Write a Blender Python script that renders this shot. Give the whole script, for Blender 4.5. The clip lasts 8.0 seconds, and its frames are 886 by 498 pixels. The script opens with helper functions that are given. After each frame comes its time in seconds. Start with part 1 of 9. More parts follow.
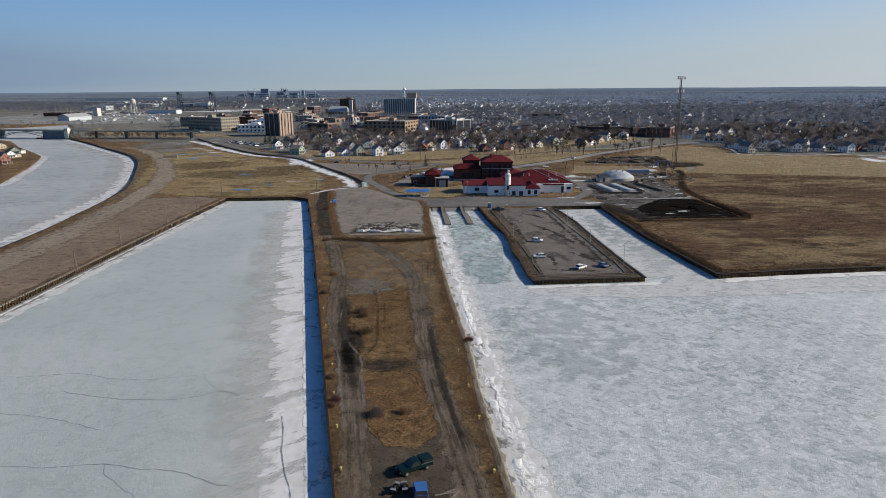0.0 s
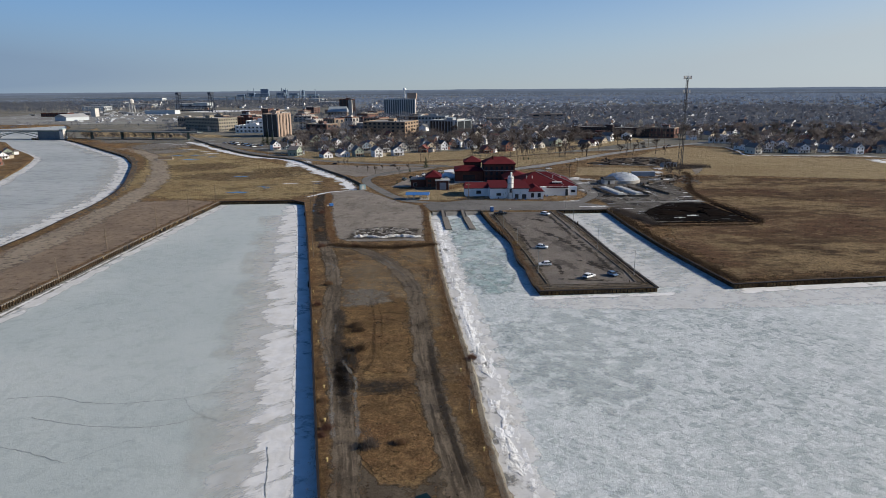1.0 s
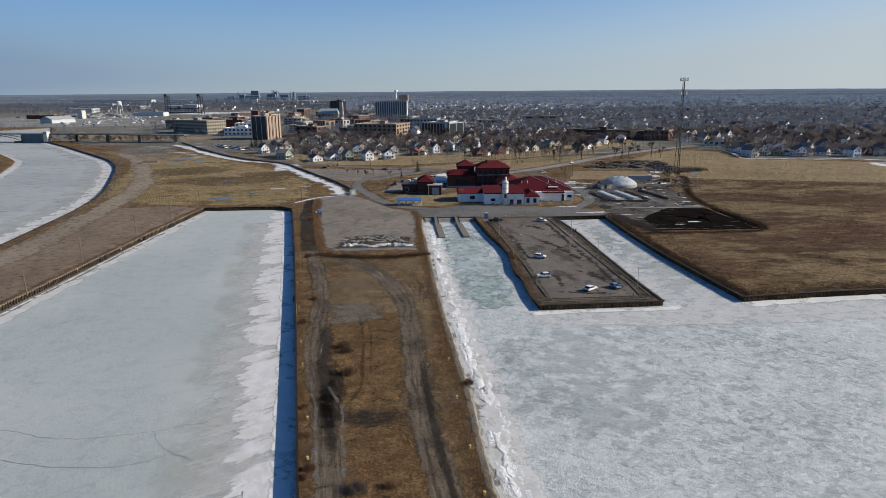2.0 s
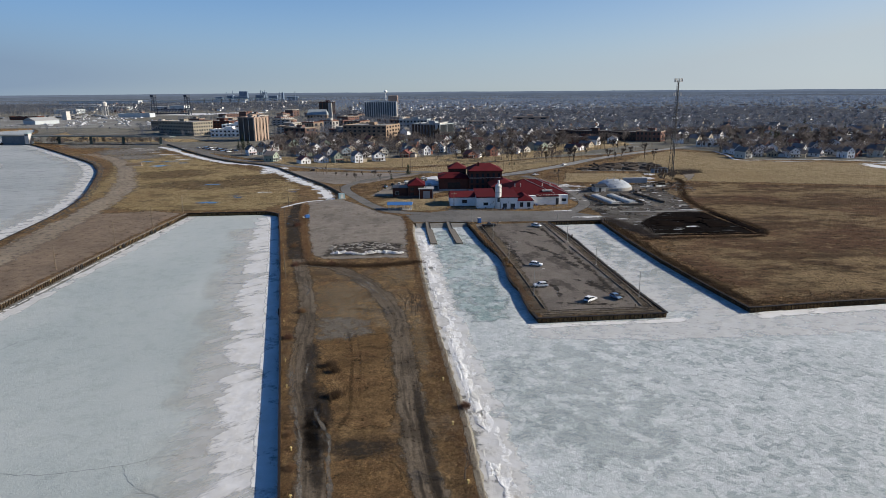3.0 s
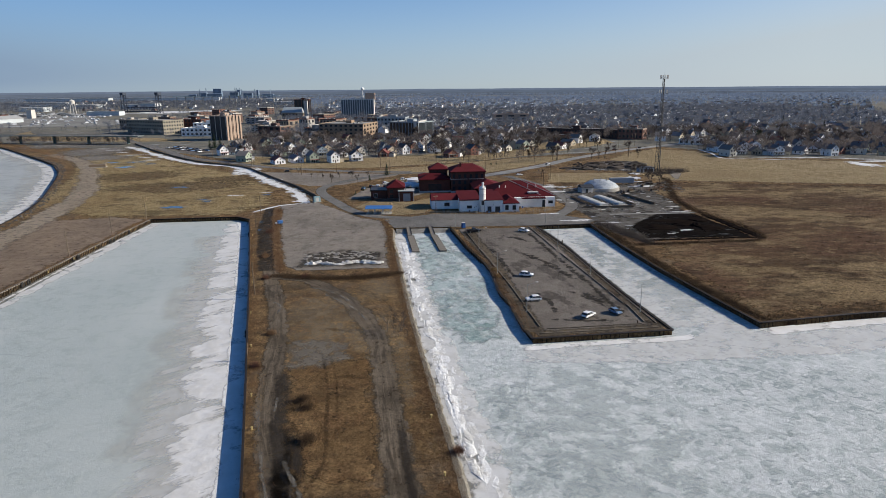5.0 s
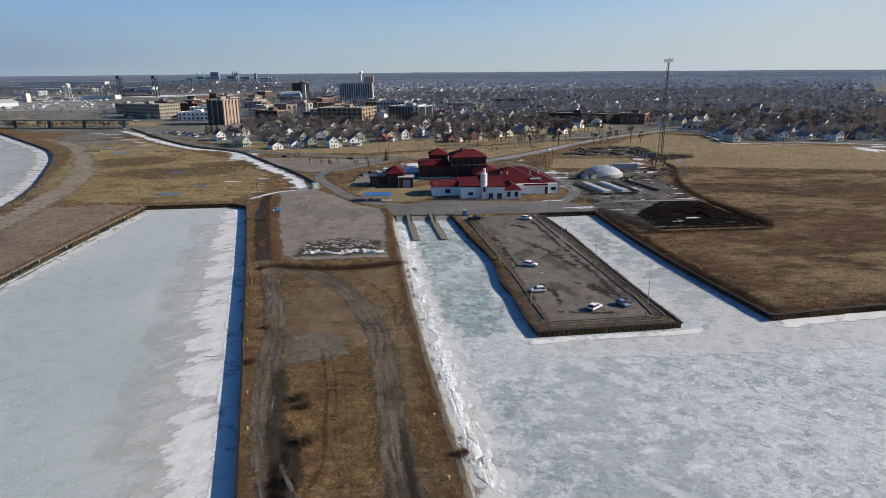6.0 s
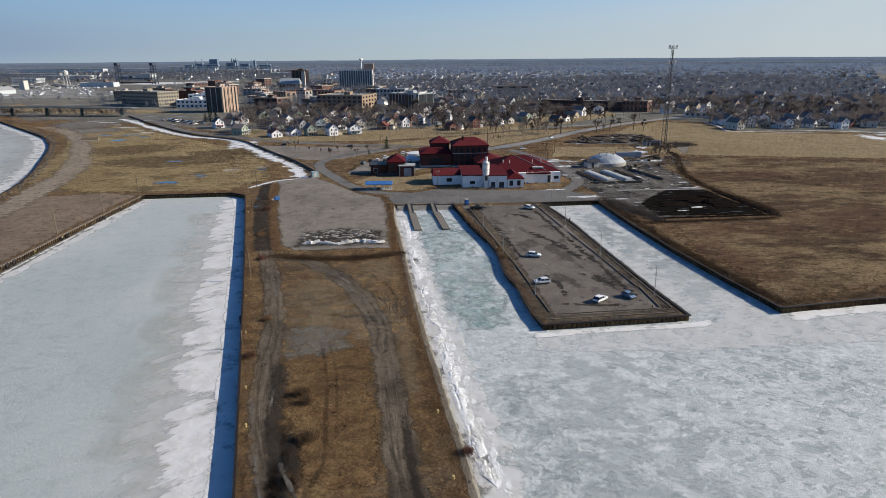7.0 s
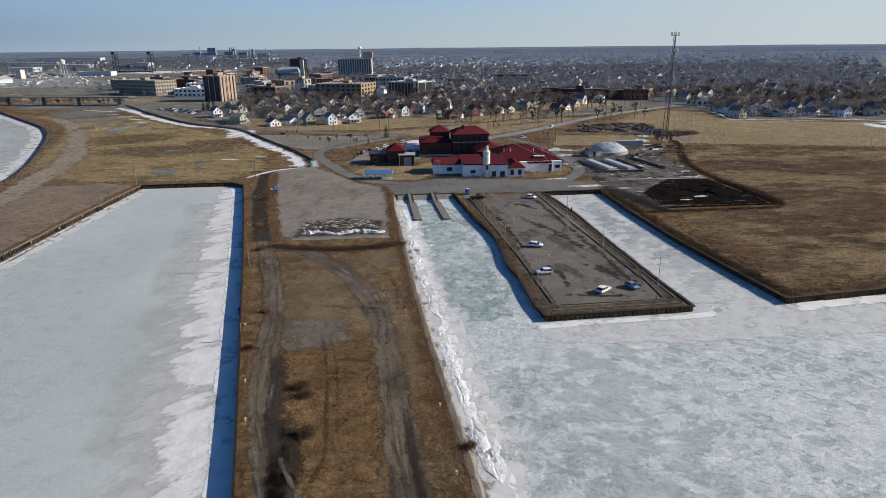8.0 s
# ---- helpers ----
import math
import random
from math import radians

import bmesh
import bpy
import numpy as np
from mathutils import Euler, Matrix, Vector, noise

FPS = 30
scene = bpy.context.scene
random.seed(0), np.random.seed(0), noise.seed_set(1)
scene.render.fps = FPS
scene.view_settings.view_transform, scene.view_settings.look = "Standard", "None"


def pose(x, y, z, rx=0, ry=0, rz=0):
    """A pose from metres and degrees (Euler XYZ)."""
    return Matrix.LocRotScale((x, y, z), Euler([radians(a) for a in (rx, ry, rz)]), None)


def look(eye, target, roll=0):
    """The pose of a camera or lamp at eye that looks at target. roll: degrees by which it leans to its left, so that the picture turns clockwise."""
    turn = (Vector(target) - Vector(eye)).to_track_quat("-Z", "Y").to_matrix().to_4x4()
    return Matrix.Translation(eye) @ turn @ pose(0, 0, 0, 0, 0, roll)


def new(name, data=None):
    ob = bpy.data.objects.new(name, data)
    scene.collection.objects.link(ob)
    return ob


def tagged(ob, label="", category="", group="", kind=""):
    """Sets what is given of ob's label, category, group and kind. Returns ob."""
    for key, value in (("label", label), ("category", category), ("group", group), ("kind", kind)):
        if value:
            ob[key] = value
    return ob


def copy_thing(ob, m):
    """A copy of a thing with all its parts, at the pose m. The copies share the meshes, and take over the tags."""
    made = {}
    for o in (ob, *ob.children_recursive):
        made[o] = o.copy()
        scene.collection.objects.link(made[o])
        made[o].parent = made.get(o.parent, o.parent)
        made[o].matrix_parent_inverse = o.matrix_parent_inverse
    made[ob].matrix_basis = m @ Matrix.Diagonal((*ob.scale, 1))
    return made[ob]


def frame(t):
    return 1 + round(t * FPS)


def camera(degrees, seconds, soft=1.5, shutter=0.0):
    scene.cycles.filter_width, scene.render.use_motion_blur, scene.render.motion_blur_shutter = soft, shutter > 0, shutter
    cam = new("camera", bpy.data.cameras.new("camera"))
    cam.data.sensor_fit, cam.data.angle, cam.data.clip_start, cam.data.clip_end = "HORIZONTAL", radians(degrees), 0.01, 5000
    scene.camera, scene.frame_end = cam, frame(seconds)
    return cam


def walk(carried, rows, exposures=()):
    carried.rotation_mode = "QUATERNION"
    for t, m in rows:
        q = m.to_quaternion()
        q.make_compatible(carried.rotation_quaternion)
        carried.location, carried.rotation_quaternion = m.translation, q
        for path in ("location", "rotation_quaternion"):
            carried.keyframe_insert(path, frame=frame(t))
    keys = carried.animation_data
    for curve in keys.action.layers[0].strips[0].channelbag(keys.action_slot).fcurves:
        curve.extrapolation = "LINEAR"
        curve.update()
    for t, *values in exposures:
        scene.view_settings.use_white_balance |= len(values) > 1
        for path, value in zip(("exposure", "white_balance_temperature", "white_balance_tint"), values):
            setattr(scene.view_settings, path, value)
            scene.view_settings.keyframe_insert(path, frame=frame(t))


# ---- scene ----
cam = camera(69.6, 8.0, soft=0.1)
PATH = [
    (0, (0.576, -0.23, 56.572), (0.64, 1.707, 56.075), -0.5),
    (0.5, (0.733, 4.889, 56.42), (0.797, 6.826, 55.923), -0.5),
    (1, (0.811, 10.318, 56.274), (0.874, 12.255, 55.778), -0.5),
    (2.5, (0.66, 25.748, 56.632), (0.766, 27.684, 56.142), -0.5),
    (3, (0.493, 29.951, 56.752), (0.612, 31.886, 56.262), -0.5),
    (3.5, (0.404, 34.275, 56.756), (0.538, 36.21, 56.267), -0.5),
    (4, (0.261, 38.29, 56.785), (0.414, 40.223, 56.296), -0.5),
    (4.5, (0.203, 42.392, 56.689), (0.383, 44.323, 56.201), -0.5),
    (6, (-0.166, 51.151, 56.727), (0.021, 53.066, 56.182), -0.5),
    (6.5, (-0.234, 53.042, 56.572), (-0.048, 54.953, 56.01), -0.5),
    (7, (-0.384, 54.512, 56.48), (-0.199, 56.417, 55.899), -0.5),
    (7.5, (-0.442, 55.649, 56.289), (-0.258, 57.549, 55.693), -0.6),
    (8, (-0.567, 56.529, 56.131), (-0.382, 58.424, 55.518), -0.6),
]
walk(cam, [(t, look(eye, target, roll)) for t, eye, target, roll in PATH], exposures=[(0, -0.1), (2.5, -0.06), (4.5, 0.0), (8, 0.05)])

# ---- world, sun, exposure ----
SUN_EL, SUN_AZ = 26.0, 91.5
world = bpy.data.worlds.new("world")
scene.world = world
world.use_nodes = True
wn, wl = world.node_tree.nodes, world.node_tree.links
sky = wn.new("ShaderNodeTexSky")
sky.sky_type, sky.sun_disc = "NISHITA", False
sky.sun_elevation, sky.sun_rotation = radians(SUN_EL), radians(SUN_AZ)
sky.altitude, sky.air_density, sky.dust_density, sky.ozone_density = 200, 0.72, 0.3, 4.5
deep = wn.new("ShaderNodeHueSaturation")
deep.inputs["Saturation"].default_value = 1.16
wl.new(sky.outputs[0], deep.inputs["Color"])
# a thin winter haze lies in the bright part of the sky, low over the horizon
glow = wn.new("ShaderNodeRGBToBW")
wl.new(sky.outputs[0], glow.inputs[0])
low_haze = wn.new("ShaderNodeMapRange")
for key, value in (("From Min", 1.6), ("From Max", 5.2), ("To Min", 0.0), ("To Max", 0.92)):
    low_haze.inputs[key].default_value = value
wl.new(glow.outputs[0], low_haze.inputs["Value"])
veil = wn.new("ShaderNodeMix")
veil.data_type = "RGBA"
# the haze is whiter and brighter towards the sun in the east
eastward = wn.new("ShaderNodeTexGradient")
eastward.texture_mapping.translation, eastward.texture_mapping.scale = (0.5, 0, 0), (0.877, 1, 1)
tint = wn.new("ShaderNodeMix")
tint.data_type = "RGBA"
tint.inputs[6].default_value, tint.inputs[7].default_value = (1.5, 2.15, 3.2, 1), (3.8, 4.25, 4.55, 1)
wl.new(eastward.outputs["Fac"], tint.inputs[0])
wl.new(tint.outputs[2], veil.inputs[7])
wl.new(low_haze.outputs[0], veil.inputs[0])
wl.new(deep.outputs[0], veil.inputs[6])
wl.new(veil.outputs[2], wn["Background"].inputs[0])
wn["Background"].inputs[1].default_value = 0.135
sun = new("sun", bpy.data.lights.new("sun", "SUN"))
sun.data.energy, sun.data.angle, sun.data.color = 6.8, radians(0.5), (1.0, 0.915, 0.79)
a, e = radians(SUN_AZ), radians(SUN_EL)
sun.matrix_world = look((500 * math.sin(a) * math.cos(e), 500 * math.cos(a) * math.cos(e), 500 * math.sin(e)), (0, 0, 0))

# ---- node helpers and materials ----


class Nodes:
    """A small builder of procedural surfaces."""

    def __init__(self, name):
        self.m = bpy.data.materials.new(name)
        self.m.use_nodes = True
        self.n, self.l = self.m.node_tree.nodes, self.m.node_tree.links
        self.b = self.n["Principled BSDF"]
        self.b.inputs["Specular IOR Level"].default_value = 0.3
        self.pos = self.n.new("ShaderNodeNewGeometry").outputs["Position"]

    def put(self, value, socket):
        if isinstance(value, (int, float)):
            socket.default_value = value
        elif isinstance(value, tuple):
            socket.default_value = (*value, 1) if len(value) == 3 else value
        else:
            self.l.new(value, socket)

    def stretched(self, x=1, y=1, z=1, turn=0, src=None):
        mp = self.n.new("ShaderNodeMapping")
        mp.inputs["Scale"].default_value = (x, y, z)
        mp.inputs["Rotation"].default_value = (0, 0, radians(turn))
        self.l.new(src or self.pos, mp.inputs[0])
        return mp.outputs[0]

    def grain(self, length, breadth, turn=0):
        """Coordinates drawn out along a direction of the plan."""
        mp = self.n.new("ShaderNodeMapping")
        mp.vector_type = "TEXTURE"
        mp.inputs["Scale"].default_value = (length, breadth, 1)
        mp.inputs["Rotation"].default_value = (0, 0, radians(turn))
        self.l.new(self.pos, mp.inputs[0])
        return mp.outputs[0]

    def noise(self, scale, detail=4, rough=0.55, vec=None, lo=0.3, hi=0.7, distort=0.0):
        nz = self.n.new("ShaderNodeTexNoise")
        nz.inputs["Scale"].default_value, nz.inputs["Detail"].default_value = scale, detail
        nz.inputs["Roughness"].default_value, nz.inputs["Distortion"].default_value = rough, distort
        self.l.new(vec or self.pos, nz.inputs["Vector"])
        return self.span(nz.outputs["Fac"], lo, hi)

    def cracks(self, scale, width, vec=None):
        v = self.n.new("ShaderNodeTexVoronoi")
        v.feature = "DISTANCE_TO_EDGE"
        v.inputs["Scale"].default_value = scale
        self.l.new(vec or self.pos, v.inputs["Vector"])
        return self.span(v.outputs["Distance"], width, 0.0)

    def span(self, value, lo, hi, a=0.0, b=1.0):
        r = self.n.new("ShaderNodeMapRange")
        r.interpolation_type = "SMOOTHSTEP"
        for key, v in (("Value", value), ("From Min", lo), ("From Max", hi), ("To Min", a), ("To Max", b)):
            self.put(v, r.inputs[key])
        return r.outputs[0]

    def math(self, op, a, b=0.0):
        k = self.n.new("ShaderNodeMath")
        k.operation = op
        self.put(a, k.inputs[0]), self.put(b, k.inputs[1])
        return k.outputs[0]

    def mix(self, fac, a, b):
        k = self.n.new("ShaderNodeMix")
        k.data_type = "RGBA"
        self.put(fac, k.inputs[0]), self.put(a, k.inputs[6]), self.put(b, k.inputs[7])
        return k.outputs[2]

    def ramp(self, fac, stops, smooth=False):
        r = self.n.new("ShaderNodeValToRGB")
        el = r.color_ramp.elements
        r.color_ramp.interpolation = "LINEAR" if smooth else "CONSTANT"
        while len(el) < len(stops):
            el.new(1.0)
        for q, (p, c) in zip(el, stops):
            q.position, q.color = p, (*c, 1)
        self.put(fac, r.inputs[0])
        return r.outputs[0]

    def random(self):
        return self.n.new("ShaderNodeObjectInfo").outputs["Random"]

    def island(self):
        return self.n.new("ShaderNodeNewGeometry").outputs["Random Per Island"]

    def uv(self):
        s = self.n.new("ShaderNodeSeparateXYZ")
        m = self.n.new("ShaderNodeUVMap")
        m.uv_map = "fade"
        self.l.new(m.outputs[0], s.inputs[0])
        return s.outputs[0], s.outputs[1]

    def lane(self):
        m = self.n.new("ShaderNodeUVMap")
        m.uv_map = "lane"
        return m.outputs[0]

    def bump(self, height, strength=0.5, distance=0.1):
        b = self.n.new("ShaderNodeBump")
        b.inputs["Strength"].default_value, b.inputs["Distance"].default_value = strength, distance
        self.l.new(height, b.inputs["Height"])
        self.l.new(b.outputs[0], self.b.inputs["Normal"])

    def done(self, colour, rough=0.85, metal=0.0, alpha=None, emit=None):
        self.put(colour, self.b.inputs["Base Color"])
        self.put(rough, self.b.inputs["Roughness"])
        self.put(metal, self.b.inputs["Metallic"])
        if alpha is not None:
            self.put(alpha, self.b.inputs["Alpha"])
        if emit is not None:
            self.put(emit[0], self.b.inputs["Emission Color"])
            self.b.inputs["Emission Strength"].default_value = emit[1]
        return self.m


def plain(name, c1, c2, scale=1.0, rough=0.8, metal=0.0, bump=0.0, fine=8.0):
    """Two tones over two scales of noise."""
    k = Nodes(name)
    if rough > 0.85:
        k.b.inputs["Specular IOR Level"].default_value = 0.1
    f = k.math("ADD", k.math("MULTIPLY", k.noise(scale, 3), 0.6), k.math("MULTIPLY", k.noise(scale * fine, 3), 0.4))
    if bump:
        k.bump(f, bump, 0.05)
    return k.done(k.mix(f, c1, c2), rough, metal)


def varied(name, stops, rough=0.8, grime=0.25, bands=0.0):
    """A colour picked per object, with grime."""
    k = Nodes(name)
    c = k.ramp(k.random(), stops)
    dirt = k.math("MULTIPLY", k.noise(0.6, 5), grime)
    c = k.mix(dirt, c, (0.12, 0.10, 0.085))
    return k.done(c, rough)


def soft_edge(k, ragged=0.5, scale=0.5, width=0.5, vec=None):
    """The fading of a laid patch: from 0 at its rim to 1 inside, broken by noise."""
    u, _ = k.uv()
    n = k.noise(scale, 5, 0.65, vec=vec, lo=0.2, hi=0.8)
    inner = k.span(k.math("ADD", u, k.math("MULTIPLY", k.math("SUBTRACT", n, 0.5), 2 * ragged)), 0.5 - width / 2, 0.5 + width / 2)
    return k.math("MULTIPLY", inner, k.span(u, 0.0, 0.35))


def muted(c):
    """A soil or grass colour with a little less red in it."""
    return (c[0] * 1.03, c[1] * 1.09, c[2] * 1.15)


def grass_surface(name, dark, mid, light, reddish, scale=1.0, patch=False, streak=0, spots=0.0, worn=0.0, patchy=0.0):
    k = Nodes(name)
    dark, mid, light, reddish = muted(dark), muted(tuple(1.15 * q for q in mid)), muted(tuple(1.15 * q for q in light)), muted(reddish)
    k.b.inputs["Specular IOR Level"].default_value = 0.1
    v = k.stretched(1, 1 if not streak else 0.5, 1, streak)
    big = k.noise(0.035 * scale, 5, 0.6, vec=v)
    small = k.noise(0.3 * scale, 8, 0.75, vec=v, lo=0.44, hi=0.62)
    fine = k.noise(1.5 * scale, 6, 0.85, lo=0.44, hi=0.6)
    straw = k.noise(0.9 * scale, 7, 0.8, vec=k.stretched(1.3, 0.8, 1, 30), lo=0.5, hi=0.62)
    c = k.mix(big, mid, light)
    c = k.mix(k.math("MULTIPLY", k.noise(0.09 * scale, 7, 0.72, vec=v, lo=0.46, hi=0.6), 0.6), c, reddish)
    c = k.mix(k.math("MULTIPLY", small, 0.72), c, dark)
    c = k.mix(k.noise(0.012 * scale, 3, lo=0.5, hi=0.74), c, reddish)
    c = k.mix(k.math("MULTIPLY", straw, 0.55), c, tuple(min(0.6, 1.25 * q) for q in light))
    c = k.mix(k.math("MULTIPLY", fine, 0.72), c, dark)
    if patchy:
        rows = k.stretched(0.8, 1.3, 1, streak - 20)
        c = k.mix(k.math("MULTIPLY", k.noise(0.06, 8, 0.72, vec=k.stretched(1, 1, 1, 40), lo=0.5, hi=0.6), patchy), c, tuple(1.5 * q for q in dark))
        c = k.mix(k.math("MULTIPLY", k.noise(0.3, 7, 0.72, vec=rows, lo=0.5, hi=0.6), 0.6 * patchy), c, dark)
        c = k.mix(k.math("MULTIPLY", k.noise(0.22, 8, 0.75, vec=k.stretched(1.2, 0.9, 1, 25), lo=0.54, hi=0.62), 0.6 * patchy), c, tuple(min(0.6, 1.3 * q) for q in light))
    if worn:
        c = k.mix(k.math("MULTIPLY", k.noise(0.06, 6, 0.7, lo=0.52, hi=0.66), worn), c, (0.19, 0.155, 0.115))
    if spots:
        c = k.mix(k.math("MULTIPLY", k.noise(0.06, 8, 0.75, vec=k.stretched(0.75, 1.15, 1, -6), lo=0.52, hi=0.59), spots), c, (0.04, 0.028, 0.017))
    k.bump(k.math("ADD", small, k.math("ADD", fine, straw)), 0.9, 0.45)
    return k.done(c, 0.95, alpha=soft_edge(k, 0.6, 0.35) if patch else None)


M_GROUND = grass_surface("dry_grass", (0.058, 0.035, 0.017), (0.265, 0.158, 0.072), (0.35, 0.222, 0.104), (0.175, 0.086, 0.04), 1.0, spots=0.5, worn=0.5, patchy=0.45)
M_MEADOW = grass_surface("meadow_grass", (0.15, 0.10, 0.045), (0.41, 0.287, 0.14), (0.455, 0.328, 0.168), (0.27, 0.16, 0.075), 0.8, patch=True, spots=0.45, patchy=0.25)
M_LAWN = grass_surface("mown_dry_lawn", (0.22, 0.155, 0.083), (0.325, 0.238, 0.128), (0.35, 0.26, 0.145), (0.27, 0.188, 0.096), 0.6, patch=True)


def weed_field(name, patch=True):
    """Rough field of dead weeds: straw, russet and dark growth in uneven drifts."""
    k = Nodes(name)
    k.b.inputs["Specular IOR Level"].default_value = 0.08
    v, w = k.grain(1.7, 1.0, 0), k.grain(2.2, 1.0, -12)
    fine = k.noise(1.3, 6, 0.85, lo=0.43, hi=0.6)
    c = k.mix(k.noise(0.035, 7, 0.72, vec=v, lo=0.43, hi=0.58), (0.14, 0.085, 0.046), (0.38, 0.272, 0.146))
    c = k.mix(k.math("MULTIPLY", k.noise(0.018, 4, 0.6, lo=0.47, hi=0.62), 0.75), c, (0.155, 0.078, 0.046))
    c = k.mix(k.math("MULTIPLY", k.noise(0.11, 8, 0.75, vec=w, lo=0.5, hi=0.62), 0.62), c, (0.04, 0.027, 0.017))
    c = k.mix(k.math("MULTIPLY", k.noise(0.16, 7, 0.72, vec=v, lo=0.55, hi=0.63), 0.7), c, (0.36, 0.262, 0.14))
    c = k.mix(k.math("MULTIPLY", k.noise(0.35, 7, 0.78, vec=v, lo=0.5, hi=0.6), 0.55), c, (0.042, 0.029, 0.017))
    c = k.mix(k.math("MULTIPLY", fine, 0.6), c, (0.035, 0.025, 0.015))
    k.bump(k.math("ADD", fine, k.noise(0.35, 6, 0.7, vec=v)), 0.8, 0.5)
    return k.done(c, 0.95, alpha=soft_edge(k, 0.6, 0.3) if patch else None)


M_FIELD = weed_field("rough_weed_field")
M_WEEDS = grass_surface("weed_stems", (0.03, 0.02, 0.011), (0.16, 0.108, 0.052), (0.28, 0.20, 0.10), (0.125, 0.064, 0.03), 0.8, streak=8, spots=0.5, patchy=0.9)
M_DAMP = grass_surface("damp_meadow", (0.06, 0.042, 0.022), (0.20, 0.13, 0.065), (0.28, 0.195, 0.10), (0.17, 0.09, 0.042), 0.8, patch=True, patchy=0.5)
M_TUSSOCK = grass_surface("tussock_grass", (0.07, 0.042, 0.019), (0.27, 0.158, 0.07), (0.35, 0.21, 0.097), (0.22, 0.106, 0.048), 1.4, patch=True, patchy=0.4)


def dirt_surface(name, c1, c2, wet, patch=True, ragged=0.6, ruts=False, snow=0.0, scale=1.0, stain=0.5, cover=1.0, width=None):
    k = Nodes(name)
    c1, c2, wet = muted(c1), muted(c2), muted(wet)
    k.b.inputs["Specular IOR Level"].default_value = 0.08
    f = k.noise(0.22 * scale, 6, 0.65)
    fine = k.noise(2.0 * scale, 6, 0.85, lo=0.42, hi=0.62)
    c = k.mix(f, c1, c2)
    c = k.mix(k.math("MULTIPLY", k.noise(0.03 * scale, 4, 0.6, lo=0.45, hi=0.6), 0.3), c, wet)
    c = k.mix(k.math("MULTIPLY", fine, 0.5), c, wet)
    c = k.mix(k.math("MULTIPLY", k.noise(0.11 * scale, 8, 0.75, vec=k.stretched(1, 0.55), lo=0.51, hi=0.6), stain), c, wet)
    if ruts:
        ln = k.lane()
        sep = k.n.new("ShaderNodeSeparateXYZ")
        k.l.new(ln, sep.inputs[0])
        drift = k.math("MULTIPLY", k.math("SUBTRACT", k.noise(0.09, 3, 0.6, lo=0.2, hi=0.8), 0.5), 1.6)
        off = k.math("ABSOLUTE", k.math("ADD", sep.outputs[0], drift))
        wheel = k.span(k.math("ABSOLUTE", k.math("SUBTRACT", off, 0.85)), 0.55, 0.1)
        c = k.mix(k.math("MULTIPLY", k.math("MULTIPLY", wheel, k.noise(0.07, 5, 0.7, lo=0.38, hi=0.6)), 0.8), c, wet)
        c = k.mix(k.math("MULTIPLY", k.noise(1.0, 7, 0.75, vec=k.stretched(1.6, 0.06, 1, 0, ln), lo=0.5, hi=0.62), 0.6), c, wet)
        c = k.mix(k.math("MULTIPLY", k.noise(1.0, 7, 0.75, vec=k.stretched(2.2, 0.09, 1, 0, ln), lo=0.52, hi=0.64), 0.45), c, tuple(1.3 * q for q in c1))
    if snow:
        c = k.mix(k.math("MULTIPLY", k.noise(0.16 * scale, 7, 0.75, vec=k.stretched(0.6, 1.5), lo=0.58, hi=0.63), snow), c, (0.72, 0.75, 0.8))
    k.bump(k.math("ADD", f, fine), 0.7, 0.14)
    return k.done(c, 0.9, alpha=k.math("MULTIPLY", soft_edge(k, ragged, 0.4, width or (0.8 if ragged > 0.2 else 0.4)), cover) if patch else None)


M_TRACK = dirt_surface("track_mud", (0.205, 0.156, 0.108), (0.14, 0.105, 0.071), (0.042, 0.031, 0.021), ruts=True, ragged=0.5, stain=0.6, width=1.0)
M_WETMUD = dirt_surface("wet_mud", (0.045, 0.034, 0.025), (0.07, 0.054, 0.04), (0.022, 0.017, 0.013), ragged=0.6, cover=0.85, width=1.3)
M_RUT = dirt_surface("wheel_rut", (0.035, 0.024, 0.014), (0.055, 0.036, 0.02), (0.02, 0.014, 0.009), ragged=1.2, cover=0.4, width=1.5)
M_MUDLOT = dirt_surface("trodden_mud", (0.115, 0.088, 0.06), (0.08, 0.06, 0.041), (0.04, 0.03, 0.021), ragged=0.8, width=1.2)
M_MELT = dirt_surface("melt_mud", (0.085, 0.07, 0.055), (0.06, 0.05, 0.04), (0.03, 0.025, 0.02), ragged=0.9, cover=0.85, width=1.4)
M_GRAVEL = dirt_surface("gravel", (0.29, 0.242, 0.195), (0.22, 0.182, 0.145), (0.11, 0.09, 0.072), ragged=0.5, width=1.0)
M_PADGRAVEL = dirt_surface("thin_gravel", (0.22, 0.185, 0.145), (0.17, 0.14, 0.108), (0.10, 0.084, 0.066), ragged=1.1, width=1.4, cover=0.75)
M_MARINA = dirt_surface("marina_gravel", (0.27, 0.25, 0.22), (0.20, 0.185, 0.16), (0.12, 0.11, 0.095), ragged=0.5, scale=0.2, snow=0.6)
M_BARE = dirt_surface("bare_soil", (0.275, 0.20, 0.138), (0.20, 0.14, 0.094), (0.11, 0.078, 0.054), ragged=0.6, width=1.2)
M_PALETRACK = dirt_surface("pale_dirt", (0.33, 0.262, 0.19), (0.25, 0.195, 0.14), (0.16, 0.12, 0.085), ragged=0.8, width=1.3)
M_MULCH = dirt_surface("black_mulch", (0.010, 0.008, 0.007), (0.016, 0.013, 0.011), (0.006, 0.005, 0.005), ragged=0.35, snow=0.1, stain=0.3)
M_MULCH.node_tree.nodes["Principled BSDF"].inputs["Specular IOR Level"].default_value = 0.0
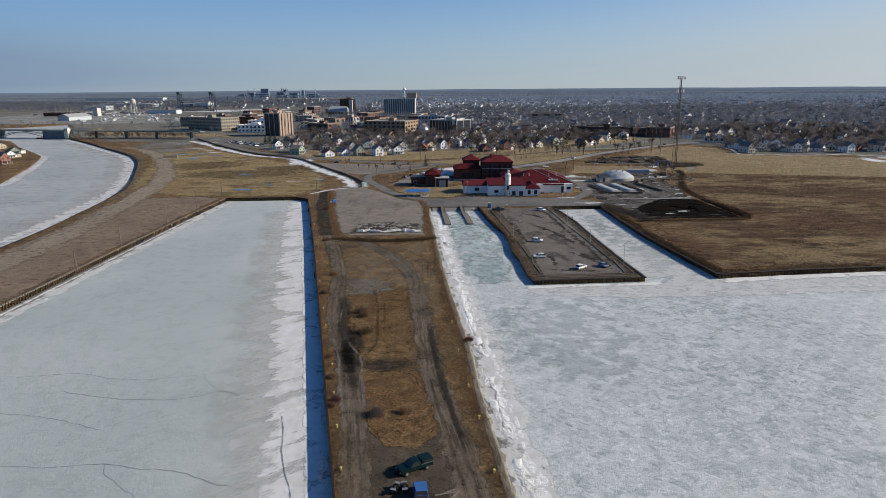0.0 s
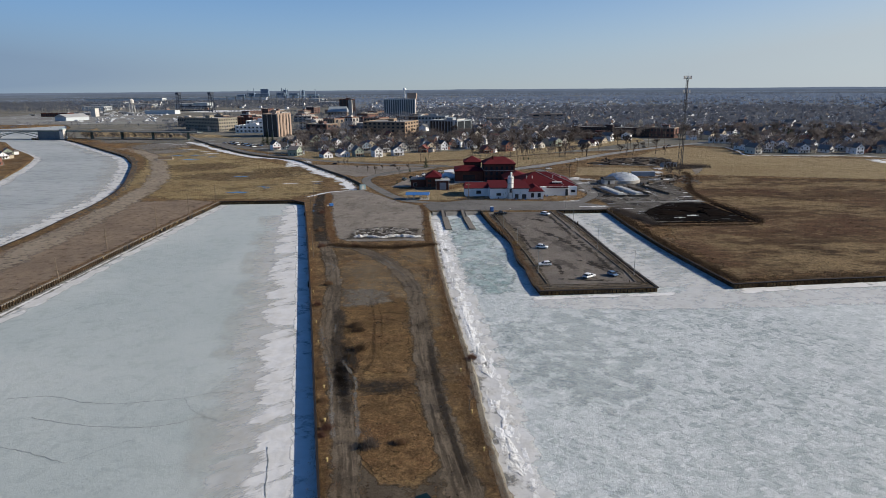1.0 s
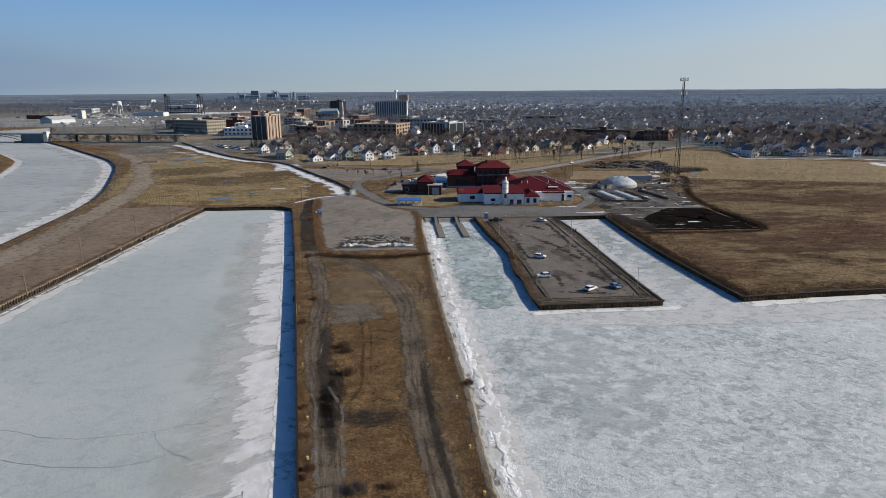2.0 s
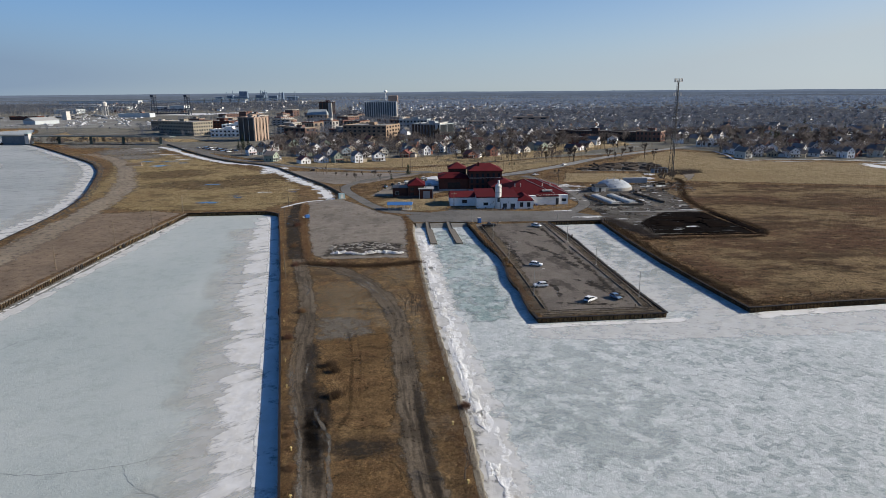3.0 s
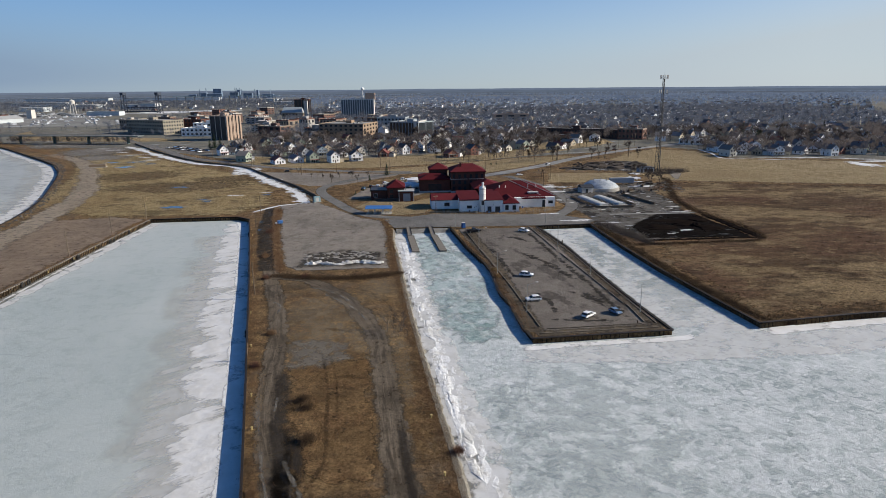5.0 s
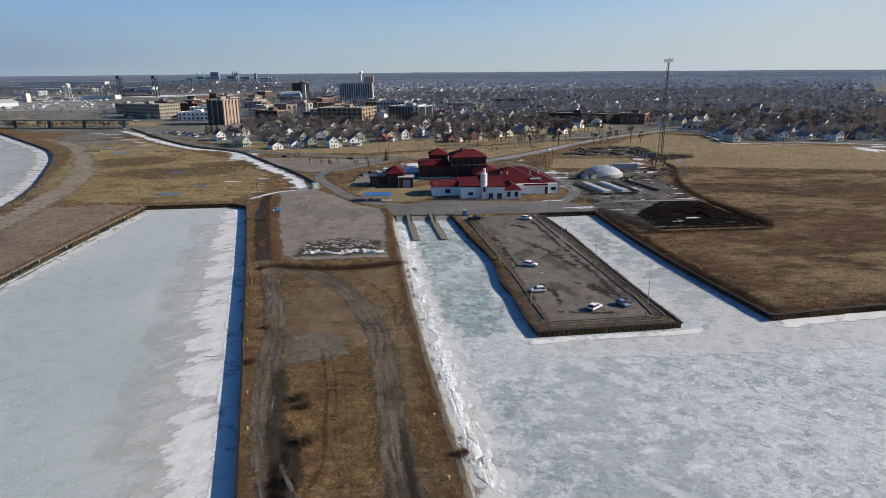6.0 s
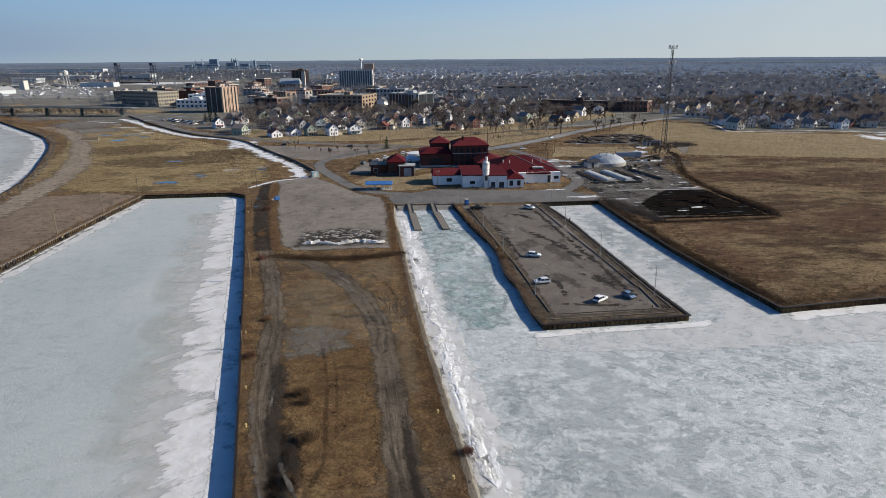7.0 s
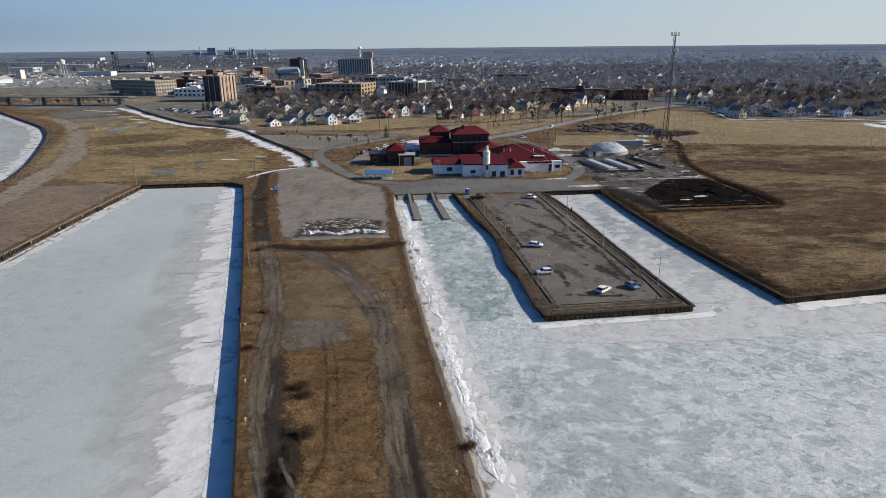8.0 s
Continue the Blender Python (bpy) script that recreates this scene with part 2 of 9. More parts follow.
M_WORKYARD = dirt_surface("work_yard_soil", (0.19, 0.165, 0.138), (0.082, 0.069, 0.056), (0.011, 0.009, 0.007), ragged=0.7, snow=0.5, stain=0.85)
M_STREAK = dirt_surface("damp_asphalt", (0.05, 0.042, 0.035), (0.065, 0.054, 0.045), (0.03, 0.025, 0.02), ragged=1.4, cover=0.8, width=0.9)
M_VERGE = dirt_surface("weedy_verge", (0.165, 0.125, 0.085), (0.09, 0.068, 0.046), (0.03, 0.022, 0.015), ragged=0.8, width=1.2, stain=0.8)
M_PALEGRASS = dirt_surface("pale_worn_grass", (0.34, 0.25, 0.155), (0.27, 0.195, 0.12), (0.15, 0.105, 0.062), ragged=1.0, cover=0.5, width=1.5)
M_VERGE2 = dirt_surface("worn_grey_ground", (0.235, 0.205, 0.17), (0.17, 0.146, 0.12), (0.10, 0.084, 0.068), ragged=0.9, width=1.3, stain=0.5, scale=0.6, snow=0.12)
M_ASPHALT = dirt_surface("old_asphalt", (0.222, 0.184, 0.15), (0.165, 0.135, 0.11), (0.045, 0.037, 0.03), ragged=0.08, stain=0.75, scale=1.0)
M_ROAD = dirt_surface("road_asphalt", (0.19, 0.172, 0.152), (0.155, 0.14, 0.124), (0.09, 0.08, 0.07), ragged=0.15)
M_PALEROAD = dirt_surface("pale_road", (0.30, 0.278, 0.25), (0.25, 0.23, 0.205), (0.16, 0.145, 0.128), ragged=0.15)
M_TOWN = dirt_surface("town_soil", (0.215, 0.185, 0.13), (0.14, 0.128, 0.108), (0.075, 0.07, 0.062), ragged=0.5, scale=0.3, snow=0.3)
M_SAND = dirt_surface("shore_sand", (0.23, 0.19, 0.142), (0.17, 0.137, 0.10), (0.11, 0.09, 0.067), ragged=0.7, width=1.0)
M_SILT = dirt_surface("wet_silt", (0.25, 0.235, 0.205), (0.18, 0.168, 0.145), (0.10, 0.092, 0.078), ragged=0.4, width=1.0)
M_PUDDLE = Nodes("puddle_water").done((0.05, 0.07, 0.09), 0.05)


def snow_patch(name, ragged=0.9, scale=0.35, sx=1.0, sy=1.0, dirty=0.4, width=0.45, cover=1.0, fingers=None):
    k = Nodes(name)
    c = k.mix(k.math("MULTIPLY", k.noise(0.35, 6, 0.65), dirty), (0.65, 0.65, 0.645), (0.48, 0.465, 0.43))
    k.bump(k.noise(0.35, 4, 0.55), 0.25, 0.3)
    v = k.grain(*fingers) if fingers else k.stretched(sx, sy)
    return k.done(c, 0.7, alpha=k.math("MULTIPLY", soft_edge(k, ragged, scale, width, vec=v), cover))


M_SNOW = snow_patch("old_snow", 0.9, 0.22, 0.8, 1.0, 0.5, 0.6)
M_SNOWBITS = snow_patch("melting_snow", 1.2, 0.55, 0.7, 1.2, 0.7, 0.7)
M_DRIFT = snow_patch("drifted_snow", 1.2, 0.2, dirty=0.6, width=0.7, cover=0.9, fingers=(2.4, 0.8, 34))
M_SHORESNOW = snow_patch("shore_snow_cover", 1.1, 0.25, 0.9, 0.8, 0.7, 0.8, 0.8)
M_WISP = snow_patch("wind_blown_wisps", 1.3, 0.3, dirty=0.8, width=0.9, cover=0.45, fingers=(4.0, 0.6, 34))
M_DUSTING = snow_patch("thin_snow_dusting", 1.0, 0.4, 0.8, 1.1, 0.5, 1.4, 0.6)
k = Nodes("dirty_slush")
M_SLUSH = k.done(k.mix(k.noise(0.2, 6, 0.7), (0.50, 0.475, 0.42), (0.40, 0.40, 0.37)), 0.7, alpha=k.math("MULTIPLY", soft_edge(k, 1.0, 0.06, 1.5), 0.35))


def ice_surface(name, pale, grey, dark, scale, crack, patch=False, flow=(1, 1, 0), contrast=1.0, sheen=0.35, floes=0.0):
    k = Nodes(name)
    v = k.stretched(flow[0], flow[1], 1, flow[2])
    big = k.noise(0.018 * scale, 5, 0.6, vec=v, lo=0.35, hi=0.65, distort=0.5)
    mid = k.noise(0.45 * scale, 8, 0.75, vec=v, lo=0.47, hi=0.62, distort=0.35)
    fine = k.noise(1.1 * scale, 6, 0.75, vec=v, lo=0.42, hi=0.66)
    speck = k.noise(4.0, 3, 0.8, lo=0.4, hi=0.6)
    c = k.mix(big, grey, pale)
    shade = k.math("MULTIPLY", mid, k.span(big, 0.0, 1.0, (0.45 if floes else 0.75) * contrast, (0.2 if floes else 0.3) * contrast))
    c = k.mix(shade, c, dark)
    c = k.mix(k.math("MULTIPLY", fine, 0.4 * contrast), c, pale)
    c = k.mix(k.math("MULTIPLY", speck, 0.12 * contrast), c, dark)
    if floes:
        wv = k.n.new("ShaderNodeMix")
        wv.data_type = "VECTOR"
        wv.inputs[0].default_value = 0.35
        nz = k.n.new("ShaderNodeTexNoise")
        nz.inputs["Scale"].default_value = 0.25
        k.l.new(v, nz.inputs["Vector"])
        mv = k.n.new("ShaderNodeVectorMath")
        mv.operation = "MULTIPLY_ADD"
        mv.inputs[1].default_value = (5, 5, 0)
        k.l.new(nz.outputs["Color"], mv.inputs[0])
        k.l.new(v, mv.inputs[2])
        where = k.noise(0.02, 5, 0.65, lo=0.42, hi=0.6)
        for size, strong in ((floes, 0.5), (floes * 2.3, 0.5)):
            cell = k.n.new("ShaderNodeTexVoronoi")
            cell.inputs["Scale"].default_value = size
            k.l.new(mv.outputs[0], cell.inputs["Vector"])
            tone = k.n.new("ShaderNodeSeparateColor")
            k.l.new(cell.outputs["Color"], tone.inputs[0])
            c = k.mix(k.math("MULTIPLY", k.math("MULTIPLY", k.span(tone.outputs[0], 0.66, 0.92), k.span(where, 0, 1, 0.3, 1.0)), strong), c, dark)
            c = k.mix(k.math("MULTIPLY", k.span(tone.outputs[1], 0.66, 0.9), 0.6 * strong), c, (0.68, 0.685, 0.68))
            rim = k.math("MULTIPLY", k.cracks(size, 0.05, vec=mv.outputs[0]), k.noise(0.12, 5, 0.7, lo=0.46, hi=0.58))
            c = k.mix(k.math("MULTIPLY", rim, 0.8 * strong), c, (0.72, 0.725, 0.72))
            seam = k.math("MULTIPLY", k.cracks(size * 0.8, 0.03, vec=mv.outputs[0]), k.noise(0.1, 5, 0.7, lo=0.52, hi=0.62))
            c = k.mix(k.math("MULTIPLY", seam, 0.8 * strong), c, dark)
        for turn, tint in ((25, (0.70, 0.705, 0.70)), (-40, dark)):
            shard = k.n.new("ShaderNodeTexVoronoi")
            shard.inputs["Scale"].default_value = floes * 2.0
            k.l.new(k.grain(1.8, 0.7, turn), shard.inputs["Vector"])
            pick = k.n.new("ShaderNodeSeparateColor")
            k.l.new(shard.outputs["Color"], pick.inputs[0])
            near = k.span(shard.outputs["Distance"], 0.42, 0.36)
            c = k.mix(k.math("MULTIPLY", k.math("MULTIPLY", k.span(pick.outputs[0], 0.8, 0.84), near), 0.42), c, tint)
    if crack:
        wave = k.n.new("ShaderNodeTexNoise")
        wave.inputs["Scale"].default_value = 0.04
        wave.inputs["Detail"].default_value = 5
        k.l.new(k.pos, wave.inputs["Vector"])
        bent = k.n.new("ShaderNodeVectorMath")
        bent.operation = "MULTIPLY_ADD"
        bent.inputs[1].default_value = (14, 14, 0)
        k.l.new(wave.outputs["Color"], bent.inputs[0])
        k.l.new(k.pos, bent.inputs[2])
        line = k.math("MULTIPLY", k.cracks(crack, 0.0035, vec=k.stretched(0.5, 1.6, 1, 12, bent.outputs[0])), k.noise(0.012, 2, lo=0.5, hi=0.6))
        c = k.mix(k.math("MULTIPLY", line, 0.6), c, (0.16, 0.185, 0.19))
    k.bump(k.math("ADD", mid, k.math("ADD", fine, k.math("MULTIPLY", speck, 0.5))), 0.42 * contrast, 0.14)
    return k.done(c, k.span(mid, 0, 1, sheen, 0.75), alpha=soft_edge(k, 0.8, 0.15, 1.0) if patch else None)


M_LAKE = ice_surface("rough_lake_ice", (0.51, 0.54, 0.532), (0.43, 0.463, 0.455), (0.19, 0.23, 0.228), 1.0, 0.0, flow=(1.0, 1.0, 15), contrast=1.1, sheen=0.6, floes=0.45)
M_BASIN = ice_surface("smooth_basin_ice", (0.42, 0.445, 0.428), (0.335, 0.372, 0.36), (0.25, 0.288, 0.28), 0.5, 0.02, contrast=0.6, sheen=0.6)
M_THIN = ice_surface("thin_green_ice", (0.44, 0.50, 0.485), (0.23, 0.31, 0.295), (0.08, 0.15, 0.138), 1.0, 0.0, patch=True, flow=(1.0, 0.6, -20), contrast=1.2, sheen=0.5, floes=0.4)
M_RIVER = ice_surface("river_ice", (0.42, 0.435, 0.425), (0.31, 0.33, 0.325), (0.21, 0.23, 0.228), 0.5, 0.0, flow=(0.5, 1.2, -30), contrast=1.3, sheen=0.6)

M_PILE = plain("rusty_steel_piling", (0.012, 0.010, 0.009), (0.03, 0.021, 0.016), 0.8, 0.75, 0.2, 0.3)
M_CAPBEAM = plain("weathered_concrete_cap", (0.27, 0.24, 0.20), (0.17, 0.145, 0.115), 0.7, 0.9, bump=0.3)
M_KERB = plain("weathered_timber_kerb", (0.10, 0.085, 0.068), (0.17, 0.145, 0.115), 0.7, 0.9, bump=0.3)
M_CONCRETE = plain("grey_concrete", (0.40, 0.385, 0.355), (0.29, 0.275, 0.25), 0.4, 0.9, bump=0.2)
M_TIMBER = plain("tarred_timber", (0.035, 0.026, 0.019), (0.08, 0.058, 0.04), 1.2, 0.9, bump=0.4)
M_DECK = plain("dock_decking", (0.20, 0.18, 0.155), (0.14, 0.125, 0.105), 1.5, 0.9, bump=0.3)
M_RUBBER = plain("black_rubber", (0.012, 0.012, 0.012), (0.022, 0.021, 0.02), 2.0, 0.7)
M_STEEL = plain("galvanised_steel", (0.33, 0.33, 0.32), (0.25, 0.25, 0.245), 2.0, 0.5, 0.5)
M_DARKSTEEL = plain("dark_painted_steel", (0.03, 0.032, 0.036), (0.06, 0.06, 0.062), 0.5, 0.55, 0.2)
M_TWIG = plain("bare_twigs", (0.07, 0.058, 0.05), (0.13, 0.105, 0.088), 0.1, 0.95)
M_BRUSH = plain("brown_brush", (0.12, 0.07, 0.04), (0.24, 0.15, 0.085), 0.3, 0.95)
M_REDBRUSH = plain("reddish_brush", (0.09, 0.048, 0.036), (0.15, 0.08, 0.056), 0.3, 0.95)
M_DARKBRUSH = plain("dark_brush", (0.045, 0.03, 0.02), (0.12, 0.078, 0.046), 0.3, 0.95)
M_STRAW = plain("straw_tufts", (0.16, 0.10, 0.045), (0.30, 0.205, 0.10), 0.4, 0.95)
M_BARK = plain("grey_bark", (0.09, 0.072, 0.058), (0.15, 0.125, 0.10), 1.5, 0.95, bump=0.4)
M_NEEDLE = plain("dark_needles", (0.018, 0.032, 0.018), (0.035, 0.055, 0.03), 0.6, 0.9)
M_SNOWHEAP = plain("heaped_snow", (0.66, 0.65, 0.635), (0.40, 0.37, 0.33), 0.5, 0.75, bump=0.6)
M_YELLOW = plain("yellow_paint", (0.55, 0.42, 0.16), (0.42, 0.32, 0.14), 2.0, 0.6)

# ---- mesh helpers ----


def part(name, bm, material, parent=None, label=""):
    """A bmesh as one mesh object, under a thing or alone."""
    me = bpy.data.meshes.new(name)
    bm.to_mesh(me)
    bm.free()
    me.materials.append(material)
    ob = new(name, me)
    ob.parent = parent
    return tagged(ob, label)


def shared(name, me, parent, m=None):
    """One more object on a mesh that others use."""
    ob = new(name, me)
    ob.parent = parent
    if m is not None:
        ob.matrix_basis = m
    return ob


def mesh_of(name, bm, material):
    me = bpy.data.meshes.new(name)
    bm.to_mesh(me)
    bm.free()
    me.materials.append(material)
    return me


def thing(name, x, y, z=0.0, turn=0.0, label="", category="", group="", kind=""):
    ob = new(name)
    ob.matrix_basis = pose(x, y, z, 0, 0, turn)
    return tagged(ob, label, category, group, kind)


def box(bm, x0, x1, y0, y1, z0, z1, bevel=0.0):
    r = bmesh.ops.create_cube(bm, size=1.0, matrix=Matrix.Translation(((x0 + x1) / 2, (y0 + y1) / 2, (z0 + z1) / 2)) @ Matrix.Diagonal((x1 - x0, y1 - y0, z1 - z0, 1)))
    if bevel:
        es = list({ed for v in r["verts"] for ed in v.link_edges})
        bmesh.ops.bevel(bm, geom=es, offset=bevel, segments=1, affect="EDGES")
    return bm


def rod(bm, p0, p1, r0, r1=None, n=6):
    p0, p1 = Vector(p0), Vector(p1)
    d = p1 - p0
    q = d.to_track_quat("Z", "Y").to_matrix().to_4x4()
    bmesh.ops.create_cone(bm, cap_ends=True, segments=n, radius1=r0, radius2=r0 if r1 is None else r1, depth=d.length, matrix=Matrix.Translation((p0 + p1) / 2) @ q)
    return bm


def prism(bm, pts, z0, z1):
    """A polygon of the plan raised from z0 to z1."""
    lo = [bm.verts.new((x, y, z0)) for x, y in pts]
    hi = [bm.verts.new((x, y, z1)) for x, y in pts]
    n = len(pts)
    for i in range(n):
        bm.faces.new((lo[i], lo[(i + 1) % n], hi[(i + 1) % n], hi[i]))
    bm.faces.new(hi)
    bm.faces.new(lo[::-1])
    bmesh.ops.recalc_face_normals(bm, faces=bm.faces)
    return bm


def hip(bm, x0, x1, y0, y1, z0, z1, over=0.5, thick=0.25, inset=None):
    """A hipped roof; with inset 0 a gabled one along its longer side."""
    x0, x1, y0, y1 = x0 - over, x1 + over, y0 - over, y1 + over
    w, d = x1 - x0, y1 - y0
    k = min(w, d) / 2 if inset is None else inset
    if w >= d:
        r = [(x0 + k, (y0 + y1) / 2, z1), (x1 - k, (y0 + y1) / 2, z1)]
    else:
        r = [((x0 + x1) / 2, y0 + k, z1), ((x0 + x1) / 2, y1 - k, z1)]
    lo = [bm.verts.new(p) for p in ((x0, y0, z0 - thick), (x1, y0, z0 - thick), (x1, y1, z0 - thick), (x0, y1, z0 - thick))]
    b = [bm.verts.new(p) for p in ((x0, y0, z0), (x1, y0, z0), (x1, y1, z0), (x0, y1, z0))]
    t = [bm.verts.new(p) for p in r]
    for i in range(4):
        bm.faces.new((lo[i], lo[(i + 1) % 4], b[(i + 1) % 4], b[i]))
    bm.faces.new(lo[::-1])
    if w >= d:
        for f in ((b[0], b[1], t[1], t[0]), (b[2], b[3], t[0], t[1]), (b[1], b[2], t[1]), (b[3], b[0], t[0])):
            bm.faces.new(f)
    else:
        for f in ((b[1], b[2], t[1], t[0]), (b[3], b[0], t[0], t[1]), (b[0], b[1], t[0]), (b[2], b[3], t[1])):
            bm.faces.new(f)
    return bm


def spline(pts, step=4.0):
    """A smooth line through points of the plan."""
    out = []
    P = [Vector((*p, 0)) for p in pts]
    P = [2 * P[0] - P[1]] + P + [2 * P[-1] - P[-2]]
    for i in range(1, len(P) - 2):
        n = max(1, int((P[i + 1] - P[i]).length / step))
        for j in range(n):
            t = j / n
            a0, a1, a2, a3 = P[i - 1], P[i], P[i + 1], P[i + 2]
            out.append(0.5 * ((2 * a1) + (a2 - a0) * t + (2 * a0 - 5 * a1 + 4 * a2 - a3) * t * t + (3 * a1 - a0 - 3 * a2 + a3) * t ** 3))
    out.append(P[-2])
    return [(p.x, p.y) for p in out]


def normals_of(pts):
    out = []
    for i, p in enumerate(pts):
        q, r = pts[max(0, i - 1)], pts[min(len(pts) - 1, i + 1)]
        d = Vector((r[0] - q[0], r[1] - q[1]))
        d.normalize()
        out.append((-d.y, d.x))
    return out


def strip(name, pts, width, material, z, label="", step=4.0, smooth=True, offset=0.0, wobble=0.0, ends=0.0, core=0.25):
    """A road or track laid along a line; its rim may fade."""
    line = spline(pts, step) if smooth else pts
    rnd = random.Random(name)
    verts, fade, lane, run, last = [], [], [], 0.0, line[0]
    total = sum(math.dist(p, q) for p, q in zip(line[:-1], line[1:]))
    for (x, y), (nx, ny) in zip(line, normals_of(line)):
        run += math.dist((x, y), last)
        last = (x, y)
        w = width * (1 + wobble * (rnd.random() - 0.5))
        end = min(1.0, run / ends, (total - run) / ends) if ends else 1.0
        for s, f in ((-0.5, 0.0), (-core, 1.0), (core, 1.0), (0.5, 0.0)):
            verts.append((x + nx * (w * s + offset), y + ny * (w * s + offset), z))
            fade.append(f * end)
            lane.append((w * s, run))
    faces = [(4 * i + j, 4 * i + 4 + j, 4 * i + 5 + j, 4 * i + 1 + j) for i in range(len(line) - 1) for j in range(3)]
    return sheet(name, verts, faces, fade, material, label, lane)


def sheet(name, verts, faces, fade, material, label, lane=None):
    me = bpy.data.meshes.new(name)
    me.from_pydata(verts, [], faces)
    me.update()
    if me.polygons[0].normal.z < 0:
        me.flip_normals()
    uv = me.uv_layers.new(name="fade")
    for lp in me.loops:
        uv.data[lp.index].uv = (fade[lp.vertex_index], 0.0)
    if lane:
        uv = me.uv_layers.new(name="lane")
        for lp in me.loops:
            uv.data[lp.index].uv = lane[lp.vertex_index]
    me.materials.append(material)
    return tagged(new(name, me), label, "ground", kind="structure")


def faded_disc(name, x, y, rx, ry, material, z, label):
    """A round patch that fades from its middle outwards."""
    N = 28
    verts, fade = [(x, y, z)], [1.0]
    for ring, f in ((0.55, 0.75), (1.0, 0.0)):
        for j in range(N):
            t = j * math.tau / N
            r = ring * (1 + 0.25 * noise.noise(Vector((math.cos(t) * 1.3, math.sin(t) * 1.3, x * 0.1))))
            verts.append((x + rx * r * math.cos(t), y + ry * r * math.sin(t), z))
            fade.append(f)
    faces = [(0, 1 + j, 1 + (j + 1) % N) for j in range(N)] + [(1 + j, 1 + N + j, 1 + N + (j + 1) % N, 1 + (j + 1) % N) for j in range(N)]
    return sheet(name, verts, faces, fade, material, label)


def roughened(pts, step, jitter, seed):
    rnd = random.Random(seed)
    out = []
    for i, p in enumerate(pts):
        q = pts[(i + 1) % len(pts)]
        n = max(1, int(math.dist(p, q) / step))
        for j in range(n):
            t = j / n
            out.append((p[0] + (q[0] - p[0]) * t + rnd.uniform(-jitter, jitter), p[1] + (q[1] - p[1]) * t + rnd.uniform(-jitter, jitter)))
    return out


def patch(name, pts, material, z, label="", rim=2.0, step=6.0, jitter=0.6):
    """A piece of ground laid over the sheet, with a rim that can fade."""
    pts = roughened(pts, step, jitter, name) if jitter else list(pts)
    bm = bmesh.new()
    vs = [bm.verts.new((x, y, z)) for x, y in pts]
    f = bm.faces.new(vs)
    bm.normal_update()
    if f.normal.z < 0:
        f.normal_flip()
    inner = set()
    if rim:
        outer = set(vs)
        bmesh.ops.inset_region(bm, faces=[f], thickness=rim, use_even_offset=False, use_boundary=True)
        inner = {v for v in bm.verts if v not in outer}
    bmesh.ops.triangulate(bm, faces=bm.faces, quad_method="BEAUTY", ngon_method="EAR_CLIP")
    bm.normal_update()
    uv = bm.loops.layers.uv.new("fade")
    for face in bm.faces:
        if face.normal.z < 0:
            face.normal_flip()
        for lp in face.loops:
            lp[uv].uv = (1.0 if (lp.vert in inner or not rim) else 0.0, 0.0)
    return tagged(part(name, bm, material), label, "ground", kind="structure")

# ---- land, ice and quay walls ----
ICE = -1.2
PIER_LEFT = [(27.9, 298.2), (29.1, 282.2), (30.6, 264.2), (32.9, 246.5), (33.4, 237.0), (33.2, 228.4), (32.2, 217.4), (32.4, 211.4), (33.4, 204.9), (33.0, 197.0), (33.0, 188.4), (33.7, 180.0)]
PIER_RIGHT = [(67.4, 181.2), (66.4, 198.6), (66.0, 216.4), (65.6, 238.4), (65.6, 262.4), (64.0, 285.0), (62.6, 296.6)]
PEN_RIGHT = [(4.2, 301.5), (3.6, 282.0), (4.6, 260.0), (5.2, 239.0), (6.0, 210.0), (7.2, 183.0), (9.0, 152.0), (10.4, 130.0), (10.6, 112.0), (11.6, 95.0), (12.6, 78.0), (13.5, 52.0)]
PEN_LEFT = [(-7.5, 50.0), (-12.7, 79.0), (-21.5, 128.1), (-28.4, 166.9), (-32.3, 188.2), (-41.3, 238.2), (-53.6, 303.2), (-58.2, 327.0), (-64.3, 333.2)]
QUAY_LEFT = [(-102.0, 333.0), (-104.4, 303.0), (-107.0, 268.0), (-108.6, 239.2), (-112.6, 168.0), (-121.0, 60.0), (-128.0, -40.0)]
RIVER_RIGHT = [(-140.0, -60.0), (-152.0, 0.0), (-154.0, 120.0), (-155.0, 245.0), (-160.0, 300.0), (-166.0, 345.0), (-176.0, 388.0), (-195.0, 441.0), (-223.0, 512.0), (-251.0, 565.0), (-301.0, 632.0), (-363.0, 713.0), (-411.0, 772.0), (-432.0, 812.0), (-480.0, 870.0), (-505.0, 930.0), (-530.0, 1000.0), (-575.0, 1084.0)]
RIVER_LEFT = [(-615.0, 1020.0), (-700.0, 968.0), (-900.0, 935.0), (-900.0, 800.0), (-620.0, 790.0), (-530.0, 778.0), (-484.6, 760.7), (-456.6, 736.2), (-403.4, 661.2), (-352.3, 598.9), (-331.9, 572.0), (-320.1, 548.2), (-296.2, 493.5), (-279.4, 448.8), (-263.9, 407.1), (-262.0, 330.0), (-285.0, 250.0), (-330.0, 0.0), (-400.0, -200.0)]
FIELD_FRONT = [(4900.0, 600.0), (900.0, 250.0), (300.0, 197.0), (116.0, 185.4), (90.5, 182.6)]
SLIP_RIGHT = [(90.5, 182.6), (88.0, 210.0), (86.4, 232.0), (85.6, 262.0), (86.0, 297.0)]
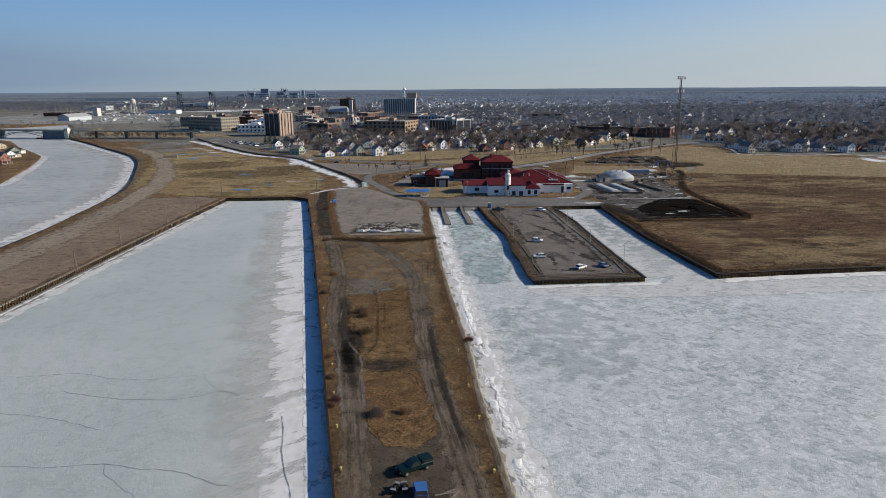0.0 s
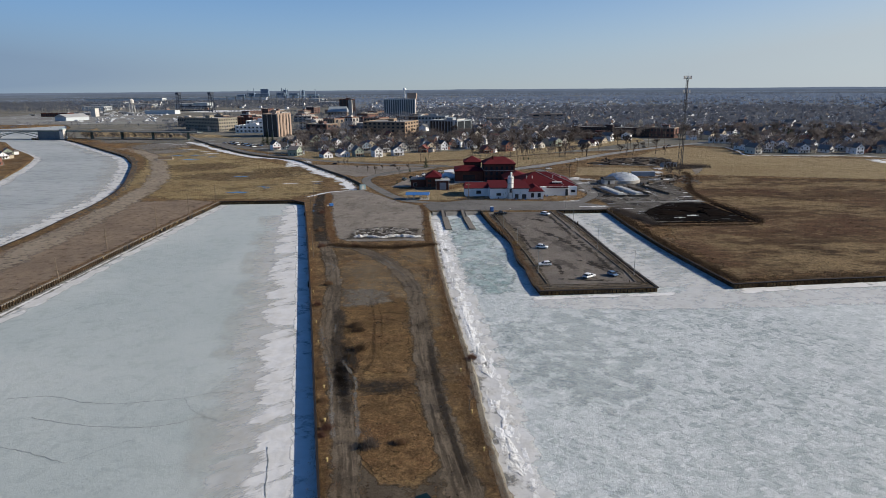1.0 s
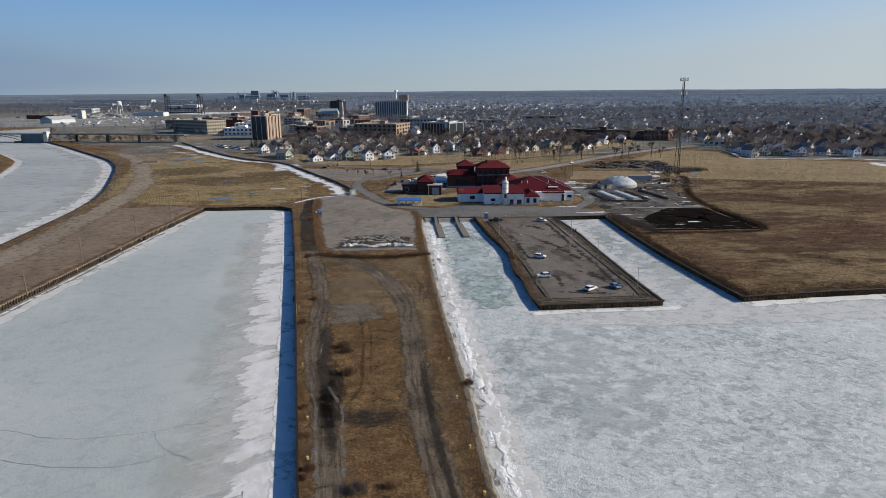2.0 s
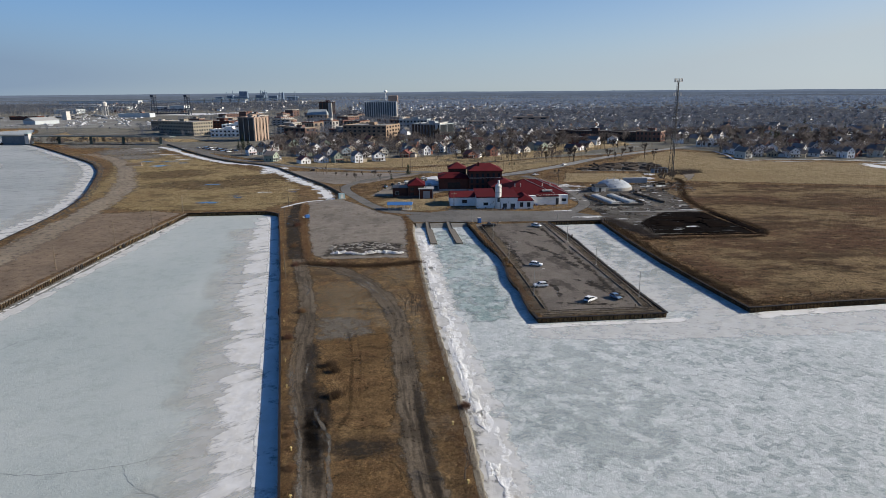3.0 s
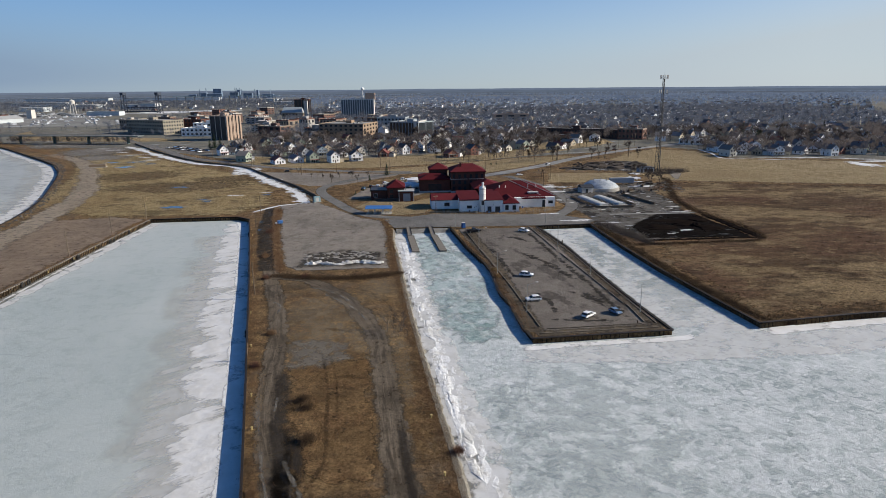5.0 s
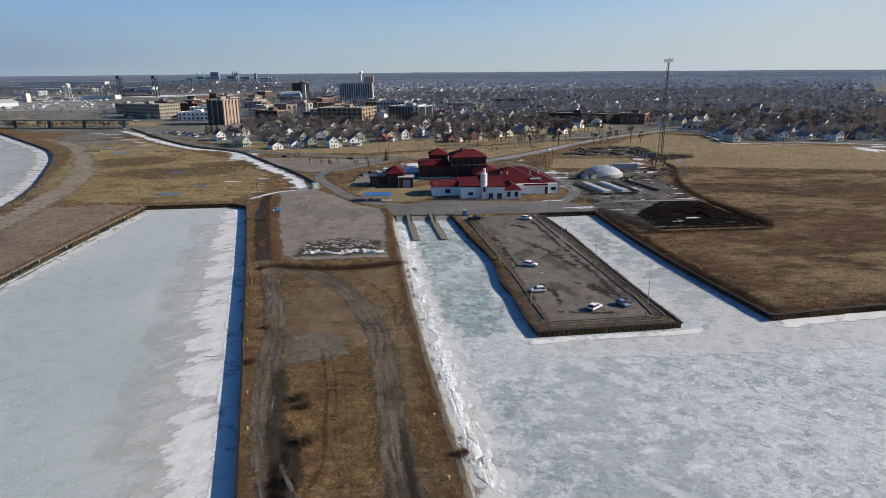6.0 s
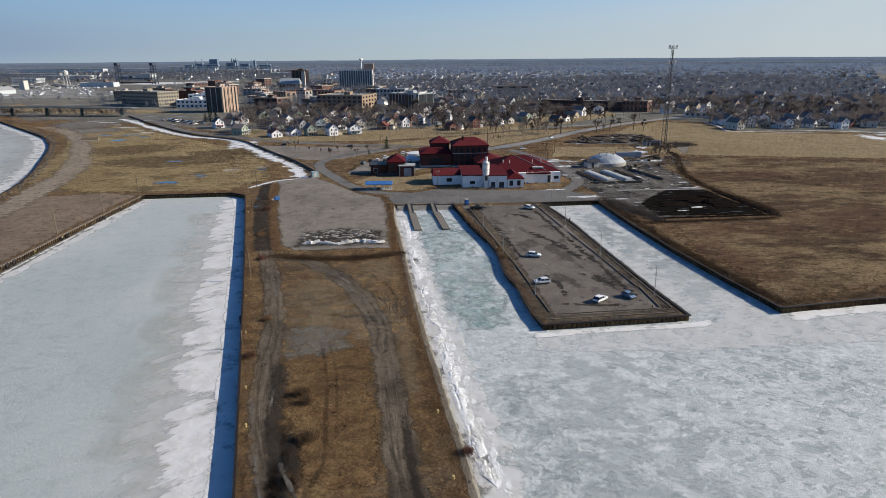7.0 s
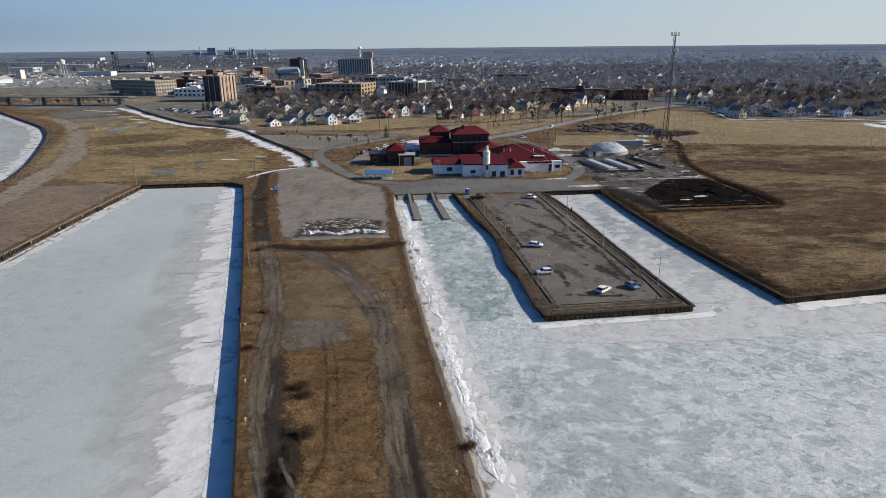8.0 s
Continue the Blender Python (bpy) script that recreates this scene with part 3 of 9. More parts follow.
COAST = FIELD_FRONT[:-1] + SLIP_RIGHT + PIER_RIGHT[::-1] + PIER_LEFT[::-1] + [(27.6, 301.0)] + PEN_RIGHT + PEN_LEFT + QUAY_LEFT + RIVER_RIGHT + RIVER_LEFT + [(-4900.0, -260.0), (-4900.0, 4900.0), (4900.0, 4900.0)]

bm = bmesh.new()
face = bm.faces.new([bm.verts.new((x, y, 0.0)) for x, y in COAST])
skirt = bmesh.ops.extrude_edge_only(bm, edges=list(bm.edges))
for v in skirt["geom"]:
    if isinstance(v, bmesh.types.BMVert):
        v.co.z = -3.0
bmesh.ops.triangulate(bm, faces=[face], ngon_method="EAR_CLIP")
bmesh.ops.recalc_face_normals(bm, faces=bm.faces)
tops = [f for f in bm.faces if abs(f.normal.z) > 0.9]
if tops[0].normal.z < 0:
    bmesh.ops.reverse_faces(bm, faces=bm.faces)
tagged(part("ground", bm, M_GROUND), "flat ground of dry brown winter grass to the horizon", "ground", kind="structure")

me = bpy.data.meshes.new("lake_ice")
me.from_pydata([(-4900, -4900, ICE), (4900, -4900, ICE), (4900, 1200, ICE), (-4900, 1200, ICE)], [], [(0, 1, 2, 3)])
me.materials.append(M_LAKE)
tagged(new("water", me), "frozen lake with rough white mottled ice", "ice", kind="structure")
patch("basin_ice", PEN_LEFT[::-1] + [(-30, -200), (-150, -200)] + QUAY_LEFT[::-1], M_BASIN, ICE + 0.04, "smooth grey-green ice sheet in the basin", rim=0, jitter=0)
patch("river_ice", RIVER_RIGHT[1:] + RIVER_LEFT[:-1], M_RIVER, ICE + 0.03, "grey river ice with a dull surface", rim=0, jitter=0)


def pile_wall(name, line, material, top=0.35, low=-2.6, period=1.1, depth=0.28, cap=0.55, label=""):
    """A wall of corrugated sheet piling along a line, with its cap beam."""
    root = thing(name, 0, 0, 0, 0, label, "wall", kind="structure")
    verts, faces, run = [], [], 0.0
    pts = []
    for p, q in zip(line[:-1], line[1:]):
        n = max(1, round(math.dist(p, q) / (period / 4)))
        d = ((q[0] - p[0]) / math.dist(p, q), (q[1] - p[1]) / math.dist(p, q))
        for j in range(n):
            s = (0, 1, 1, 0)[len(pts) % 4] * depth
            t = j / n
            pts.append((p[0] + (q[0] - p[0]) * t + d[1] * s, p[1] + (q[1] - p[1]) * t - d[0] * s))
    pts.append(line[-1])
    for x, y in pts:
        verts += [(x, y, low), (x, y, top)]
    faces = [(2 * i, 2 * i + 2, 2 * i + 3, 2 * i + 1) for i in range(len(pts) - 1)]
    me = bpy.data.meshes.new("piling")
    me.from_pydata(verts, [], faces)
    me.materials.append(material)
    shared("piling", me, root)
    bm = bmesh.new()
    for p, q in zip(line[:-1], line[1:]):
        d = Vector((q[0] - p[0], q[1] - p[1], 0))
        L = d.length
        d.normalize()
        m = Matrix.Translation((p[0], p[1], 0)) @ Matrix(((d.x, d.y, 0, 0), (d.y, -d.x, 0, 0), (0, 0, 1, 0), (0, 0, 0, 1)))
        b2 = bmesh.new()
        box(b2, -0.1, L + 0.1, -cap + 0.12, 0.3, top - 0.05, top + 0.14)
        bmesh.ops.transform(b2, matrix=m, verts=b2.verts)
        tmp = bpy.data.meshes.new("tmp")
        b2.to_mesh(tmp)
        b2.free()
        bm.from_mesh(tmp)
        bpy.data.meshes.remove(tmp)
    bmesh.ops.recalc_face_normals(bm, faces=bm.faces)
    part("cap_beam", bm, M_CAPBEAM if "quay" in name else M_PILE, root)
    return root


pile_wall("wall_field", [(300.0, 197.0), (116.0, 185.4), (90.5, 182.6)], M_PILE, label="dark rusty sheet-pile wall edging the weedy field")
pile_wall("wall_slip", SLIP_RIGHT, M_PILE, 0.1, label="dark sheet-pile wall along the frozen slip")
pile_wall("wall_slip_head", [(86.0, 297.0), (62.6, 296.6)], M_PILE, label="dark sheet-pile wall at the head of the slip")
pile_wall("wall_pier_side", PIER_RIGHT[::-1], M_PILE, 0.1, label="low dark piling along the pier side")
pile_wall("wall_pier_front", [(67.4, 181.2), (33.7, 180.0)], M_PILE, 0.12, label="black sheet piling at the head of the parking pier")
pile_wall("wall_pier_harbour", PIER_LEFT[::-1], M_PILE, -0.1, label="decayed piling along the harbour side of the pier")
pile_wall("wall_peninsula", PEN_LEFT[:-1], M_PILE, 0.5, cap=0.2, label="rusty sheet-pile wall of the peninsula above the basin ice")
pile_wall("wall_basin_head", [(-58.2, 327.0), (-64.3, 333.2), (-102.0, 333.0)], M_PILE, 0.4, label="dark sheet-pile wall at the head of the basin")
pile_wall("wall_quay", QUAY_LEFT, M_PILE, 0.3, label="sheet-pile quay wall with timber fenders")
pile_wall("wall_river", spline(RIVER_RIGHT[2:13], 12), M_PILE, 0.0, label="dark river wall curving round the meadow")

# ground covers, from the sheet upwards
patch("meadow", [(-176, 372), (-130, 340), (-66, 337), (-52, 366), (-60, 420), (-92, 485), (-150, 560), (-215, 640), (-290, 660), (-250, 590), (-228, 540), (-205, 480), (-186, 410)], M_MEADOW, 0.02, "tan winter meadow with dark damp spots", 8)
for x, y, rx, ry in ((-118, 432, 52, 24), (-160, 486, 36, 30), (-96, 462, 26, 14)):
    faded_disc("meadow_damp", x, y, rx, ry, M_DAMP, 0.028 + 0.0001 * rx, "dark brown damp part of the meadow")
patch("bare_lot", [(-150, 20), (-128, 10), (-114, 168), (-110, 240), (-106, 300), (-104, 336), (-120, 344), (-158, 338), (-152, 260), (-151, 120)], M_BARE, 0.03, "bare brown soil beside the quay", 3)
for x, y, rx, ry in ((-14, 206, 12, 20), (-3, 188, 9, 16), (-16, 184, 8, 18), (-2, 222, 7, 12), (3, 166, 3.5, 18)):
    faded_disc("worn_grass", x, y, rx, ry, M_PALEGRASS, 0.02 + 0.0003 * rx, "pale trodden grass of the peninsula")
for x, y, rx, ry in ((-318, 742, 52, 46), (-262, 668, 40, 62), (-238, 610, 34, 30)):
    faded_disc("worn_lot", x, y, rx, ry, M_VERGE2, 0.04 + 0.002 * rx / 40, "worn grey ground beside the river bridge")
strip("meadow_track", [(-140, 200), (-142, 250), (-148, 310), (-154, 356), (-164, 410), (-184, 466), (-210, 528), (-244, 590), (-292, 646)], 16, M_PALETRACK, 0.05, "pale dirt track along the river wall", wobble=0.5)
patch("rough_field", [(92, 186), (130, 188), (300, 200), (640, 250), (620, 330), (420, 345), (273, 377), (164, 409), (140, 380), (142, 280), (96, 262), (88, 230)], M_FIELD, 0.035, "rough brown weeds in streaks", 9, 9)
patch("mown_field", [(164, 409), (273, 377), (420, 345), (560, 325), (520, 430), (352, 466), (338, 488), (266, 514), (272, 570), (240, 600), (196, 560), (170, 520), (160, 470)], M_LAWN, 0.03, "smooth tan mown field", 7, 9)
patch("small_field", [(97, 414), (146, 406), (158, 430), (160, 449), (110, 456)], M_LAWN, 0.035, "strip of tan lawn by the road", 2)
patch("spoil_yard", [(122, 466), (140, 492), (160, 512), (186, 512), (194, 498), (184, 464), (168, 455)], M_WORKYARD, 0.045, "dark trodden yard with heaps and snow", 3)
patch("park_lawn", [(60, 452), (112, 500), (160, 552), (110, 548), (60, 520), (-10, 486), (-8, 474)], M_LAWN, 0.03, "tan park lawn below the houses", 2)
patch("work_yard", [(84, 368), (100, 392), (128, 398), (162, 404), (150, 372), (138, 318), (140, 270), (96, 266), (88, 284), (89, 312)], M_WORKYARD, 0.03, "muddy work yard with patches of snow", 3)
patch("mulch_pit", [(97, 270), (139, 267), (141, 279), (139, 312), (124, 318), (110, 304), (100, 292)], M_MULCH, 0.05, "black mulch bed in the work yard", 2.5)
patch("town_ground", [(-5, 500), (60, 522), (110, 550), (180, 572), (250, 620), (275, 575), (268, 518), (345, 494), (360, 470), (900, 330), (4800, 700), (4800, 4800), (-4800, 4800), (-4800, 1250), (-900, 1120), (-590, 1100), (-530, 1010), (-500, 930), (-474, 868), (-420, 800), (-395, 770), (-300, 705), (-210, 670), (-130, 580), (-60, 505)], M_TOWN, 0.015, "grey-brown winter ground of the town", 5, 40, 2)
patch("gravel_lot", [(-50, 362), (-31.5, 368), (-8.8, 326), (-0.5, 318), (2.4, 300), (1.6, 243), (-28, 243), (-33, 250), (-42, 300)], M_GRAVEL, 0.05, "worn grey gravel lot", 2.0)
patch("harbour_road", [(0.7, 319), (24, 330), (60, 323), (76, 322), (92, 306), (86.4, 299.4), (62, 298.6), (28, 300.5), (4.6, 302)], M_ROAD, 0.06, "pale worn asphalt apron of the harbour", 0.8, 6, 0.2)
strip("access_road", [(12, 321), (-4, 328), (-14, 343), (-21, 361), (-33, 399), (-30, 424), (-10, 452), (22, 470), (70, 452), (110, 489), (160, 543), (236, 605), (357, 681), (560, 800)], 7.8, M_ROAD, 0.07, "pale asphalt road")
strip("main_road", [(64, 448), (110, 489), (160, 543), (236, 605), (357, 681), (560, 800)], 12, M_PALEROAD, 0.08, "broad pale main road into the town")
strip("side_road", [(78, 318), (90, 338), (94, 365), (92, 400), (80, 446)], 8, M_ROAD, 0.075, "pale asphalt side road")
strip("shore_road", [(-318, 872), (-284, 806), (-250, 746), (-212, 688), (-167, 609), (-139, 575), (-112, 550), (-80, 518), (-26, 488), (20, 474)], 11, M_ROAD, 0.065, "grey shore road")
patch("north_lot", [(-92, 496), (-40, 480), (14, 468), (10, 458), (-22, 424), (-42, 421), (-64, 449)], M_GRAVEL, 0.04, "broad grey car park", 1.5)
patch("works_lot", [(-18, 376), (12, 370), (34, 400), (60, 404), (58, 440), (20, 444), (-6, 420)], M_GRAVEL, 0.045, "grey yard behind the works", 1.5)
patch("works_lawn", [(-4, 332), (8, 329), (18, 330), (24, 343), (26, 372), (14, 362), (-4, 368), (-14, 352)], M_LAWN, 0.04, "tan lawn among the works buildings", 1.0)
patch("pier_asphalt", [(30.6, 297), (61.6, 296.0), (64.6, 262), (64.9, 216), (65.6, 183), (35.2, 182), (34.6, 197), (34.0, 211), (34.8, 230), (34.4, 246), (32.0, 264), (30.4, 284)], M_ASPHALT, 0.04, "cracked dark asphalt of the parking pier", 1.2, 5, 0.3)
for pts, w in (([(57, 288), (57.8, 262), (58.6, 240), (59.6, 214), (60.2, 190)], 2.6), ([(47, 258), (52, 244), (55, 232), (57, 222)], 4.0), ([(38, 268), (39, 246), (39.4, 226)], 2.0), ([(52, 214), (56, 208), (58, 198)], 5.0), ([(40, 192), (48, 190), (58, 189)], 2.2), ([(44, 284), (50, 278), (54, 270)], 3.4), ([(42, 214), (44, 204), (43, 195)], 2.2)):
    strip("damp_streak", pts, w, M_STREAK, 0.066, "dark damp streak on the asphalt", 2.5, ends=6, core=0.08, wobble=0.6)
strip("pier_verge", [(33.9, 292), (35.0, 264), (35.8, 240), (35.4, 216), (35.4, 200), (35.2, 184)], 6.0, M_VERGE, 0.047, "trodden brown verge of the pier")
strip("pier_verge", [(62.2, 294), (64.2, 262), (64.4, 238), (64.8, 216), (65.2, 198), (65.8, 184)], 5.0, M_VERGE, 0.047, "trodden brown verge of the pier")
strip("pier_verge", [(35, 182.6), (50, 183.2), (66, 183.6)], 4.6, M_VERGE, 0.048, "trodden brown verge of the pier")
strip("west_track", [(-37, 252), (-34.5, 237), (-28.5, 209), (-24.8, 185), (-23.2, 165), (-21.6, 150), (-18.6, 138), (-15.6, 124), (-12.9, 106), (-11.2, 94), (-9.6, 80), (-8.4, 68), (-8, 55)], 6.2, M_TRACK, 0.05, "rutted mud track", wobble=0.3)
strip("east_track", [(-33, 238), (-24, 234), (-13, 218.5), (-5.6, 199.7), (-1.6, 181), (0.2, 152), (2.0, 122), (4.3, 102.8), (6.1, 90), (7.3, 75), (7.4, 56)], 6.8, M_TRACK, 0.055, "rutted mud track", wobble=0.3)
patch("turning_place", [(-9.5, 99), (-6, 92.5), (-1, 91.6), (4, 97), (7, 86), (9, 58), (-8, 58), (-11, 84)], M_MUDLOT, 0.045, "muddy turning place", 1.2, 4, 0.3)
patch("wet_lane", [(-56, 352), (-51, 354), (-46, 318), (-38, 268), (-34, 245), (-40, 244), (-46, 275), (-52, 312)], M_WETMUD, 0.052, "dark wet lane beside the brush", 1.2, 4, 0.4)
patch("gravel_pad", [(-23, 186), (-15, 187), (-8, 183), (-6.5, 174), (-13, 169), (-21, 169)], M_PADGRAVEL, 0.045, "grey gravel patch in the grass", 3.2, 4, 0.4)
patch("tussock_field", [(-19, 154), (-20.5, 172), (-12, 174), (-3, 174), (-2.4, 155), (-1.4, 138), (-1.8, 129), (-10, 128), (-14, 133), (-16.5, 143)], M_TUSSOCK, 0.04, "orange-brown tussock grass", 2.0, 3)
patch("round_grass", [(-13.2, 120), (-6, 121), (-1.5, 118.5), (0.8, 111), (2.6, 104), (2.8, 99), (1.4, 95), (-1.4, 92.6), (-4.6, 92.6), (-7.8, 95), (-9.4, 98.6), (-10.8, 104), (-12.0, 112)], M_TUSSOCK, 0.07, "rounded patch of orange-brown grass", 0.9, 1.5, 0.2)
for i, (x, y, r, sx) in enumerate([(-101, 364, 3.6, 1.6), (-89, 379, 2.6, 1.2), (-92, 384, 1.6, 2.0), (-117, 430, 2.5, 2.2), (-62, 395, 2, 1.6), (-194, 570, 4, 2.4), (-187, 537, 5, 1.6), (-210, 569, 4, 2), (-176, 556, 3, 2.4), (-52, 322, 1.4, 0.7), (-50, 306, 1.1, 0.7)]):
    rnd = random.Random(i)
    pts = [(x + r * sx * math.cos(t) * rnd.uniform(0.3, 1.3), y + r * math.sin(t) * rnd.uniform(0.3, 1.3)) for t in [k * math.tau / 16 for k in range(16)]]
    patch("puddle", pts, M_PUDDLE, 0.085, "shallow puddle of melt water in the grass", 0, 3, 0.3)

for pts, w in (([(-14, 178), (-11.5, 160), (-10.8, 146), (-10.2, 136), (-13, 126)], 1.0), ([(-12.4, 178), (-9.8, 160), (-9.0, 146), (-8.6, 138)], 0.9), ([(-16, 164), (-8, 165), (-3, 163)], 1.6), ([(-14, 160), (-8, 160), (-4, 158)], 1.3), ([(-9, 223), (-4, 219), (-2, 212)], 1.0), ([(-1, 214), (1.6, 204), (2.4, 190)], 0.9)):
    strip("rut", pts, w, M_RUT, 0.08, "faint dark wheel rut in the grass", 2.0, ends=5, core=0.1)
for pts, w in (([(-21.4, 172), (-20.0, 158), (-18.8, 146), (-17.0, 135), (-15.0, 123), (-12.6, 110)], 3.8), ([(-17, 148), (-15.2, 138), (-13.4, 126)], 3.6), ([(1.8, 150), (3.2, 124), (5.4, 103), (7.4, 88)], 1.8), ([(-15.2, 125.4), (-10.5, 124.0), (-5, 123.2), (0.6, 123.4)], 8.5), ([(-18.2, 138.6), (-16.9, 133), (-15.7, 128), (-14.8, 122), (-14.2, 117)], 5.4)):
    strip("wet_stretch", pts, w, M_WETMUD, 0.074, "wet black mud along the track", 2.0, ends=9, core=0.15, wobble=0.5)

# pale dried silt along the rims of the wet hollow
M_DRYSILT = dirt_surface("dried_silt", (0.27, 0.235, 0.195), (0.21, 0.182, 0.15), (0.12, 0.10, 0.08), ragged=1.0, width=1.3, cover=0.6)
for pts, w in (([(-16.6, 136.6), (-15.2, 132.4), (-13.6, 128.6), (-12.6, 124.6), (-12.4, 119.6), (-11.2, 112), (-10.4, 104)], 1.0), ([(-20.6, 140), (-19.6, 134), (-18.0, 128), (-17.0, 121), (-15.8, 113), (-14.4, 104)], 0.9), ([(-24.0, 156), (-23.0, 150), (-21.6, 143.6)], 1.3), ([(-30.6, 214), (-27.6, 210), (-27.8, 203)], 0.9), ([(-20.6, 158), (-20.4, 150)], 0.7), ([(-22, 226), (-14, 219.6), (-8.6, 210)], 1.0), ([(-17, 219), (-9, 207.4), (-4.4, 196)], 0.8)):
    strip("silt_rim", pts, w, M_DRYSILT, 0.084, "pale dried silt along the track", 1.5, ends=3, core=0.15, wobble=0.7)

# long cracks in the basin ice
M_CRACK = plain("dark_ice_crack", (0.17, 0.185, 0.18), (0.25, 0.265, 0.26), 1.5, 0.6)
for w, pts in ((0.16, [(-110, 126), (-87.4, 124.3), (-81.6, 124.2), (-71.7, 125.0), (-63.4, 122.2), (-57.3, 121.4), (-51.8, 121.9), (-45.3, 123.1), (-37.2, 125.4), (-29.8, 121.2)]), (0.2, [(-70.8, 116.9), (-59.4, 113.5), (-48.3, 112.4), (-43.3, 113.6), (-38.4, 115.2), (-29.2, 108.8)]), (0.15, [(-92, 111), (-77.5, 108.5), (-70.8, 107.3), (-63.3, 104.7), (-56.4, 101.7)]), (0.08, [(-56.4, 101.7), (-52.7, 105.4), (-48.0, 108.9)]), (0.18, [(-84, 93), (-66.8, 91.3), (-59.4, 90.6), (-50.9, 91.1), (-44.0, 89.4), (-38.5, 88.7), (-32.2, 85.4), (-26.6, 83.3)]), (0.09, [(-50.5, 91.1), (-49.0, 88.3), (-45.6, 85.3), (-41.8, 82.1), (-38, 78)]), (0.08, [(-45.3, 123.1), (-42, 118), (-38.4, 115.2)])):
    line = [(x + 0.35 * noise.noise(Vector((x * 0.5, y * 0.5, 2))), y + 0.35 * noise.noise(Vector((x * 0.6, y * 0.6, 9)))) for x, y in spline(pts, 0.7)]
    strip("ice_crack", line, 0.7 * w, M_CRACK, ICE + 0.075, "thin dark crack in the basin ice", smooth=False, wobble=1.0)
line = [(x + 0.3 * noise.noise(Vector((x * 0.3, y * 0.3, 2))), y) for x, y in spline([(-25.2, 104.8), (-23.8, 98.6), (-23.0, 93.3), (-21.2, 87.0), (-19.2, 81.1), (-18, 70)], 0.6)]
strip("snow_crack", line, 0.13, M_CRACK, ICE + 0.14, "crack through the snow beside the wall", smooth=False, wobble=1.4)

# snow and ice edges
strip("drift_peninsula", [(-14.5, 60), (-19, 90), (-27.0, 128), (-34, 167), (-38, 188), (-47, 238), (-58, 303), (-62, 326)], 14.5, M_DRIFT, ICE + 0.09, "white wind-blown snow along the wall", wobble=0.35, core=0.2)
strip("drift_wisps", [(-19, 60), (-24, 90), (-32.0, 128), (-39, 167), (-43, 188), (-52, 238), (-63, 303)], 17, M_WISP, ICE + 0.08, "thin wisps of blown snow on the basin ice", core=0.15)
strip("slush_peninsula", [(-20, 60), (-25, 90), (-33.0, 128), (-40, 167), (-44, 188), (-53, 238), (-64, 303)], 24, M_SLUSH, ICE + 0.065, "beige slush fading into the smooth ice", core=0.1)
strip("drift_wall_foot", [(-9, 60), (-14.2, 79), (-23.2, 128), (-30.2, 167), (-34.0, 188), (-43.2, 238), (-55.4, 303), (-62, 329)], 5.5, M_SNOW, ICE + 0.12, "packed snow at the foot of the wall")
strip("river_slush", [(x - 13, y + 3) for x, y in RIVER_RIGHT[2:12]], 26, M_SLUSH, ICE + 0.06, "thin grey slush along the river wall", core=0.1)
strip("quay_silt", [(-125, 10), (-118.5, 80), (-111.2, 168), (-107.4, 239), (-105.8, 268), (-103.2, 303), (-100.4, 331)], 4.4, M_SILT, ICE + 0.085, "brown silt frozen along the foot of the quay", core=0.35)
strip("far_bank_snow", [(x + 4, y - 2) for x, y in RIVER_LEFT[8:16]], 9, M_SHORESNOW, ICE + 0.09, "white snow along the far river bank", core=0.15)
strip("drift_quay", [(-121.2, 10), (-115, 80), (-107.8, 168), (-104.0, 239), (-102.4, 268), (-100.4, 303), (-98.4, 331)], 4.6, M_SHORESNOW, ICE + 0.10, "dirty snow along the quay", wobble=0.5)
strip("drift_quay", [(-124.4, 10), (-117.8, 80), (-110.6, 168), (-106.8, 239), (-105.2, 268), (-102.7, 303), (-100.2, 331)], 1.3, M_SNOWBITS, ICE + 0.11, "broken line of snow beside the quay", wobble=0.6)
strip("river_edge_snow", [(x - 6.5, y + 2) for x, y in RIVER_RIGHT[2:13]], 13, M_SHORESNOW, ICE + 0.09, "white snow along the river wall", core=0.15)
strip("shore_snow", [(17, 70), (15.5, 95), (15, 112), (14.6, 130), (13.2, 152), (11.4, 183), (10.0, 210), (8.8, 239), (8.0, 260), (7.2, 282), (8.5, 297)], 9, M_SHORESNOW, ICE + 0.10, "white shore ice below the bank")
patch("pier_front_snow", [(30, 178), (36, 177.6), (68, 178.6), (73, 181), (78, 190), (86, 187), (92, 180), (120, 182), (200, 186), (200, 168), (60, 165), (28, 170)], M_DUSTING, ICE + 0.08, "bright snow in front of the pier", 2.5, 5, 0.3)
patch("slip_ice_snow", [(67, 184), (88, 184), (85, 262), (85.5, 296), (63.5, 296), (66, 262)], M_DUSTING, ICE + 0.07, "snow-covered ice in the slip", 3, 5)
for i, (x, y, rx, ry) in enumerate(((18, 272, 10, 20), (20, 248, 11, 26), (21, 222, 11, 26), (22, 198, 9, 22))):
    faded_disc("harbour_thin_ice", x, y, rx, ry, M_THIN, ICE + 0.055 + 0.004 * i, "thin green ice in the harbour")
k = Nodes("green_lake_ice")
M_GREENICE = k.done(k.mix(k.noise(0.5, 7, 0.75), (0.25, 0.305, 0.295), (0.42, 0.46, 0.45)), 0.6, alpha=k.math("MULTIPLY", soft_edge(k, 1.3, 0.22, 0.6), 0.24))

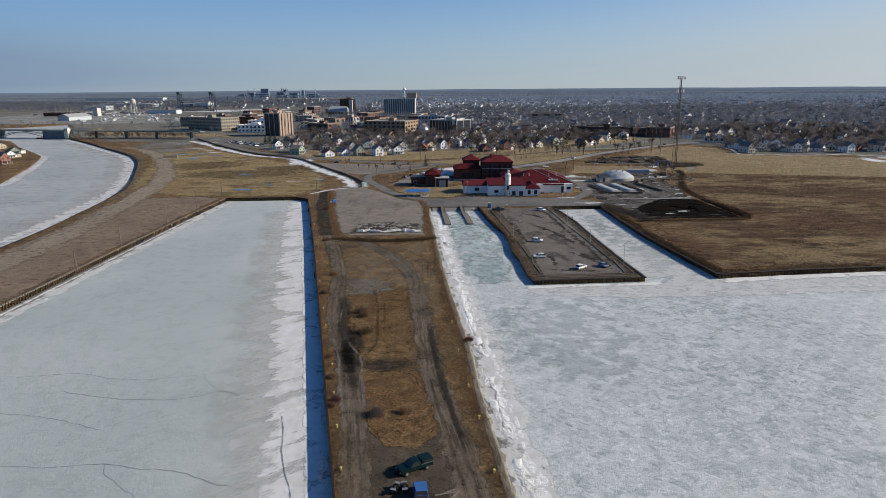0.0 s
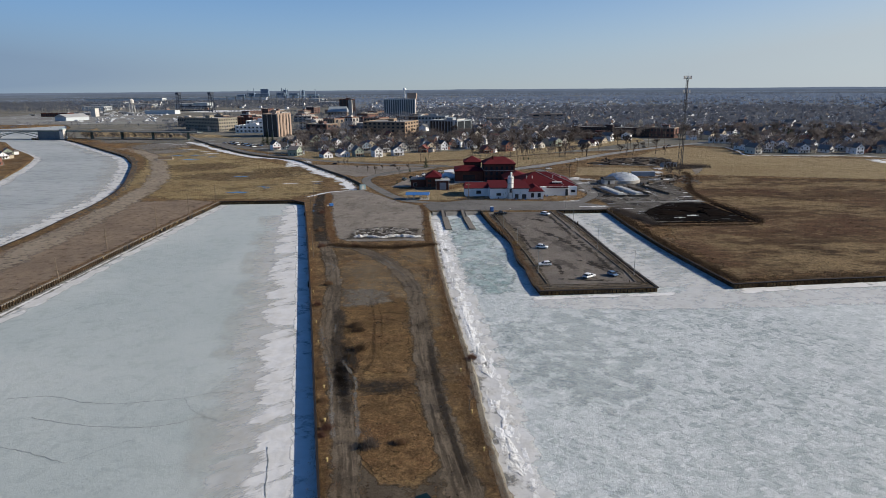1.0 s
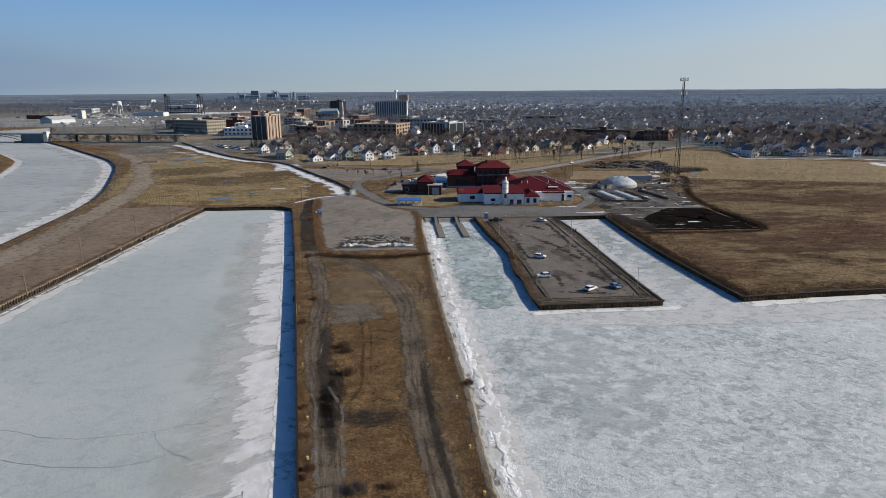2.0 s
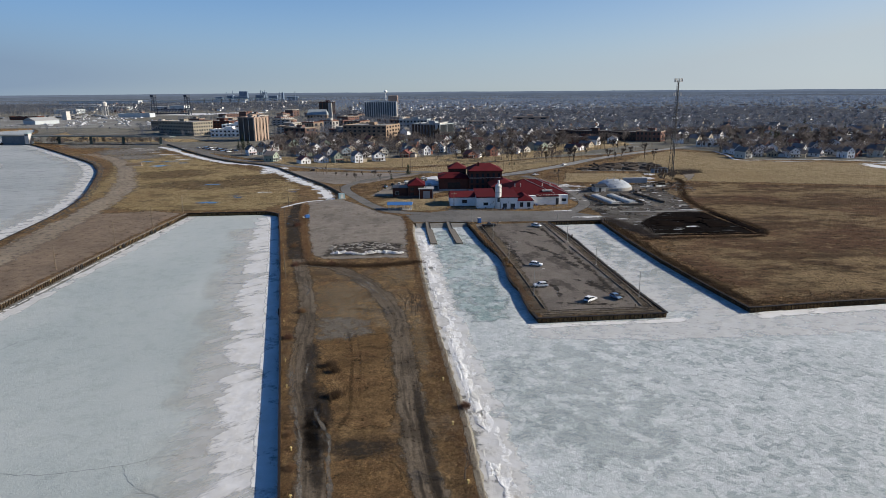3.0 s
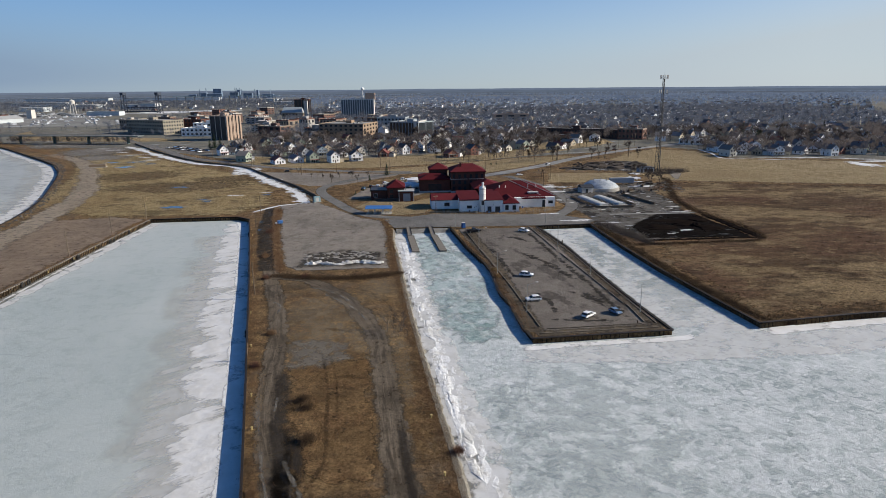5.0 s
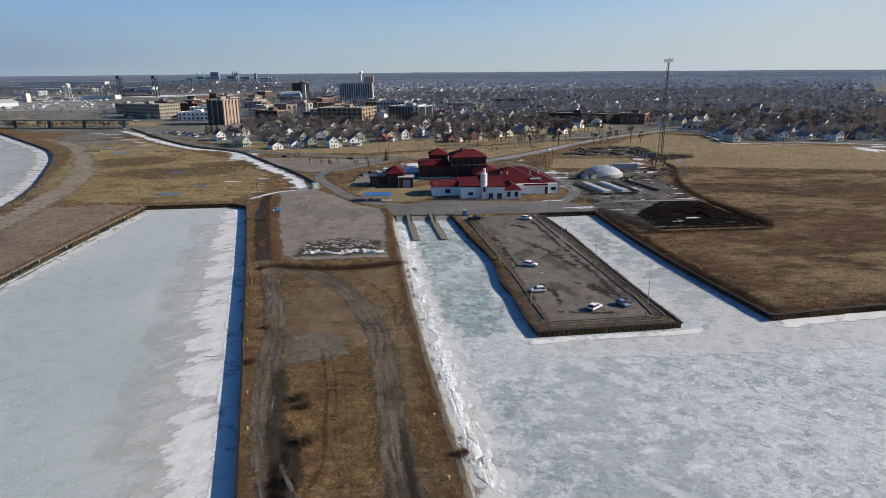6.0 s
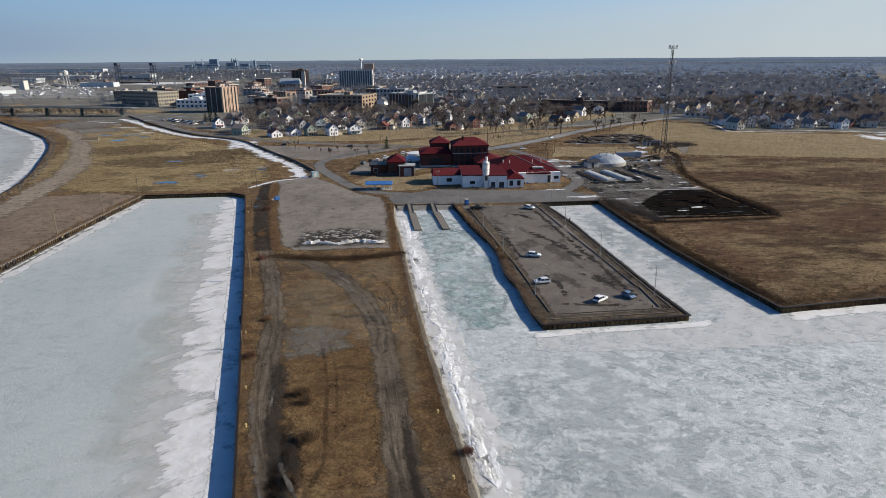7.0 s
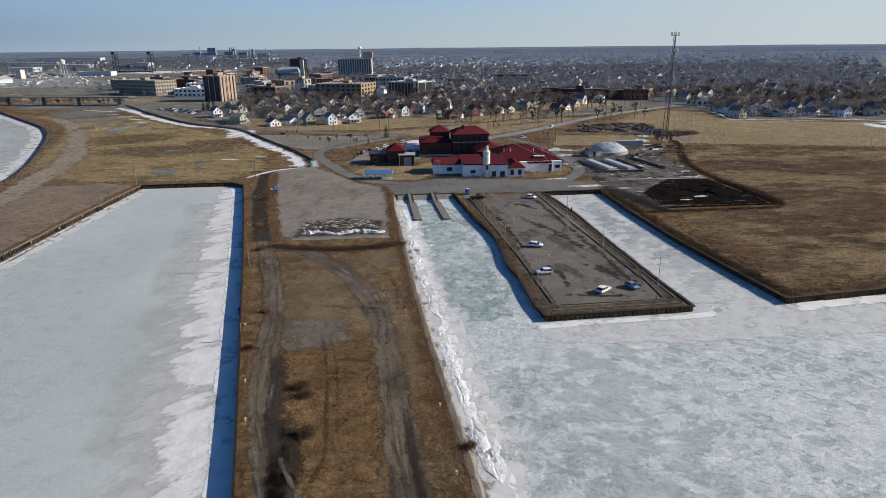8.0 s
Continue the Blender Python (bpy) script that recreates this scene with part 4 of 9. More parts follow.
for i, (x, y, rx, ry) in enumerate(((76, 272, 7, 24), (77, 240, 8, 30), (79, 210, 8, 26), (75, 256, 6, 30))):
    faded_disc("slip_grey_ice", x, y, rx, ry, M_GREENICE, ICE + 0.08 + 0.004 * i, "grey-green ice in the middle of the slip")
faded_disc("open_lake_ice", 34, 142, 22, 34, M_GREENICE, ICE + 0.05, "thinner green ice out on the lake")
strip("pier_foot_snow", [(30, 177.4), (48, 178.2), (69, 178.8), (76, 181)], 3.0, M_SNOW, ICE + 0.11, "white snow at the foot of the pier wall", ends=5)
strip("field_foot_snow", [(88, 180), (116, 183), (200, 188.5), (300, 194.6)], 5.0, M_SNOW, ICE + 0.11, "white snow at the foot of the field wall", ends=5)
strip("creek_snow", [(-38, 364), (-48, 404), (-70, 449), (-88, 488), (-107, 527), (-136, 547), (-168, 586), (-203, 640), (-228, 682), (-250, 712)], 10.5, M_SNOW, 0.09, "snow lying in the ditch", 5.0, wobble=0.9, core=0.1)
faded_disc("creek_snow", -92, 497, 12, 22, M_SNOW, 0.095, "snow lying in the ditch")
faded_disc("creek_snow", -68, 448, 8, 15, M_SNOW, 0.095, "snow lying in the ditch")
strip("field_end_snow", [(277, 584), (272, 551), (263, 517), (288, 512), (326, 508), (352, 496), (368, 489)], 3.2, M_SNOW, 0.09, "snow along the far edge of the mown field", wobble=0.8)
faded_disc("field_end_snow", 338, 463, 9, 22, M_SNOW, 0.085, "snow along the far edge of the mown field")
patch("mast_pad", [(176, 413), (182, 418), (194, 440), (195, 457), (190, 456), (184, 438)], M_GRAVEL, 0.06, "grey gravel pad beside the mast", 1.0)
strip("yard_lane", [(101, 317), (114, 316.5), (126, 315.5), (140, 316)], 3.4, M_PALEROAD, 0.055, "pale concrete lane across the work yard")
strip("lane_snow", [(-60, 345), (-50, 360), (-38, 366)], 2.6, M_SNOW, 0.09, "snow along the meadow edge")
for i, (x, y, w, d) in enumerate([(-78, 395, 7, 1.6), (-64, 402, 5, 1.2), (120, 346, 7, 4), (101, 396, 7, 3), (97, 404, 4, 2.5), (146, 392, 9, 4), (152, 408, 6, 3), (-305, 767, 14, 3), (-280, 748, 17, 4), (-266, 693, 10, 3), (-248, 678, 12, 4), (-214, 627, 13, 5), (-184, 583, 8, 4), (-196, 604, 7, 3), (-232, 652, 7, 3), (360, 478, 20, 6), (300, 500, 26, 2.2), (94, 300, 9, 1.6), (120, 282, 3.4, 1.5), (155, 424, 5, 9), (163, 442, 5, 6), (146, 474, 7, 3), (160, 492, 9, 4), (174, 484, 6, 3), (132, 468, 5, 2), (112, 277.5, 2.6, 0.8), (134, 318, 7, 1.4), (14, 418, 5, 2), (-226, 690, 22, 4), (83, 306, 9, 3), (97, 398, 9, 4), (96, 381, 7, 3), (74, 322, 7, 1.4)]):
    rnd = random.Random(100 + i)
    pts = [(x + w * math.cos(t) * rnd.uniform(0.6, 1.1), y + d * math.sin(t) * rnd.uniform(0.6, 1.1)) for t in [k * math.tau / 16 for k in range(16)]]
    patch("snow_patch", pts, M_SNOWBITS, 0.1, "thin patch of old snow", min(w, d) * 0.45, 3, 0.2)

# ---- materials of buildings and vehicles ----
M_WHITEWALL = plain("white_painted_block", (0.84, 0.84, 0.83), (0.74, 0.73, 0.71), 0.35, 0.8, bump=0.15)
M_REDROOF = plain("red_metal_roof", (0.082, 0.0085, 0.0125), (0.06, 0.0075, 0.0105), 0.25, 0.95)
M_REDROOF2 = plain("faded_red_roof", (0.11, 0.015, 0.019), (0.08, 0.013, 0.016), 0.25, 0.9)
M_BRICK = plain("dark_red_brick", (0.115, 0.05, 0.038), (0.07, 0.034, 0.028), 0.5, 0.9, bump=0.2)
M_GLASS = plain("dark_window_glass", (0.02, 0.024, 0.028), (0.035, 0.04, 0.045), 0.3, 0.15)
M_TRIM = plain("pale_trim", (0.55, 0.53, 0.49), (0.44, 0.42, 0.39), 0.6, 0.8)
M_GREYROOF = plain("grey_shed_roof", (0.38, 0.38, 0.37), (0.30, 0.30, 0.29), 0.5, 0.6)
M_BLUEROOF = plain("blue_metal_roof", (0.055, 0.17, 0.42), (0.04, 0.12, 0.32), 0.5, 0.45)
M_BLUEPLASTIC = plain("blue_plastic", (0.03, 0.11, 0.32), (0.02, 0.075, 0.22), 1.0, 0.5)
M_SILO = plain("white_silo_steel", (0.76, 0.75, 0.72), (0.62, 0.60, 0.56), 0.5, 0.45, bump=0.1)
M_DOME = plain("grey_white_dome_panels", (0.47, 0.50, 0.53), (0.20, 0.225, 0.25), 0.3, 0.6)
M_TRAILER = plain("grey_trailer_side", (0.30, 0.32, 0.35), (0.22, 0.24, 0.27), 0.3, 0.6)
M_WHITEPAINT = plain("white_car_paint", (0.80, 0.80, 0.80), (0.72, 0.72, 0.72), 0.6, 0.25)
M_GREENPAINT = plain("dark_green_car_paint", (0.006, 0.018, 0.018), (0.004, 0.013, 0.013), 0.6, 0.22)
M_BLUEPAINT = plain("blue_grey_car_paint", (0.16, 0.24, 0.36), (0.13, 0.20, 0.31), 0.6, 0.25)
M_BRIGHTBLUE = plain("bright_blue_paint", (0.045, 0.13, 0.34), (0.03, 0.10, 0.27), 0.6, 0.3)
M_BLACKPAINT = plain("black_car_paint", (0.012, 0.012, 0.014), (0.02, 0.02, 0.022), 0.6, 0.25)
M_REDLENS = plain("red_lens", (0.35, 0.01, 0.01), (0.25, 0.01, 0.01), 1, 0.2)
M_LENS = plain("clear_lens", (0.6, 0.6, 0.58), (0.5, 0.5, 0.48), 1, 0.1)
M_WOODPOLE = plain("weathered_pole", (0.20, 0.155, 0.11), (0.13, 0.10, 0.075), 1.0, 0.9)

# ---- plants as many thin blades ----


def blades(name, base, lean, height, width, material, label, category, kind="stuff", spray=False):
    """Thin upright triangles at base (n, 3), each with its lean (n, 2), height and width."""
    n = len(base)
    rng = np.random.default_rng(n)
    a = rng.uniform(0, math.pi, n)
    side = np.stack((np.cos(a), np.sin(a), np.zeros(n)), 1) * (np.asarray(width).reshape(-1, 1) / 2)
    tip = base + np.concatenate((lean, np.asarray(height).reshape(-1, 1) * np.ones((n, 1))), 1)
    if spray:
        base, tip = tip, base
    co = np.stack((base - side, base + side, tip), 1).reshape(-1, 3)
    me = bpy.data.meshes.new(name)
    me.vertices.add(3 * n)
    me.vertices.foreach_set("co", co.ravel().astype(np.float32))
    me.loops.add(3 * n)
    me.loops.foreach_set("vertex_index", np.arange(3 * n, dtype=np.int32))
    me.polygons.add(n)
    me.polygons.foreach_set("loop_start", np.arange(0, 3 * n, 3, dtype=np.int32))
    me.update()
    me.validate()
    me.materials.append(material)
    return tagged(new(name, me), label, category, kind=kind)


def hedge(name, line, width, height, count, material, label, seed=0):
    """Brush along a line of the plan: clumps of blades."""
    count = int(count * 4.2)
    rng = np.random.default_rng(seed + len(name))
    P = np.array(spline(line, 2.0))
    clumps = max(8, count // 28)
    i = rng.integers(0, len(P) - 1, clumps)
    c = P[i] + (P[i + 1] - P[i]) * rng.random((clumps, 1)) + rng.normal(0, width / 3.2, (clumps, 2))
    k = rng.integers(0, clumps, count)
    ch = height * rng.uniform(0.35, 1.0, clumps)
    xy = c[k] + rng.normal(0, 0.55, (count, 2))
    h = ch[k] * rng.uniform(0.25, 1.0, count) ** 1.3
    lean = rng.normal(0, 0.6, (count, 2)) * h[:, None]
    base = np.column_stack((xy, np.full(count, -0.05)))
    return blades(name, base, lean, h, rng.uniform(0.02, 0.06, count), material, label, "brush")


def inside(poly, xy):
    x, y = xy[:, 0], xy[:, 1]
    c = np.zeros(len(xy), bool)
    for (x0, y0), (x1, y1) in zip(poly, poly[1:] + poly[:1]):
        c ^= ((y0 > y) != (y1 > y)) & (x < (x1 - x0) * (y - y0) / ((y1 - y0) or 1e-9) + x0)
    return c


def tufts(name, poly, count, height, material, label, holes=(), seed=0, width=(0.1, 0.3)):
    """Grass tufts strewn over a polygon of the plan, in uneven drifts."""
    rng = np.random.default_rng(seed + count)
    lo, hi = np.min(poly, 0), np.max(poly, 0)
    xy = rng.uniform(lo, hi, (count * 4, 2))
    keep = inside(poly, xy)
    for h in holes:
        keep &= ~inside(h, xy)
    xy = xy[keep]
    g = np.sin(xy[:, 0] * 0.11 + 2 * np.sin(xy[:, 1] * 0.23)) + np.sin(xy[:, 1] * 0.47 + 1.7 * np.sin(xy[:, 0] * 0.07)) + rng.normal(0, 1.4, len(xy))
    xy = xy[g > -0.3][:count]
    xy = np.repeat(xy, 3, 0) + rng.normal(0, 0.14, (len(xy) * 3, 2))
    n = len(xy)
    h = height * rng.uniform(0.35, 1.0, n)
    return blades(name, np.column_stack((xy, np.full(n, 0.03))), rng.normal(0, 0.55, (n, 2)) * h[:, None], h, rng.uniform(*width, n), material, label, "grass")


def limb(bm, p, d, length, r, depth, rnd, tips, boughs=None):
    """A tapering limb that forks; past the stem it goes into boughs."""
    q = p + d * length
    rod(bm, p, q, r, r * 0.62, 5 if depth > 1 else 3)
    if depth == 0:
        tips.append((q, d))
        return
    for _ in range(rnd.choice((2, 3))):
        nd = (d + Vector((rnd.uniform(-0.75, 0.75), rnd.uniform(-0.75, 0.75), rnd.uniform(-0.05, 0.5)))).normalized()
        limb(boughs or bm, q, nd, length * rnd.uniform(0.6, 0.82), r * 0.6, depth - 1, rnd, tips, boughs)
    tips.append((q, d))


def bare_tree(name, height, seed, label, twigs=7, material=None, spread=1.0, wide=0.011, split=False):
    """A leafless tree at the origin: trunk with limbs, and a crown of twigs."""
    rnd = random.Random(seed)
    rng = np.random.default_rng(seed)
    root = thing(name, 0, 0, 0, 0, label, "tree", "bare trees")
    bm, boughs, tips = bmesh.new(), bmesh.new() if split else None, []
    limb(bm, Vector((0, 0, -0.1)), Vector((rnd.uniform(-0.05, 0.05), rnd.uniform(-0.05, 0.05), 1)).normalized(), height * 0.3, height * 0.022, 3, rnd, tips, boughs)
    part("trunk", bm, M_BARK, root)
    if split:
        tagged(part("branchwork", boughs, M_BARK, root, "forking bare branchwork"), kind="stuff")
    T = np.array([list(t) for t, _ in tips])
    D = np.array([list(d) for _, d in tips])
    k = np.repeat(np.arange(len(T)), twigs)
    n = len(k)
    L = height * rng.uniform(0.1, 0.24, n)
    way = D[k] + rng.normal(0, 0.55, (n, 3)) * (1, 1, 0.7)
    way /= np.linalg.norm(way, axis=1)[:, None]
    tipv = way * L[:, None]
    ob = blades("crown", T[k], tipv[:, :2] * spread, tipv[:, 2], np.full(n, height * wide), material or M_TWIG, "fine bare twigs", "", kind="")
    ob.parent = root
    return root


def conifer(name, height, seed, label):
    rng = np.random.default_rng(seed)
    root = thing(name, 0, 0, 0, 0, label, "tree", "conifers")
    part("trunk", rod(bmesh.new(), (0, 0, -0.1), (0, 0, height * 0.9), height * 0.025, 0.03, 6), M_BARK, root)
    n = 700
    z = height * rng.uniform(0.06, 0.98, n)
    a = rng.uniform(0, math.tau, n)
    r = (height - z) * 0.30 * rng.uniform(0.6, 1.15, n)
    base = np.column_stack((0.25 * r * np.cos(a), 0.25 * r * np.sin(a), z))
    ob = blades("crown", base, np.column_stack((r * np.cos(a), r * np.sin(a))), -0.12 * r, np.full(n, height * 0.06), M_NEEDLE, "dark green needles", "", kind="")
    ob.parent = root
    return root


def shrub(name, x, y, height, seed, material, label, group="shrubs"):
    rng = np.random.default_rng(seed)
    n = 900
    way = rng.normal(0, 1, (n, 3)) * (0.42, 0.42, 0.35) + (0, 0, 0.9)
    way /= np.linalg.norm(way, axis=1)[:, None]
    L = height * rng.uniform(0.25, 0.75, n)
    base = np.column_stack((rng.normal(0, height * 0.26, (n, 2)), np.abs(rng.normal(0, height * 0.16, n))))
    base[:, 2] *= np.exp(-((base[:, :2] / (height * 0.45)) ** 2).sum(1))
    ob = blades(name, base, way[:, :2] * L[:, None], np.abs(way[:, 2]) * L, rng.uniform(0.015, 0.05, n), material, label, "shrub", kind="")
    ob.location = (x, y, 0)
    return tagged(ob, group=group)


# ---- vehicles ----


def outline_body(bm, prof, half, pinch=0.0, z_pinch=0.9):
    """A side profile raised to a width, drawn in above z_pinch."""
    rows = []
    for s in (-1, 1):
        rows.append([bm.verts.new((x, s * (half - (pinch if z > z_pinch else 0.0)), z)) for x, z in prof])
    n = len(prof)
    for i in range(n):
        bm.faces.new((rows[0][i], rows[0][(i + 1) % n], rows[1][(i + 1) % n], rows[1][i]))
    bm.faces.new(rows[0][::-1])
    bm.faces.new(rows[1])
    bmesh.ops.recalc_face_normals(bm, faces=bm.faces)
    return bm


def vehicle(name, style, x, y, turn, paint, label, category="car", group="parked cars"):
    """A parked car; its nose points along its own +x."""
    root = thing(name, x, y, 0.05, turn, label, category, group)
    if style in ("suv", "hatch"):
        root.matrix_basis = root.matrix_basis @ Matrix.Scale(0.9, 4)
    if style == "suv":
        L, W = 4.75, 0.95
        prof = [(-2.35, 0.42), (2.3, 0.42), (2.37, 0.75), (2.2, 0.98), (1.15, 1.08), (-2.25, 1.1), (-2.4, 0.8)]
        cab = [(1.25, 1.05), (0.35, 1.6), (-0.4, 1.68), (-1.55, 1.64), (-2.2, 1.08)]
        roof = [(0.4, 1.58), (0.15, 1.68), (-0.5, 1.74), (-1.45, 1.71), (-1.7, 1.6)]
        wheels = (1.45, -1.4)
    elif style == "hatch":
        L, W = 4.2, 0.9
        prof = [(-2.05, 0.38), (2.05, 0.38), (2.12, 0.65), (1.9, 0.86), (1.05, 0.98), (-1.95, 1.0), (-2.1, 0.75)]
        cab = [(1.1, 0.96), (0.35, 1.46), (-1.3, 1.5), (-1.95, 1.0)]
        roof = [(0.38, 1.42), (0.2, 1.52), (-1.15, 1.56), (-1.38, 1.46)]
        wheels = (1.3, -1.25)
    else:
        L, W = 5.6, 0.98
        prof = [(-2.75, 0.5), (2.7, 0.5), (2.78, 0.8), (2.68, 1.08), (1.25, 1.16), (-2.7, 1.16), (-2.8, 0.8)]
        cab = [(1.25, 1.14), (0.65, 1.72), (-0.55, 1.76), (-0.75, 1.14)]
        roof = [(0.68, 1.68), (0.5, 1.78), (-0.45, 1.82), (-0.62, 1.72)]
        wheels = (1.75, -1.7)
    bm = outline_body(bmesh.new(), prof, W)
    bmesh.ops.bevel(bm, geom=list(bm.edges), offset=0.07, segments=2, affect="EDGES")
    part("body", bm, paint, root)
    part("cabin_glass", outline_body(bmesh.new(), cab, W - 0.06, 0.14, 1.3), M_GLASS, root, "dark tinted windows")
    bm = outline_body(bmesh.new(), roof, W - 0.16)
    bmesh.ops.bevel(bm, geom=list(bm.edges), offset=0.03, segments=1, affect="EDGES")
    part("roof", bm, paint, root)
    for s in (-1, 1):
        for px, top in ((cab[1][0] - 0.02, cab[1][1]), (cab[2][0] + 0.1, cab[2][1])):
            bm = rod(bmesh.new(), (px + (0.6 if px > 0 else -0.25), s * (W - 0.07), cab[0][1]), (px, s * (W - 0.19), top), 0.05, 0.05, 4)
            part("pillar", bm, paint, root)
        for wx in wheels:
            w = part("wheel", rod(bmesh.new(), (wx, s * (W - 0.2), 0.35), (wx, s * (W + 0.01), 0.35), 0.36, 0.36, 16), M_RUBBER, root, "black tyre")
            part("rim", rod(bmesh.new(), (wx, s * (W - 0.05), 0.35), (wx, s * (W + 0.03), 0.35), 0.21, 0.2, 10), M_STEEL, w, "grey wheel rim")
        part("headlight", box(bmesh.new(), prof[2][0] - 0.25, prof[2][0] - 0.02, s * (W - 0.25) - 0.16, s * (W - 0.25) + 0.16, 0.72, 0.88, 0.02), M_LENS, root, "clear headlight")
        part("tail_light", box(bmesh.new(), prof[6][0] + 0.02, prof[6][0] + 0.16, s * (W - 0.16) - 0.1, s * (W - 0.16) + 0.1, 0.8, 1.05, 0.02), M_REDLENS, root, "red tail light")
        part("mirror", box(bmesh.new(), cab[0][0] - 0.35, cab[0][0] - 0.2, s * (W + 0.1) - 0.1, s * (W + 0.1) + 0.1, 1.08, 1.24, 0.03), paint, root)
    for px, nm in ((prof[2][0], "front_bumper"), (prof[6][0], "rear_bumper")):
        part(nm, box(bmesh.new(), px - 0.08, px + 0.08, -W + 0.1, W - 0.1, 0.42, 0.62, 0.03), M_RUBBER, root, "dark bumper")
    if style == "capped":
        bm = outline_body(bmesh.new(), [(-0.8, 1.15), (-0.85, 1.78), (-2.7, 1.8), (-2.76, 1.15)], W - 0.03, 0.06, 1.5)
        bmesh.ops.bevel(bm, geom=list(bm.edges), offset=0.05, segments=1, affect="EDGES")
        part("bed_cap", bm, paint, root, "boxy cap over the load bed")
        for s in (-1, 1):
            part("cap_window", box(bmesh.new(), -2.45, -1.05, s * (W - 0.03) - 0.015, s * (W - 0.03) + 0.015, 1.32, 1.62), M_GLASS, root, "dark side window")
            part("trim_strip", box(bmesh.new(), -2.7, -0.8, s * (W - 0.02) - 0.02, s * (W - 0.02) + 0.02, 1.14, 1.2), M_STEEL, root, "bright trim strip")
    if style == "pickup":
        part("load_bed", box(bmesh.new(), -2.65, -0.85, -W + 0.12, W - 0.12, 1.1, 1.19), M_RUBBER, root, "dark open load bed")
    return root


vehicle("suv", "suv", 39.9, 206.0, 183, M_WHITEPAINT, "white sport utility car parked on the cracked asphalt pier")
vehicle("suv", "suv", 50.6, 192.2, 38, M_WHITEPAINT, "white sport utility car parked beside a blue hatchback")
vehicle("suv", "suv", 43.1, 228.5, -24, M_WHITEPAINT, "white sport utility car standing alone on the asphalt")
vehicle("hatchback", "hatch", 58.2, 193.8, -70, M_BLUEPAINT, "pale blue hatchback parked near the pier's end")
vehicle("pickup_truck", "pickup", 35.9, 290.0, 8, M_BLACKPAINT, "dark pickup truck parked by the harbour apron", "truck")
vehicle("suv", "suv", 55.6, 288.0, -40, M_WHITEPAINT, "white car parked at the landward end of the pier")
vehicle("pickup_truck", "capped", -1.2, 85.4, 208, M_GREENPAINT, "dark green pickup truck with a bed cap on the mud", "truck")
vehicle("utility_truck", "pickup", -0.2, 78.2, 94, M_BRIGHTBLUE, "bright blue utility truck standing in the mud", "truck")
for x, y, tn, pm in ((3, 424, 20, M_WHITEPAINT), (14, 438, 10, M_WHITEPAINT), (-6, 412, 80, M_BLACKPAINT), (-2, 414, 84, M_WHITEPAINT), (2, 411, 80, M_BLACKPAINT), (-10, 405, 70, M_BLUEPAINT), (-4, 398, 5, M_BLACKPAINT), (1, 384, 90, M_BLACKPAINT), (5, 385, 90, M_BLACKPAINT), (28, 440, 0, M_WHITEPAINT), (46, 450, 30, M_WHITEPAINT), (-64, 489, 160, M_BLACKPAINT), (-20, 474, 175, M_BLACKPAINT), (88, 446, 10, M_WHITEPAINT), (120, 498, 45, M_WHITEPAINT), (232, 603, 40, M_BLACKPAINT), (204, 590, 20, M_BLACKPAINT)):
    vehicle("parked_car", "suv" if pm is M_WHITEPAINT else "hatch", x, y, tn, pm, "car on the asphalt, its paint dulled by winter dirt" if pm is not M_WHITEPAINT else "white car standing on the asphalt of the yard")

# ---- the parking pier ----
kerb = thing("kerb", 0, 0, 0, 0, "broken timber kerbs round the parking pier", "kerb", kind="structure")


def kerb_beam(p, q, w=0.28, h=0.28):
    d = Vector((q[0] - p[0], q[1] - p[1]))
    b = box(bmesh.new(), 0, d.length, -w / 2, w / 2, 0.02, h, 0.04)
    o = part("kerb_beam", b, M_KERB, kerb)
    o.matrix_basis = pose(p[0], p[1], 0, 0, 0, math.degrees(math.atan2(d.y, d.x)))


for p, q in (((32.9, 292.6), (33.8, 268)), ((33.9, 267), (35.0, 246)), ((35.1, 245.6), (36.2, 224)), ((36.3, 223), (36.7, 205)), ((36.5, 202), (36.9, 187)), ((38.2, 185.5), (43.6, 185.5)), ((43.8, 185.6), (46.6, 185.6)), ((46.8, 185.7), (54.6, 185.8)), ((54.8, 185.9), (62.0, 186.0)), ((62.9, 187), (63.5, 200)), ((63.0, 201), (62.6, 211)), ((62.5, 212.5), (62.2, 224)), ((62.1, 225), (61.3, 243)), ((61.2, 244), (60.8, 253.5)), ((60.5, 259), (60.1, 276)), ((60.0, 277), (59.5, 297))):
    kerb_beam(p, q)
for p, q in (((65.6, 186), (65.2, 205)), ((65.1, 206), (64.8, 228)), ((64.8, 229), (64.6, 250)), ((64.5, 252), (63.4, 275)), ((63.3, 276), (62.2, 294)), ((36, 182.8), (50, 183.1)), ((50.3, 183.1), (65, 183.4)), ((34.6, 262), (35.4, 246)), ((35.6, 244), (35.9, 231))):
    kerb_beam(p, q, 0.34, 0.22)


